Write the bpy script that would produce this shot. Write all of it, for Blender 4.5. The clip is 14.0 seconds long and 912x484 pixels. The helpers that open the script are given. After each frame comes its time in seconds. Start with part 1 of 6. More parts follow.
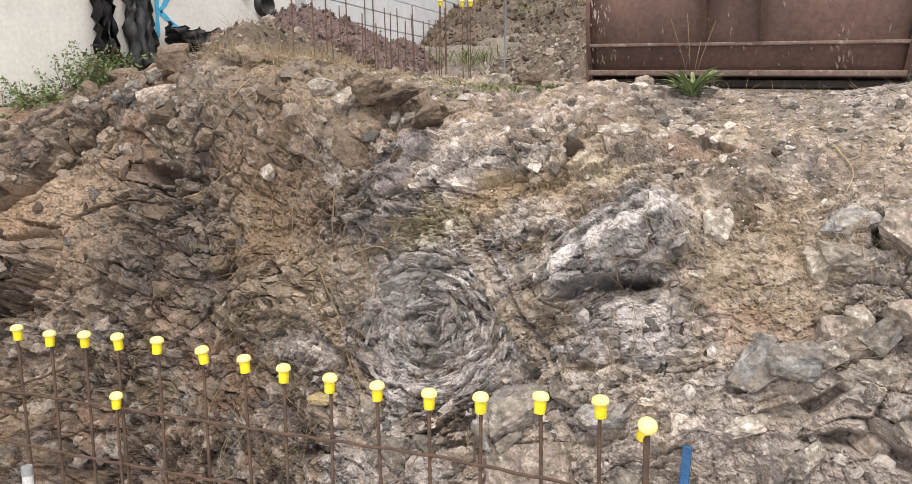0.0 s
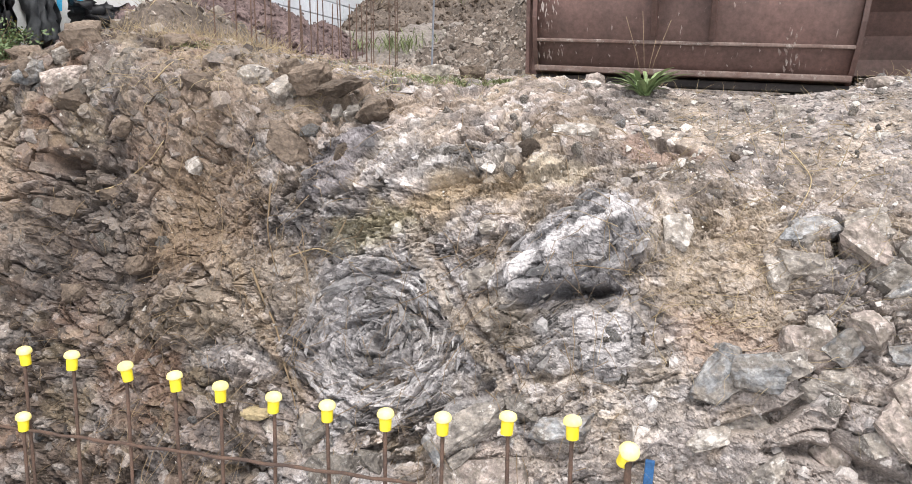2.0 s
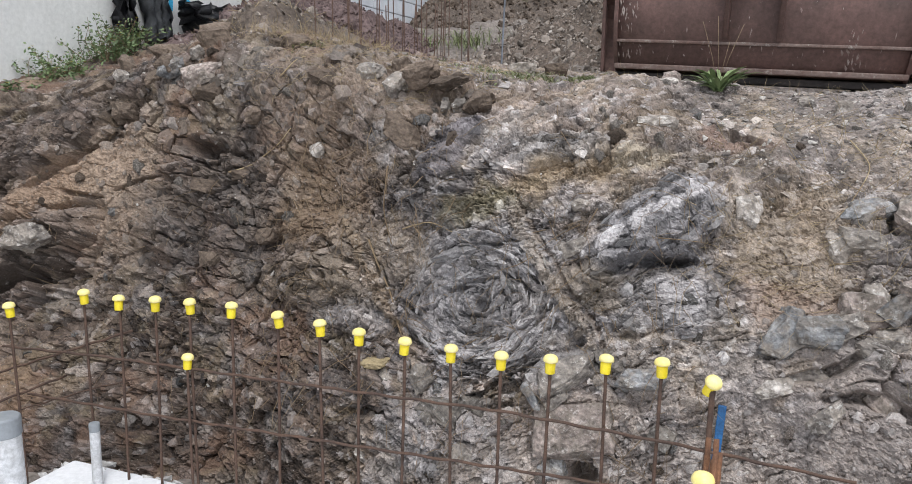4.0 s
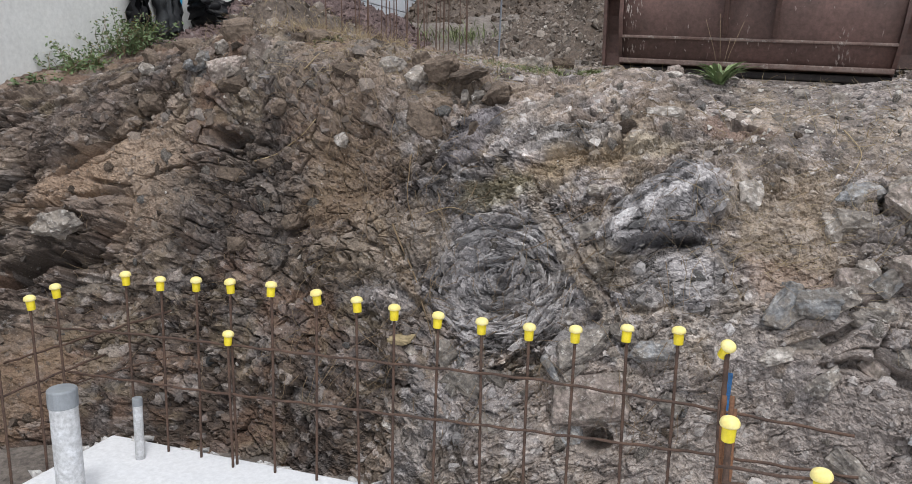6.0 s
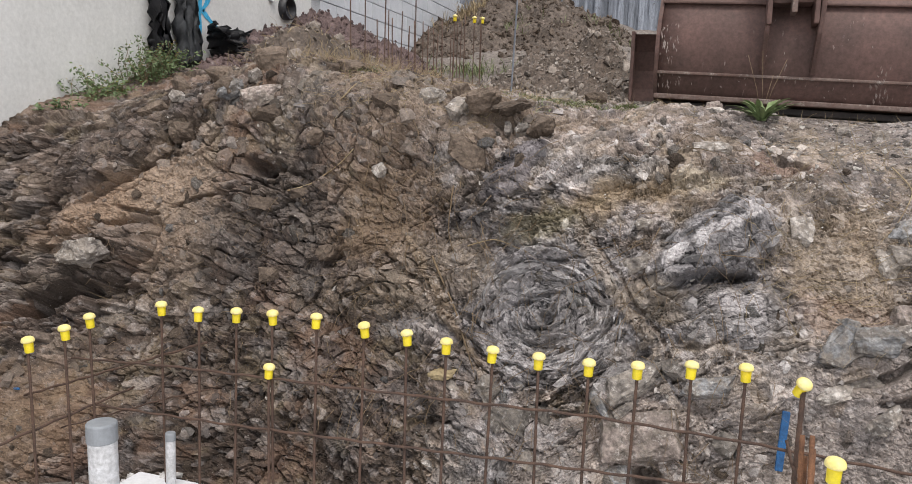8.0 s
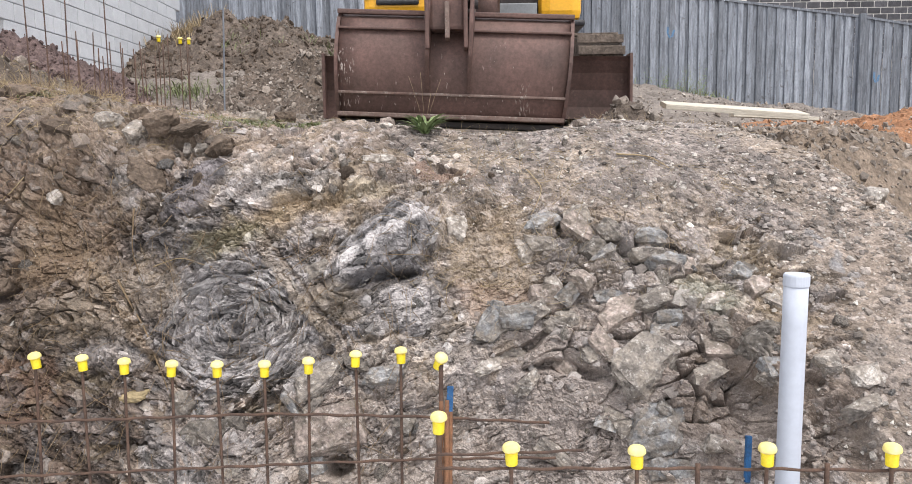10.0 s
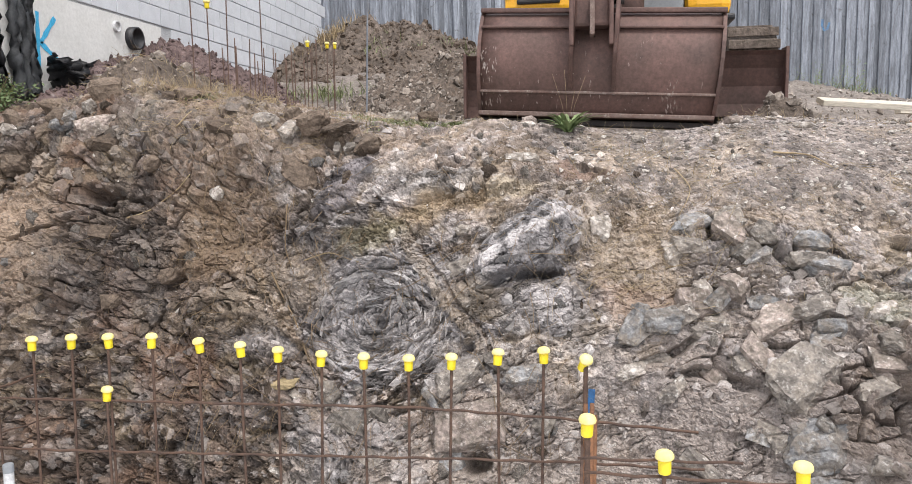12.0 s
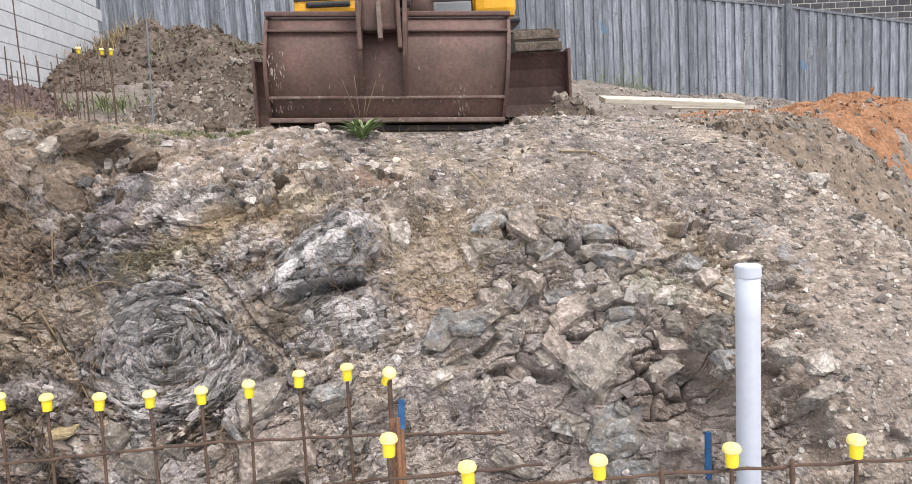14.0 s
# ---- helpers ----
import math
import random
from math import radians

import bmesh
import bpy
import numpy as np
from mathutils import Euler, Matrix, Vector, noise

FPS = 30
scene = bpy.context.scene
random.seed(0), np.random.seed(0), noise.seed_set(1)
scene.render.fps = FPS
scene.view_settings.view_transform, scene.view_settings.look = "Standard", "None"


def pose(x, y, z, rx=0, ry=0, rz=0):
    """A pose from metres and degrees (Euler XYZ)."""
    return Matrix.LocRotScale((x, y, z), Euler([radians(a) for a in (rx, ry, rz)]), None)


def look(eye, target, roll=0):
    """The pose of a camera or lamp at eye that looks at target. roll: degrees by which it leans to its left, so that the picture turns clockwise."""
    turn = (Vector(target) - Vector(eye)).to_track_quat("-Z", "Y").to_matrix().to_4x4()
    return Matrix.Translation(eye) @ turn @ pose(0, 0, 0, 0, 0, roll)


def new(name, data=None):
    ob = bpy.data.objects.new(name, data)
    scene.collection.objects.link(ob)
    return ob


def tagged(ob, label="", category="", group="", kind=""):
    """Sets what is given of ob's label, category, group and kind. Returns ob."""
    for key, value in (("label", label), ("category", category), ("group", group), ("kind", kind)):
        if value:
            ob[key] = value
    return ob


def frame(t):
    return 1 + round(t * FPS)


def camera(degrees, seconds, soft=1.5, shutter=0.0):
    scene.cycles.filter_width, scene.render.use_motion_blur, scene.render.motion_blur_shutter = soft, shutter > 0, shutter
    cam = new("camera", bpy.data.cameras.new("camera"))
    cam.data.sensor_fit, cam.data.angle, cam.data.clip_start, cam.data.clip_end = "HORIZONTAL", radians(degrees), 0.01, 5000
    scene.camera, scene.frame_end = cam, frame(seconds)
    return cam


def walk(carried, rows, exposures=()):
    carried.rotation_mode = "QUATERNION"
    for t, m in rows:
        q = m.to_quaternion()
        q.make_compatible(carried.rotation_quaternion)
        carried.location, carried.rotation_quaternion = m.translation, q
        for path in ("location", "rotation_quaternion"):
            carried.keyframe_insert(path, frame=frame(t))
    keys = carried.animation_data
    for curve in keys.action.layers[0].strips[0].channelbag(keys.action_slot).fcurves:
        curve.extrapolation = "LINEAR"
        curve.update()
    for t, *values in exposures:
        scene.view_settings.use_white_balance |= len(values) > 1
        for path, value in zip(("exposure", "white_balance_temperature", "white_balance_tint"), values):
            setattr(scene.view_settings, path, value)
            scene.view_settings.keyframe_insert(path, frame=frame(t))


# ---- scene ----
cam = camera(61.3, 14.0, soft=0.9)
PATH = [
    (0, (0.035, -0.015, 1.756), (-0.788, 1.783, 1.458), -1.17),
    (0.5, (-0.135, 0.169, 1.743), (-0.826, 1.992, 1.297), -2.50),
    (1, (-0.188, 0.188, 1.766), (-0.817, 2.039, 1.34), -1.77),
    (1.5, (-0.2, 0.155, 1.779), (-0.82, 2.021, 1.412), -0.10),
    (2, (-0.189, 0.103, 1.8), (-0.792, 1.98, 1.464), 0.25),
    (2.5, (-0.143, -0.044, 1.79), (-0.848, 1.805, 1.496), 1.42),
    (3, (-0.114, -0.149, 1.778), (-0.92, 1.645, 1.416), 0.41),
    (3.5, (-0.197, -0.26, 1.77), (-0.992, 1.54, 1.414), 1.66),
    (3.7, (-0.255, -0.332, 1.781), (-1.002, 1.491, 1.436), 0.99),
    (5.8, (-0.287, -0.758, 1.804), (-0.916, 1.102, 1.422), 0.30),
    (6, (-0.373, -0.742, 1.776), (-1.029, 1.112, 1.411), 0.72),
    (6.5, (-0.547, -0.728, 1.77), (-1.226, 1.118, 1.412), 0.27),
    (7, (-0.665, -0.71, 1.774), (-1.334, 1.14, 1.412), -1.27),
    (7.2, (-0.707, -0.729, 1.763), (-1.363, 1.131, 1.435), 0.48),
    (9.3, (-0.43, -0.888, 1.745), (-0.932, 1.034, 1.515), 0.38),
    (9.5, (-0.359, -0.927, 1.745), (-0.709, 1.03, 1.521), 1.18),
    (10, (-0.237, -0.995, 1.751), (-0.256, 0.991, 1.522), -0.79),
    (10.5, (-0.209, -1.026, 1.754), (0.016, 0.952, 1.564), -1.04),
    (11, (-0.256, -1.031, 1.761), (-0.257, 0.959, 1.558), -1.41),
    (11.5, (-0.295, -0.975, 1.734), (-0.551, 0.996, 1.517), -1.00),
    (12, (-0.309, -0.975, 1.734), (-0.659, 0.982, 1.514), -0.79),
    (12.5, (-0.255, -0.984, 1.737), (-0.433, 0.993, 1.495), -1.59),
    (13, (-0.186, -0.965, 1.737), (-0.144, 1.02, 1.498), -2.47),
    (13.5, (-0.189, -0.92, 1.736), (-0.052, 1.058, 1.479), -2.92),
    (14, (-0.221, -0.854, 1.751), (-0.102, 1.13, 1.523), -3.27),
]
EXPOSURES = [(0, 0.7, 7000, 11), (0.7, 0.78, 6700, 11), (2, 1.0, 6400, 10), (2.5, 1.04, 6150, 9), (3, 1.0, 6100, 9), (3.5, 0.57, 6100, 9), (3.7, 0.43, 6100, 9), (5.8, 0.1, 6150, 9), (6.5, 0.1, 6250, 10), (7.2, 0.15, 6500, 11), (9.5, 0.5, 6450, 11), (10.5, 0.73, 6450, 11), (11.5, 0.76, 6450, 11), (12, 0.68, 6450, 11), (12.5, 0.57, 6450, 11), (13, 0.56, 6450, 11), (13.5, 0.69, 6500, 11), (14, 0.71, 6500, 11)]
walk(cam, [(t, look(eye, target, roll)) for t, eye, target, roll in PATH], EXPOSURES)

# ---------------------------------------------------------------- light
world = bpy.data.worlds.new("overcast_sky")
scene.world = world
world.use_nodes = True
wt = world.node_tree
sky = wt.nodes.new("ShaderNodeTexSky")
sky.sky_type, sky.sun_disc = "NISHITA", False
sky.sun_elevation, sky.sun_rotation = radians(58), radians(147)
sky.air_density, sky.dust_density, sky.ozone_density = 1.0, 6.0, 1.0
hazed = wt.nodes.new("ShaderNodeMix")
hazed.data_type = "RGBA"
hazed.inputs["Factor"].default_value = 0.72
hazed.inputs["B"].default_value = (7.0, 7.1, 7.3, 1)
wt.links.new(sky.outputs["Color"], hazed.inputs["A"])
wt.links.new(hazed.outputs["Result"], wt.nodes["Background"].inputs["Color"])
wt.nodes["Background"].inputs["Strength"].default_value = 0.15

sun = new("sun", bpy.data.lights.new("sun", "SUN"))
sun.data.energy, sun.data.angle, sun.data.color = 1.4, radians(11), (1.0, 0.97, 0.93)
sun.matrix_world = look((2.6, -4.0, 8.0), (0, 0, 0))


# ---------------------------------------------------------------- materials
def ramp(nt, fac, stops):
    node = nt.nodes.new("ShaderNodeValToRGB")
    els = node.color_ramp.elements
    while len(els) < len(stops):
        els.new(0.5)
    for el, (pos, col) in zip(els, stops):
        el.position, el.color = pos, (*col, 1)
    nt.links.new(fac, node.inputs["Fac"])
    return node.outputs["Color"]


def noise_tex(nt, scale, detail=6.0, rough=0.6, vec=None, stretch=None):
    node = nt.nodes.new("ShaderNodeTexNoise")
    node.inputs["Scale"].default_value, node.inputs["Detail"].default_value = scale, detail
    node.inputs["Roughness"].default_value = rough
    if vec is not None:
        if stretch:
            mp = nt.nodes.new("ShaderNodeMapping")
            mp.inputs["Scale"].default_value = stretch
            nt.links.new(vec, mp.inputs["Vector"])
            vec = mp.outputs["Vector"]
        nt.links.new(vec, node.inputs["Vector"])
    return node.outputs["Fac"]


def mixed(nt, fac, a, b, mode="MIX"):
    node = nt.nodes.new("ShaderNodeMix")
    node.data_type, node.blend_type = "RGBA", mode
    for sock, val in ((node.inputs["Factor"], fac), (node.inputs["A"], a), (node.inputs["B"], b)):
        if isinstance(val, (int, float)):
            sock.default_value = val
        elif isinstance(val, tuple):
            sock.default_value = (*val, 1)
        else:
            nt.links.new(val, sock)
    return node.outputs["Result"]


def material(name, colour, second=None, third=None, scale=6.0, fine=60.0, rough=0.85, metal=0.0, bump=0.3, bump_size=0.004,
             stretch=None, attribute="", per_object=0.0, spread=(0.35, 0.65), fleck_at=0.66, gloss_var=0.12, depth=0.35,
             layers=0.0, dust=None, islands=0.0):
    """Procedural surface: a broad patchy blend of two colours, a fine grain, flecks of a third and a relief;
    layers adds thin tilted laminae, dust a patchy coat of soil."""
    m = bpy.data.materials.new(name)
    m.use_nodes = True
    nt = m.node_tree
    bsdf = nt.nodes["Principled BSDF"]
    where = nt.nodes.new("ShaderNodeTexCoord").outputs["Object"]
    if per_object:
        info = nt.nodes.new("ShaderNodeObjectInfo")
        shift = nt.nodes.new("ShaderNodeVectorMath")
        shift.operation = "MULTIPLY_ADD"
        shift.inputs[1].default_value = (37.0, 53.0, 71.0)
        nt.links.new(info.outputs["Random"], shift.inputs[0])
        nt.links.new(where, shift.inputs[2])
        where = shift.outputs["Vector"]
    second = second or tuple(c * 0.7 for c in colour)
    if attribute:
        at = nt.nodes.new("ShaderNodeAttribute")
        at.attribute_name = attribute
        col = at.outputs["Color"]
    else:
        col = ramp(nt, noise_tex(nt, scale, 5, 0.6, where, stretch), ((spread[0], second), (spread[1], colour)))
    if dust:
        coat = ramp(nt, noise_tex(nt, 13.0, 8, 0.72, where), ((0.45, (0, 0, 0)), (0.56, (0.8, 0.8, 0.8))))
        col = mixed(nt, coat, col, dust)
    grain = noise_tex(nt, fine, 6, 0.7, where, stretch)
    col = mixed(nt, 1.0, col, ramp(nt, grain, ((0.3, (1 - depth,) * 3), (0.7, (1 + depth * 0.85,) * 3))), "MULTIPLY")
    if attribute:
        speck = noise_tex(nt, fine * 3.1, 4, 0.8, where)
        col = mixed(nt, 1.0, col, ramp(nt, speck, ((0.34, (0.76,) * 3), (0.5, (1.0,) * 3), (0.66, (1.28,) * 3))), "MULTIPLY")
        chips = ramp(nt, noise_tex(nt, fine * 1.7, 3, 0.5, where), ((0.69, (0, 0, 0)), (0.74, (1, 1, 1))))
        col = mixed(nt, chips, col, (0.5, 0.47, 0.43))
    if third:
        spots = ramp(nt, noise_tex(nt, scale * 2.3, 8, 0.75, where), ((fleck_at - 0.05, (0, 0, 0)), (fleck_at + 0.05, (1, 1, 1))))
        col = mixed(nt, spots, col, third)
    lamina = None
    if layers:
        if attribute:
            bed = nt.nodes.new("ShaderNodeAttribute")
            bed.attribute_name = "bed"
            lines = noise_tex(nt, 1.0, 5, 0.65, bed.outputs["Vector"], (95.0, 14.0, 0.0))
            split = nt.nodes.new("ShaderNodeSeparateXYZ")
            nt.links.new(bed.outputs["Vector"], split.inputs["Vector"])
            amount = split.outputs["Z"]
        else:
            turn = nt.nodes.new("ShaderNodeMapping")
            turn.inputs["Rotation"].default_value = (0.35, -0.5, 0.3)
            nt.links.new(where, turn.inputs["Vector"])
            lines = noise_tex(nt, 1.0, 5, 0.65, turn.outputs["Vector"], (14.0, 14.0, 46.0))
            amount = 1.0
        lamina = ramp(nt, lines, ((0.3, (1 - layers,) * 3), (0.5, (1.0,) * 3), (0.7, (1 + layers,) * 3)))
        col = mixed(nt, 1.0, col, mixed(nt, amount, (1.0, 1.0, 1.0), lamina), "MULTIPLY")
    if per_object:
        tone = ramp(nt, info.outputs["Random"], ((0.0, (1 - per_object,) * 3), (1.0, (1 + per_object,) * 3)))
        col = mixed(nt, 1.0, col, tone, "MULTIPLY")
    if islands:
        piece = nt.nodes.new("ShaderNodeNewGeometry").outputs["Random Per Island"]
        col = mixed(nt, 1.0, col, ramp(nt, piece, ((0.0, (1 - islands,) * 3), (1.0, (1 + islands,) * 3))), "MULTIPLY")
    nt.links.new(col, bsdf.inputs["Base Color"])
    bsdf.inputs["Metallic"].default_value = metal
    rr = nt.nodes.new("ShaderNodeMapRange")
    rr.inputs["To Min"].default_value, rr.inputs["To Max"].default_value = max(0.05, rough - gloss_var), min(1, rough + gloss_var)
    nt.links.new(grain, rr.inputs["Value"])
    nt.links.new(rr.outputs["Result"], bsdf.inputs["Roughness"])
    bsdf.inputs["Specular IOR Level"].default_value = 0.25 if rough > 0.7 else 0.5
    if dust:
        wob = nt.nodes.new("ShaderNodeTexNoise")
        wob.inputs["Scale"].default_value, wob.inputs["Detail"].default_value = 11.0, 4.0
        nt.links.new(where, wob.inputs["Vector"])
        bent = nt.nodes.new("ShaderNodeVectorMath")
        bent.operation = "MULTIPLY_ADD"
        bent.inputs[1].default_value = (0.09, 0.09, 0.09)
        nt.links.new(wob.outputs["Color"], bent.inputs[0])
        nt.links.new(where, bent.inputs[2])
        vor = nt.nodes.new("ShaderNodeTexVoronoi")
        vor.feature = "F1"
        vor.inputs["Scale"].default_value = 21.0
        nt.links.new(bent.outputs["Vector"], vor.inputs["Vector"])
        chipped = vor.outputs["Distance"]
    if bump:
        bp = nt.nodes.new("ShaderNodeBump")
        bp.inputs["Strength"].default_value, bp.inputs["Distance"].default_value = bump, bump_size
        if lamina is not None:
            height = mixed(nt, 0.5, grain, lines)
            nt.links.new(height, bp.inputs["Height"])
            if dust:
                flakes = nt.nodes.new("ShaderNodeBump")
                flakes.inputs["Strength"].default_value, flakes.inputs["Distance"].default_value = 0.9, 0.018
                nt.links.new(chipped, flakes.inputs["Height"])
                nt.links.new(flakes.outputs["Normal"], bp.inputs["Normal"])
        else:
            nt.links.new(grain, bp.inputs["Height"])
        nt.links.new(bp.outputs["Normal"], bsdf.inputs["Normal"])
    return m


M_BANK = material("broken_rock_and_soil", (0.3, 0.25, 0.2), attribute="tint", fine=70, bump=1.0, bump_size=0.010, rough=0.92, depth=0.42, layers=0.24)
M_STONE = material("grey_brown_stone", (0.36, 0.33, 0.298), (0.15, 0.134, 0.12), (0.5, 0.475, 0.44), spread=(0.42, 0.58), fleck_at=0.6, scale=13, fine=70, bump=0.7, bump_size=0.006, rough=0.9, per_object=0.35, depth=0.45, layers=0.22, dust=(0.205, 0.178, 0.15))
M_PALE = material("pale_stone", (0.52, 0.48, 0.44), (0.27, 0.24, 0.21), (0.64, 0.61, 0.57), spread=(0.42, 0.58), fleck_at=0.6, scale=10, fine=60, bump=0.6, bump_size=0.005, rough=0.88, per_object=0.15, depth=0.45, layers=0.22, dust=(0.205, 0.178, 0.15))
M_SLATE = material("blue_grey_rock", (0.29, 0.292, 0.295), (0.135, 0.135, 0.138), (0.42, 0.41, 0.39), spread=(0.4, 0.6), fleck_at=0.6, scale=9, fine=80, bump=0.8, bump_size=0.006, rough=0.85, per_object=0.2, depth=0.45, layers=0.22, dust=(0.205, 0.178, 0.15))
M_PINK = material("pinkish_rock", (0.4, 0.335, 0.298), (0.2, 0.165, 0.145), (0.54, 0.49, 0.455), spread=(0.42, 0.58), fleck_at=0.6, scale=11, fine=70, bump=0.7, bump_size=0.005, rough=0.9, per_object=0.15, depth=0.45, layers=0.22, dust=(0.205, 0.178, 0.15))
M_RUBBLE = material("mixed_loose_rubble", (0.31, 0.272, 0.237), (0.19, 0.163, 0.14), (0.42, 0.38, 0.34), scale=13, fine=70, bump=0.7, bump_size=0.006, rough=0.9, depth=0.45, islands=0.4)
M_BROWN = material("brown_rock", (0.195, 0.152, 0.118), (0.1, 0.077, 0.06), (0.28, 0.245, 0.21), scale=8, fine=75, bump=0.8, bump_size=0.006, rough=0.92, per_object=0.3, depth=0.45, layers=0.22, dust=(0.13, 0.1, 0.078))
M_GROUND = material("trampled_stony_soil", (0.245, 0.215, 0.19), (0.145, 0.125, 0.11), (0.36, 0.32, 0.28), scale=3.2, fine=26, bump=0.9, bump_size=0.02, rough=0.95, depth=0.55)
M_HEAP = material("purple_brown_spoil", (0.185, 0.135, 0.128), (0.11, 0.08, 0.077), (0.33, 0.29, 0.27), scale=5, fine=30, bump=1.0, bump_size=0.02, rough=0.95, depth=0.55)
M_HEAP2 = material("brown_spoil", (0.185, 0.15, 0.125), (0.09, 0.073, 0.06), (0.34, 0.3, 0.26), scale=4, fine=28, bump=1.0, bump_size=0.02, rough=0.95, depth=0.55)
M_TANSOIL = material("tan_stony_soil", (0.28, 0.222, 0.172), (0.15, 0.118, 0.092), (0.42, 0.38, 0.33), scale=5, fine=34, bump=1.0, bump_size=0.02, rough=0.95, depth=0.55)
M_BROADLEAF = material("broad_green_leaf", (0.21, 0.28, 0.12), (0.13, 0.185, 0.075), scale=6, fine=40, bump=0.2, rough=0.55)
M_ORANGE = material("orange_clay", (0.36, 0.19, 0.105), (0.24, 0.12, 0.065), (0.42, 0.3, 0.21), scale=4, fine=28, bump=1.0, bump_size=0.02, rough=0.95, depth=0.55)
M_SLAB = material("pale_concrete", (0.74, 0.745, 0.76), (0.66, 0.67, 0.69), scale=2, fine=35, bump=0.15, bump_size=0.002, rough=0.75, depth=0.12)
M_SLABEDGE = material("rough_concrete_edge", (0.62, 0.61, 0.6), (0.42, 0.4, 0.38), scale=14, fine=50, bump=0.9, bump_size=0.01, rough=0.9)
M_RUST = material("rusted_steel", (0.13, 0.082, 0.06), (0.075, 0.052, 0.043), (0.2, 0.12, 0.08), scale=14, fine=160, bump=0.5, bump_size=0.001, rough=0.8, metal=0.15)
M_ORANGERUST = material("orange_rusted_steel", (0.24, 0.12, 0.065), (0.13, 0.07, 0.045), (0.32, 0.18, 0.1), scale=14, fine=160, bump=0.5, bump_size=0.001, rough=0.85, metal=0.1)
M_RUSTFAR = material("dull_rusted_steel", (0.16, 0.1, 0.075), (0.09, 0.065, 0.055), scale=10, fine=120, bump=0.2, rough=0.85)
M_CAP = material("yellow_plastic", (0.86, 0.71, 0.03), (0.8, 0.62, 0.02), scale=12, fine=120, bump=0.08, bump_size=0.001, rough=0.42, per_object=0.04, depth=0.12)
# paler yellow for the cap domes: the highlight on their tops is painted in
M_CAPTOP = material("highlit_yellow_plastic", (0.86, 0.76, 0.34), (0.84, 0.7, 0.22), scale=22, fine=120, bump=0.08, bump_size=0.001, rough=0.5, per_object=0.05, depth=0.12)
M_PVC = material("white_pvc", (0.5, 0.535, 0.61), (0.47, 0.505, 0.58), scale=3, fine=30, bump=0.02, bump_size=0.001, rough=0.6, depth=0.06)
M_PVCDIRTY = material("dusty_pvc", (0.6, 0.61, 0.63), (0.45, 0.45, 0.45), (0.36, 0.34, 0.31), scale=9, fine=50, bump=0.1, rough=0.6)
M_GREYCAP = material("grey_plastic", (0.27, 0.29, 0.31), (0.21, 0.225, 0.24), scale=9, fine=60, bump=0.05, rough=0.5, depth=0.12)
M_BUCKET = material("brown_rusted_plate", (0.15, 0.088, 0.075), (0.09, 0.056, 0.048), (0.24, 0.19, 0.17), scale=3.2, fine=38, bump=0.25, bump_size=0.002, rough=0.6, metal=0.25, fleck_at=0.68)
M_SCRAPED = material("scraped_plate", (0.2, 0.15, 0.13), (0.13, 0.08, 0.066), (0.33, 0.29, 0.26), scale=9, fine=60, bump=0.25, bump_size=0.002, rough=0.65, metal=0.2, fleck_at=0.6)
M_SCRAPE = material("pale_scrape", (0.4, 0.35, 0.32), (0.22, 0.16, 0.14), scale=9, fine=70, bump=0.15, rough=0.7, spread=(0.42, 0.66), metal=0.15, stretch=(1, 1, 2.2), depth=0.4)
M_DARKSTEEL = material("dark_greasy_steel", (0.06, 0.05, 0.048), (0.025, 0.022, 0.022), (0.14, 0.11, 0.1), scale=8, fine=60, bump=0.2, rough=0.6, metal=0.4)
M_YELLOW = material("machine_yellow_paint", (0.8, 0.42, 0.02), (0.74, 0.38, 0.02), (0.45, 0.27, 0.06), scale=3, fine=50, bump=0.05, rough=0.38, fleck_at=0.78, depth=0.12)
M_BLACK = material("black_plastic_sheet", (0.02, 0.02, 0.024), (0.012, 0.012, 0.014), (0.07, 0.07, 0.075), scale=5, fine=30, bump=0.6, bump_size=0.01, rough=0.4)
M_RENDER = material("off_white_wall_render", (0.7, 0.7, 0.68), (0.58, 0.58, 0.56), (0.42, 0.41, 0.38), scale=1.3, fine=30, bump=0.3, bump_size=0.004, rough=0.9, fleck_at=0.74, depth=0.12)
M_BLOCK = material("pale_grey_block", (0.57, 0.59, 0.62), (0.51, 0.53, 0.56), scale=7, fine=80, bump=0.4, bump_size=0.002, rough=0.92, per_object=0.05, depth=0.12)
M_MORTAR = material("grey_mortar", (0.43, 0.44, 0.455), (0.38, 0.39, 0.4), scale=9, fine=90, bump=0.4, rough=0.95)
M_PALING = material("weathered_grey_paling", (0.3, 0.328, 0.375), (0.155, 0.168, 0.192), (0.085, 0.08, 0.08), scale=3.4, fine=22, bump=0.5, bump_size=0.003, rough=0.9, stretch=(9, 9, 0.9), per_object=0.34, fleck_at=0.64)
M_TIMBER = material("pale_sawn_timber", (0.62, 0.58, 0.5), (0.5, 0.45, 0.37), scale=4, fine=20, bump=0.3, rough=0.85, stretch=(0.6, 8, 8))
M_BRICK = material("dark_brown_brick", (0.1, 0.1, 0.11), (0.065, 0.065, 0.072), scale=9, fine=60, bump=0.3, rough=0.85, per_object=0.35)
M_BRICKMORTAR = material("cream_mortar", (0.72, 0.7, 0.67), (0.62, 0.6, 0.57), scale=9, fine=60, bump=0.3, rough=0.95)
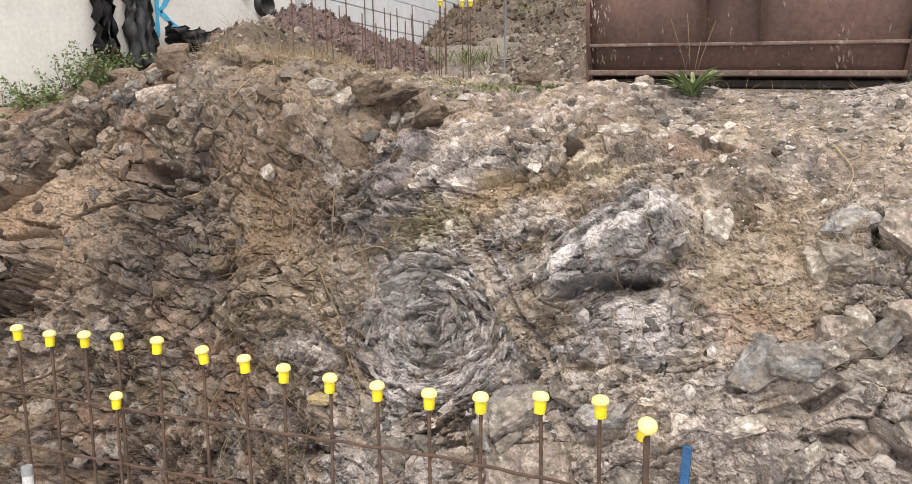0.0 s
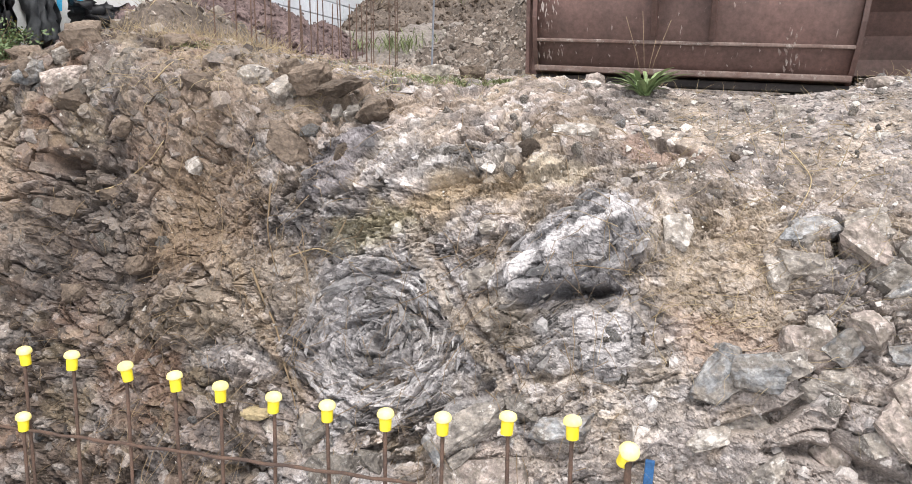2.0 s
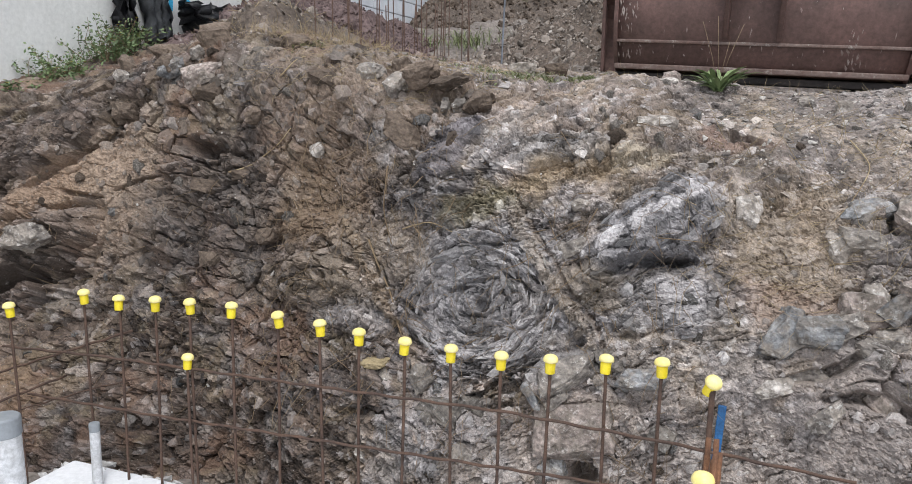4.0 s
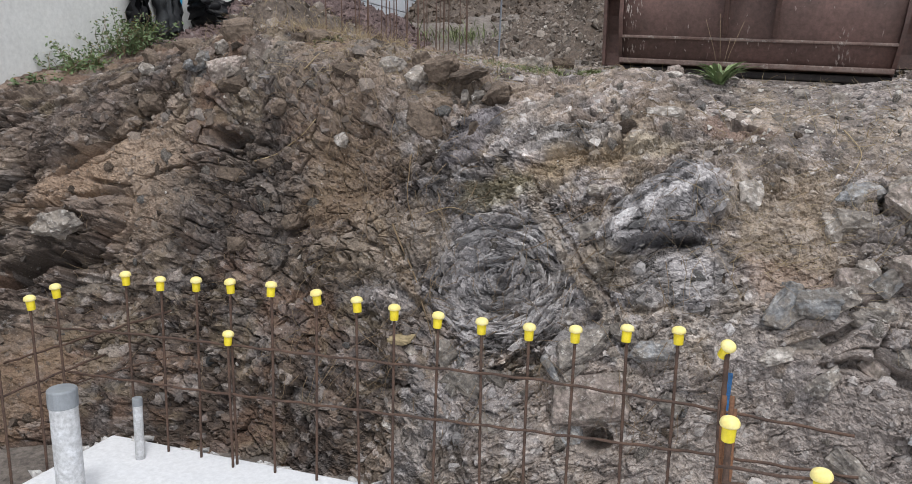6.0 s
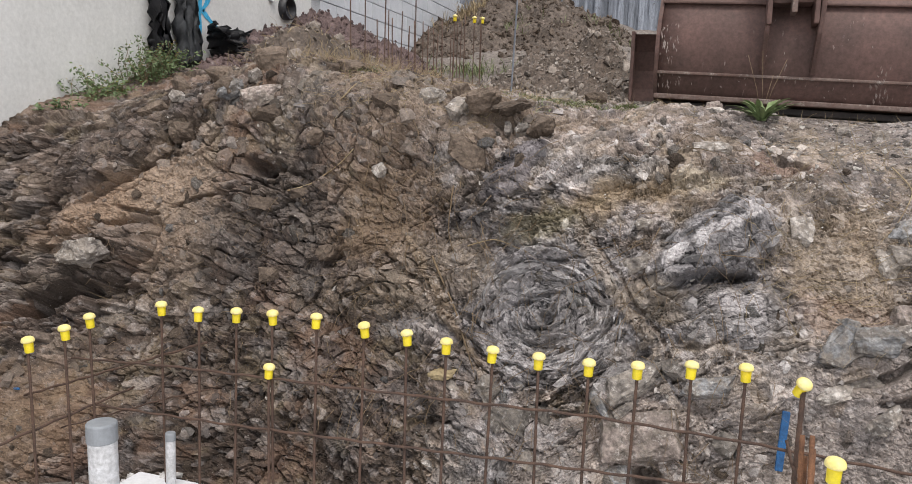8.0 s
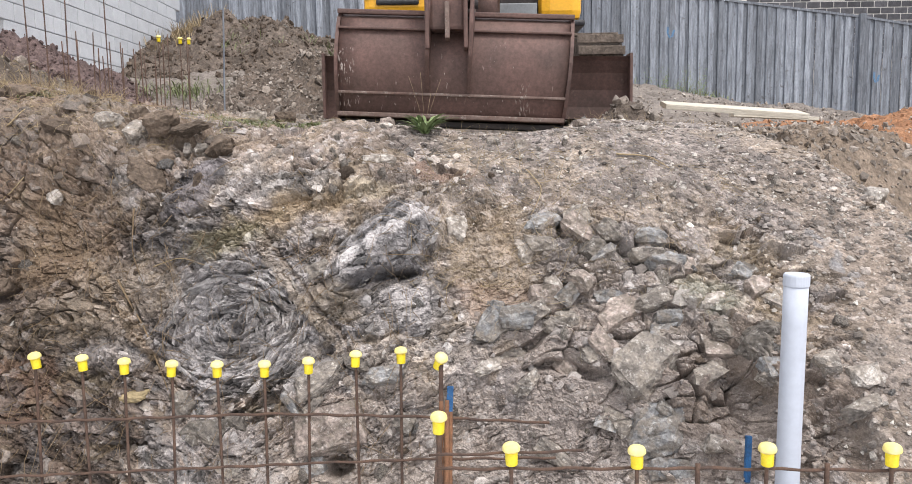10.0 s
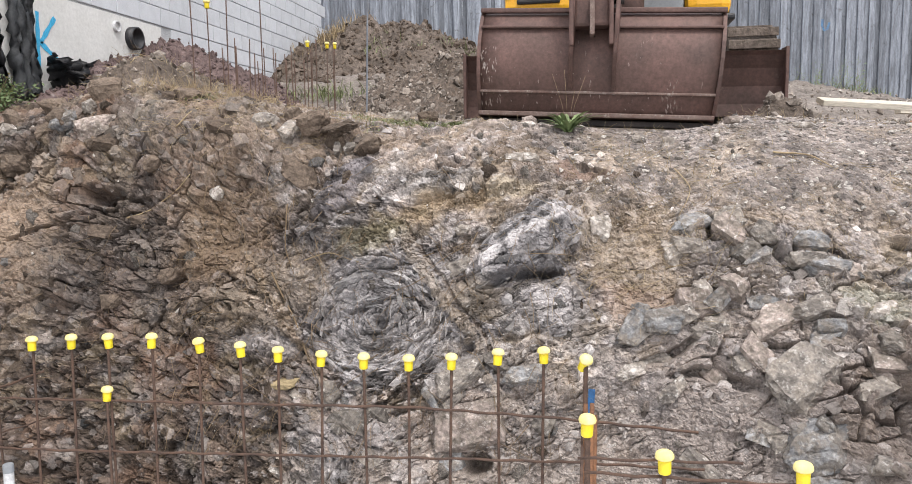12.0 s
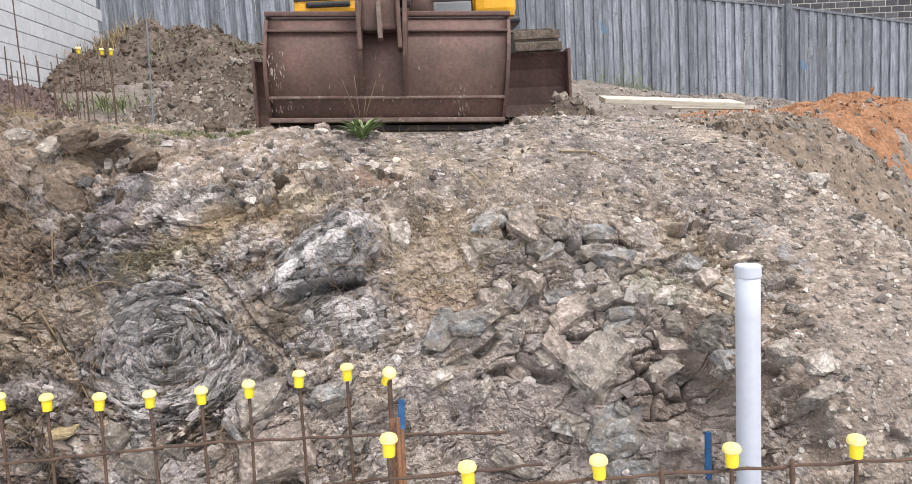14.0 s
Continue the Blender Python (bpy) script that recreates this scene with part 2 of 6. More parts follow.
M_WHITE = material("white_painted_wall", (0.78, 0.79, 0.8), (0.72, 0.73, 0.75), scale=2, fine=40, bump=0.1, rough=0.7, depth=0.12)
M_TEAL = material("pale_teal_cladding", (0.4, 0.55, 0.6), (0.35, 0.5, 0.55), scale=2, fine=40, bump=0.1, rough=0.7, depth=0.12)
# opaque panes: the reflected sky is put into the base colour
M_GLASS = material("painted_sky_window", (0.36, 0.46, 0.58), (0.32, 0.42, 0.54), scale=1.5, fine=10, bump=0.0, rough=0.12, depth=0.12)
M_BLUE = material("blue_marking_paint", (0.035, 0.14, 0.33), (0.03, 0.08, 0.18), (0.16, 0.2, 0.27), scale=12, fine=90, bump=0.3, rough=0.8)
M_SKYBLUE = material("light_blue_spray_paint", (0.05, 0.42, 0.68), (0.04, 0.35, 0.6), scale=9, fine=60, bump=0.1, rough=0.7)
M_FADEDBLUE = material("faded_blue_paint", (0.1, 0.24, 0.42), (0.14, 0.2, 0.3), scale=14, fine=60, bump=0.1, rough=0.8)
M_LEAF = material("green_leaf", (0.15, 0.21, 0.085), (0.09, 0.135, 0.055), scale=6, fine=40, bump=0.2, rough=0.6, per_object=0.2)
M_GRASS = material("yellow_green_grass", (0.2, 0.235, 0.1), (0.14, 0.17, 0.07), (0.32, 0.29, 0.18), scale=9, fine=50, bump=0.1, rough=0.7)
M_STRAW = material("dry_straw", (0.42, 0.34, 0.21), (0.27, 0.2, 0.12), (0.5, 0.43, 0.3), scale=12, fine=60, bump=0.1, rough=0.9)
M_ROOT = material("brown_root", (0.26, 0.19, 0.12), (0.15, 0.11, 0.07), scale=12, fine=80, bump=0.3, rough=0.9)
M_FLOWER = material("yellow_petal", (0.75, 0.6, 0.06), (0.7, 0.55, 0.05), scale=6, fine=40, bump=0, rough=0.7)


# ---------------------------------------------------------------- mesh helpers
def part(name, bm, mat, parent=None, label="", smooth=False):
    me = bpy.data.meshes.new(name)
    bm.normal_update()
    bm.to_mesh(me)
    bm.free()
    me.materials.append(mat)
    if smooth:
        me.polygons.foreach_set("use_smooth", [True] * len(me.polygons))
    ob = new(name, me)
    ob.parent = parent
    return tagged(ob, label)


def thing(name, label, category, at=(0, 0, 0), group="", kind=""):
    ob = new(name)
    ob.empty_display_size = 0.1
    ob.matrix_basis = at if isinstance(at, Matrix) else Matrix.Translation(at)
    return tagged(ob, label, category, group, kind)


def box(bm, x0, x1, y0, y1, z0, z1, bevel=0.0, m=None):
    made = bmesh.ops.create_cube(bm, size=1)["verts"]
    for v in made:
        v.co = Vector(((x0 + x1) / 2 + v.co.x * (x1 - x0), (y0 + y1) / 2 + v.co.y * (y1 - y0), (z0 + z1) / 2 + v.co.z * (z1 - z0)))
    if bevel:
        edges = list({e for v in made for e in v.link_edges})
        made = list({v for f in bmesh.ops.bevel(bm, geom=edges, offset=bevel, segments=2, affect="EDGES", profile=0.6)["faces"] for v in f.verts} | {v for v in made if v.is_valid})
    if m is not None:
        bmesh.ops.transform(bm, matrix=m, verts=[v for v in made if v.is_valid])
    return bm


def tube(bm, pts, radius, sides=8, cap=True):
    """A round bar through the points; radius may be a list."""
    pts = [Vector(p) for p in pts]
    radii = radius if isinstance(radius, (list, tuple)) else [radius] * len(pts)
    rings = []
    for i, (p, r) in enumerate(zip(pts, radii)):
        d = (pts[min(i + 1, len(pts) - 1)] - pts[max(i - 1, 0)]).normalized()
        a = d.orthogonal().normalized() if i == 0 else (rings_a - d * rings_a.dot(d)).normalized()
        rings_a, b = a, d.cross(a)
        rings.append([bm.verts.new(p + r * (a * math.cos(k * math.tau / sides) + b * math.sin(k * math.tau / sides))) for k in range(sides)])
    for lo, hi in zip(rings, rings[1:]):
        for k in range(sides):
            bm.faces.new((lo[k], lo[(k + 1) % sides], hi[(k + 1) % sides], hi[k]))
    if cap:
        bm.faces.new(rings[0][::-1])
        bm.faces.new(rings[-1])
    return bm


def lathe(bm, profile, sides=20, centre=(0, 0)):
    """Turns (radius, z) pairs about a vertical axis."""
    rings = [[bm.verts.new((centre[0] + r * math.cos(k * math.tau / sides), centre[1] + r * math.sin(k * math.tau / sides), z)) for k in range(sides)] for r, z in profile]
    for lo, hi in zip(rings, rings[1:]):
        for k in range(sides):
            bm.faces.new((lo[k], lo[(k + 1) % sides], hi[(k + 1) % sides], hi[k]))
    bm.faces.new(rings[0][::-1])
    bm.faces.new(rings[-1])
    return bm


def sheet(name, verts, faces, mat, parent=None, smooth=True, tint=None, bed=None):
    me = bpy.data.meshes.new(name)
    nv, nf, k = len(verts), len(faces), faces.shape[1]
    me.vertices.add(nv)
    me.vertices.foreach_set("co", np.ascontiguousarray(verts, np.float32).ravel())
    me.loops.add(nf * k)
    me.loops.foreach_set("vertex_index", np.ascontiguousarray(faces, np.int32).ravel())
    me.polygons.add(nf)
    me.polygons.foreach_set("loop_start", np.arange(0, nf * k, k, dtype=np.int32))
    me.polygons.foreach_set("use_smooth", np.full(nf, smooth))
    me.update(calc_edges=True)
    if tint is not None:
        at = me.color_attributes.new("tint", "FLOAT_COLOR", "POINT")
        at.data.foreach_set("color", np.ascontiguousarray(np.c_[tint, np.ones(nv)], np.float32).ravel())
    if bed is not None:
        me.attributes.new("bed", "FLOAT_VECTOR", "POINT").data.foreach_set("vector", np.ascontiguousarray(bed, np.float32).ravel())
    me.materials.append(mat)
    ob = new(name, me)
    ob.parent = parent
    return ob


def grid_faces(nu, nv):
    i = np.arange(nu * nv).reshape(nu, nv)
    return np.stack([i[:-1, :-1], i[1:, :-1], i[1:, 1:], i[:-1, 1:]], -1).reshape(-1, 4)


# ---------------------------------------------------------------- noise on arrays
def hashed(i, j, seed):
    h = (i.astype(np.int64) * 374761393 + j.astype(np.int64) * 668265263 + seed * 974634777) & 0xFFFFFFFF
    h = ((h ^ (h >> 13)) * 1274126177) & 0xFFFFFFFF
    h = ((h ^ (h >> 15)) * 2246822519) & 0xFFFFFFFF
    return ((h ^ (h >> 16)) & 0xFFFFFF) / float(0xFFFFFF)


def value(u, v, seed=0):
    i, j = np.floor(u), np.floor(v)
    a, b = u - i, v - j
    a, b = a * a * a * (a * (a * 6 - 15) + 10), b * b * b * (b * (b * 6 - 15) + 10)
    h = lambda m, n: hashed(i + m, j + n, seed)
    return (h(0, 0) * (1 - a) + h(1, 0) * a) * (1 - b) + (h(0, 1) * (1 - a) + h(1, 1) * a) * b - 0.5


def fbm(u, v, size, octaves=4, seed=0, gain=0.5):
    total, amp, f = 0, 1.0, 1.0 / size
    for o in range(octaves):
        total = total + amp * value(u * f + 17.3 * o, v * f - 9.1 * o, seed + o)
        amp, f = amp * gain, f * 2.03
    return total


def cells(u, v, su, sv, turn, seed):
    """Broken pieces of size su x sv whose long side lies at the angle turn: a random number of each, its tilted top and the distance to its edge."""
    c, s = np.cos(turn), np.sin(turn)
    p, q = (u * c + v * s) / su, (-u * s + v * c) / sv
    i, j = np.floor(p), np.floor(q)
    best, second = np.full(p.shape, 9.0), np.full(p.shape, 9.0)
    rid, dp, dq = np.zeros(p.shape), np.zeros(p.shape), np.zeros(p.shape)
    for m in (-1, 0, 1):
        for n in (-1, 0, 1):
            ox, oy = i + m + 0.1 + 0.8 * hashed(i + m, j + n, seed), j + n + 0.1 + 0.8 * hashed(i + m, j + n, seed + 1)
            d = np.hypot(p - ox, q - oy)
            near = d < best
            second = np.where(near, best, np.minimum(second, d))
            rid = np.where(near, hashed(i + m, j + n, seed + 2), rid)
            dp, dq = np.where(near, p - ox, dp), np.where(near, q - oy, dq)
            best = np.minimum(best, d)
    tx, ty = np.modf(rid * 91.7)[0] - 0.5, np.modf(rid * 53.3)[0] - 0.5
    return rid, tx * dp + ty * dq, second - best


def smooth(a, b, x):
    t = np.clip((x - a) / (b - a), 0, 1)
    return t * t * (3 - 2 * t)


# ---------------------------------------------------------------- the lie of the land
LEVELS = [-0.3, 0.2, 0.6, 0.9, 1.2, 1.45, 1.65, 1.84, 1.96]
STATIONS = [-4.9, -3.6, -2.6, -1.6, -0.6, 0.2, 0.9, 1.6, 3.0]
SETBACK = [  # how far back the face stands at each level, station by station
    [1.30, 1.85, 2.42, 2.66, 2.76, 2.82, 2.88, 3.20, 3.65],
    [2.30, 2.58, 2.76, 2.85, 3.00, 3.08, 3.13, 3.20, 3.35],
    [2.55, 2.70, 2.82, 2.92, 3.00, 3.06, 3.12, 3.18, 3.40],
    [2.50, 2.58, 2.68, 2.88, 2.93, 2.94, 3.00, 3.15, 3.60],
    [2.55, 2.70, 2.82, 2.92, 2.98, 3.10, 3.26, 3.52, 4.00],
    [2.40, 2.60, 2.72, 2.80, 2.87, 3.06, 3.25, 3.52, 4.05],
    [2.00, 2.15, 2.35, 2.60, 2.90, 3.10, 3.32, 3.60, 4.10],
    [1.60, 1.80, 2.00, 2.25, 2.65, 2.95, 3.25, 3.60, 4.20],
    [1.40, 1.60, 1.90, 2.25, 2.60, 2.95, 3.25, 3.60, 4.20],
]


def terrace(x, y):
    """Height of the upper ground behind the face."""
    z = 1.945 + 0.03 * (y - 4.2) + 0.075 * np.clip(-x - 1, 0, 3) - 0.03 * np.clip(x + 0.5, 0, 6)
    return z + smooth(7, 14, y) * (0.6 - 0.12 * np.clip(x - 4.7, -8, 8))


def hollow(x, y, z):
    """The neighbouring pit beyond the bank's end."""
    s = smooth(1.39, 3.14, x + 0.3 * (y - 4.2)) * (1 - smooth(4.6, 6.4, y - 0.55 * (x - 2.4)))
    return z - s * np.maximum(z - 0.25, 0)


def bank_base(x):
    """Columns of the bank at the stations x: y, z and the length q along the slope, measured from z = 0."""
    zz = np.linspace(-0.3, 1.96, 30)
    soft = np.stack([sum(w * np.interp(x + d, STATIONS, [row[k] for row in SETBACK]) for d, w in ((-0.3, 0.25), (0, 0.5), (0.3, 0.25))) for k in range(9)])
    yy = np.stack([np.interp(zz, LEVELS, soft[:, n]) for n in range(len(x))], 1)
    more = np.linspace(0.12, 1, 10)[:, None]
    y_end = 5.6
    y2 = yy[-1] + (y_end - yy[-1]) * more
    lift = smooth(0, 0.5, more)
    z2 = 1.96 * (1 - lift) + lift * terrace(x[None, :], y2)
    y, z = np.concatenate([yy, y2]), np.concatenate([np.repeat(zz[:, None], len(x), 1), z2])
    for _ in range(2):
        y[1:-1], z[1:-1] = (y[:-2] + 2 * y[1:-1] + y[2:]) / 4, (z[:-2] + 2 * z[1:-1] + z[2:]) / 4
    q = np.concatenate([np.zeros((1, len(x))), np.cumsum(np.hypot(np.diff(y, axis=0), np.diff(z, axis=0)), 0)])
    z0 = np.stack([np.interp(0.0, z[:, n], q[:, n]) for n in range(len(x))])
    return y, z, q - z0


# ---------------------------------------------------------------- the rock bank
class Face:
    """Relief and colour of the bank over x and the length q up its slope."""

    def __init__(self, x, q):
        self.x, self.q = x, q
        self.wx, self.wq = x + 0.05 * fbm(x, q, 0.22, 3, 5), q + 0.05 * fbm(x, q, 0.22, 3, 9)
        self.relief, self.tint = np.zeros(x.shape), np.zeros(x.shape + (3,))

    def oval(self, cx, cq, a, b, turn):
        c, s = math.cos(radians(turn)), math.sin(radians(turn))
        u, v = (self.wx - cx) * c + (self.wq - cq) * s, -(self.wx - cx) * s + (self.wq - cq) * c
        return u, v, np.hypot(u / a, v / b)

    def paint(self, mask, colour, strength=1.0):
        m = (mask * strength)[..., None]
        self.tint = self.tint * (1 - m) + np.array(colour) * m

    def patch(self, cx, cq, a, b, turn, colour, strength=0.85, edge=0.35):
        r = self.oval(cx, cq, a, b, turn)[2] + 0.5 * fbm(self.x, self.q, 0.09, 4, 77)
        self.paint(1 - smooth(1 - edge, 1 + edge, r), colour, strength)

    def hole(self, cx, cq, a, b, turn, depth):
        r = self.oval(cx, cq, a, b, turn)[2]
        self.relief -= depth * (1 - smooth(0.45, 1.0, r))

    def knob(self, cx, cq, a, b, turn, out, colour=None, layers=0.0, step=0.03, calm=0.8):
        """A rounded mass of rock standing out of the face, with layers along its long side."""
        u, v, r = self.oval(cx, cq, a, b, turn)
        inside = 1 - smooth(0.85, 1.05, r)
        dome = np.sqrt(np.clip(1.05 - r * r, 0, 1))
        if layers:
            w = (v + 0.05 * fbm(u, v, 0.2, 5, 31, 0.6)) / step
            saw = np.modf(w + 100)[0]
            dome = dome + layers / out * (saw - 0.5) * (0.6 + 0.8 * hashed(np.floor(w + 100), 0 * w, 3))
        self.relief = self.relief * (1 - calm * inside) + out * dome * inside
        rim = np.exp(-(((r - 1.06) / 0.1) ** 2))
        self.relief -= 0.25 * out * rim
        if colour is not None:
            self.paint(inside, colour, 0.85)

    def swell(self, cx, cq, a, b, turn, out, colour, strength):
        """A rounded mass that keeps the layers running over it, with a worn edge."""
        r = self.oval(cx, cq, a, b, turn)[2] + 0.35 * fbm(self.x, self.q, 0.1, 4, 47)
        inside = 1 - smooth(0.75, 1.2, r)
        self.relief += out * (np.sqrt(np.clip(1.2 - r, 0, 1)) * inside - 0.35 * np.exp(-(((r - 1.15) / 0.12) ** 2)))
        tone = self.tint.mean(-1, keepdims=True) / 0.22
        self.tint = self.tint * (1 - strength * inside[..., None]) + np.array(colour) * np.clip(tone, 0.4, 1.45) * strength * inside[..., None]

    def streak(self, x0, q0, x1, q1, width, colour, strength=0.9, groove=0.0, ragged=0.6):
        dx, dq = x1 - x0, q1 - q0
        length = math.hypot(dx, dq)
        u = ((self.wx - x0) * dx + (self.wq - q0) * dq) / length
        v = (-(self.wx - x0) * dq + (self.wq - q0) * dx) / length
        w = np.abs(v) / width + ragged * fbm(self.x, self.q, 0.05, 4, 61) + 3 * np.clip(-u, 0, 9) / length + 3 * np.clip(u - length, 0, 9) / length
        m = 1 - smooth(0.55, 1.05, w)
        self.paint(m, colour, strength)
        self.relief += groove * m


    def bedding(self, folds):
        """Where a point lies across and along the rock's layers, which wrap round the folds."""
        x = self.x + 0.13 * fbm(self.x, self.q, 0.36, 5, 301, 0.55)
        q = self.q + 0.13 * fbm(self.x, self.q, 0.36, 5, 305, 0.55)
        mix = smooth(-2.3, -1.3, x + 0.3 * fbm(x, q, 0.5, 2, 309))[..., None]
        tilt = lambda deg: np.stack([-x * math.sin(radians(deg)) + q * math.cos(radians(deg)), x * math.cos(radians(deg)) + q * math.sin(radians(deg))], -1)
        both = tilt(-25) * (1 - mix) + tilt(27) * mix
        for cx, cq, a, b, turn, reach in folds:
            c, s = math.cos(radians(turn)), math.sin(radians(turn))
            u, v = (x - cx) * c + (q - cq) * s, -(x - cx) * s + (q - cq) * c
            r, ang = np.hypot(u / a, v / b), np.arctan2(v / b, u / a)
            w = (1 - smooth(1.0, reach, r))[..., None]
            both = both * (1 - w) + np.stack([r * min(a, b) * 1.1 + 0.018 * ang / math.pi, ang * 0.2 * a], -1) * w
        return both[..., 0], both[..., 1]

    def strata(self, across, along, area):
        """Ledges of thin broken layers at three sizes."""
        for step, out, tone, seed in ((0.085, 0.036, 0.34, 311), (0.034, 0.017, 0.26, 321), (0.0145, 0.005, 0.16, 331)):
            w = across / step + 0.45 * fbm(self.x, self.q, step * 5, 3, seed) + 60
            k = np.floor(w)
            saw = w - k
            mask = area * np.clip(0.62 + 1.5 * fbm(self.x, self.q, 0.13, 3, seed + 8), 0.1, 1)
            piece = np.floor(along / (step * 8.5) + 9 * hashed(k, k * 0, seed + 1) + 0.6 * fbm(self.x, self.q, step * 2, 2, seed + 5))
            h = hashed(k, piece, seed + 2)
            self.relief += mask * out * ((saw - 0.5) * (0.4 + h) + 0.8 * (h - 0.5) - 0.6 * np.exp(-((saw / 0.13) ** 2)) * (h > 0.55))
            self.tint *= (1 + mask * tone * (h - 0.47))[..., None]


FOLDS = [(-1.40, 0.965, 0.40, 0.35, 14, 1.5), (-0.645, 1.325, 0.46, 0.15, 33, 1.5), (-2.31, 0.95, 0.19, 0.15, 12, 1.5),
         (-1.62, 1.64, 0.21, 0.09, 55, 1.4), (-1.13, 1.65, 0.5, 0.085, 8, 1.4)]
SOIL, GREY, SLATE = (0.205, 0.168, 0.132), (0.29, 0.272, 0.252), (0.13, 0.127, 0.128)
BEIGE, TAN, OCHRE, CHALK = (0.38, 0.345, 0.3), (0.31, 0.262, 0.2), (0.35, 0.285, 0.185), (0.64, 0.62, 0.59)
RUSTY = (0.26, 0.165, 0.11)


def bank_face(x, q):
    f = Face(x, q)
    left, right = 1 - smooth(-2.6, -1.5, x + 0.5 * fbm(x, q, 0.5, 2, 3)), smooth(-0.5, 0.5, x)
    crown = smooth(1.55, 1.95, q + 0.25 * fbm(x, q, 0.4, 3, 14) - 0.25 * left + 0.1 * right)
    # colour of the mass
    f.tint[:] = SOIL
    f.paint(smooth(-0.18, 0.2, fbm(x, q, 0.5, 4, 20)), GREY, 0.75)
    f.paint(smooth(0.0, 0.35, fbm(x, q, 0.35, 4, 24)), SLATE, 0.55)
    f.paint(left, (0.09, 0.067, 0.051), 0.9)
    f.paint(left * smooth(-0.05, 0.25, fbm(x, q, 0.45, 4, 26)), (0.165, 0.13, 0.1), 0.7)
    f.paint(right * smooth(0.75, 1.3, q), BEIGE, 0.42)
    f.paint(smooth(1.0, 2.2, x), BEIGE, 0.15)
    f.paint(crown, (0.185, 0.155, 0.13), 0.75)
    f.paint(crown * left, (0.1, 0.076, 0.058), 0.9)
    f.paint(crown * smooth(-0.5, 0.6, x), (0.295, 0.272, 0.25), 0.72)
    f.paint(smooth(0.05, 0.3, fbm(x, q, 0.22, 4, 28)), TAN, 0.35)
    foot = left * (1 - smooth(0.55, 0.9, q + 0.3 * fbm(x, q, 0.4, 3, 361)))
    f.paint(foot, (0.082, 0.063, 0.05), 0.7)
    # broken pieces, bedded one way on the left and another on the right
    side = fbm(x, q, 0.6, 3, 33) + 0.5 * (x + 1.6) > 0
    pick = lambda one, two: tuple(np.where(side, b, a) for a, b in zip(one, two))
    gx, gq = x + 0.012 * fbm(x, q, 0.05, 2, 6), q + 0.012 * fbm(x, q, 0.05, 2, 7)
    r1, t1, e1 = pick(cells(f.wx, f.wq, 0.17, 0.10, radians(-24), 100), cells(f.wx, f.wq, 0.20, 0.11, radians(22), 104))
    r2, t2, e2 = pick(cells(f.wx, f.wq, 0.075, 0.045, radians(-10), 110), cells(f.wx, f.wq, 0.08, 0.042, radians(30), 114))
    r3, t3, e3 = pick(cells(gx, gq, 0.036, 0.022, radians(-30), 120), cells(gx, gq, 0.034, 0.021, radians(12), 124))
    slope = np.clip(crown * smooth(-1.0, -0.2, x) + smooth(1.15, 1.7, x + 0.3 * fbm(x, q, 0.4, 2, 52)), 0, 1)
    soily = np.clip(smooth(-0.1, 0.25, fbm(x, q, 0.45, 3, 50)) * 0.75 + 0.5 * crown + 0.6 * slope + 0.4 * smooth(1.5, 2.0, x), 0, 1.25)
    for cx, cq, a, b in ((-0.1, 1.28, 0.3, 0.36), (-1.18, 1.48, 0.46, 0.1), (-2.35, 1.38, 0.36, 0.26), (-4.0, 1.52, 0.45, 0.17), (-3.62, 1.42, 0.3, 0.34), (-4.35, 1.88, 0.6, 0.18), (-4.2, 0.2, 0.4, 0.3)):
        soily = np.maximum(soily, (1.05 if cx < -3.5 else 0.8) * (1 - smooth(0.6, 1.15, np.hypot((f.wx - cx) / a, (f.wq - cq) / b))))
    rough = np.clip(1 - 0.8 * soily, 0.03, 1)
    across, along = f.bedding(FOLDS)
    layered = smooth(-2.75, -1.9, x + 0.35 * fbm(x, q, 0.4, 3, 341)) * (1 - smooth(0.15, 0.75, x + 0.3 * fbm(x, q, 0.4, 3, 345))) * (1 - smooth(1.6, 1.9, q + 0.2 * fbm(x, q, 0.3, 3, 347)))
    layered = np.clip(0.28 + 0.8 * layered, 0, 1) * np.clip(1.1 - 0.75 * soily, 0.12, 1) * (1 - 0.8 * slope)
    ease = (1 - 0.1 * (1 - smooth(-3.7, -3.0, x)) + 0.35 * left - 0.55 * foot) * (1 - 0.62 * layered)
    rubbly = smooth(0.0, 0.25, x) * (1 - smooth(1.0, 1.3, x)) * smooth(0.55, 0.8, q) * (1 - smooth(1.5, 1.7, q))
    rough = np.maximum(rough, 0.8 * rubbly)
    f.relief += (0.16 - 0.07 * slope) * fbm(x, q, 0.75, 3, 70)
    f.paint(slope, (0.212, 0.185, 0.16), 0.78)
    f.paint(slope * smooth(0.0, 0.3, fbm(x, q, 0.3, 4, 57)), (0.17, 0.147, 0.125), 0.6)
    f.paint(slope * smooth(0.05, 0.3, fbm(x, q, 0.25, 4, 59)), (0.285, 0.236, 0.175), 0.5)
    open1, open2 = smooth(-0.15, 0.3, fbm(x, q, 0.28, 3, 91)), smooth(-0.1, 0.35, fbm(x, q, 0.17, 3, 93))
    f.paint(smooth(1.3, 1.9, x + 0.4 * fbm(x, q, 0.4, 3, 87)), (0.22, 0.182, 0.142), 0.65)
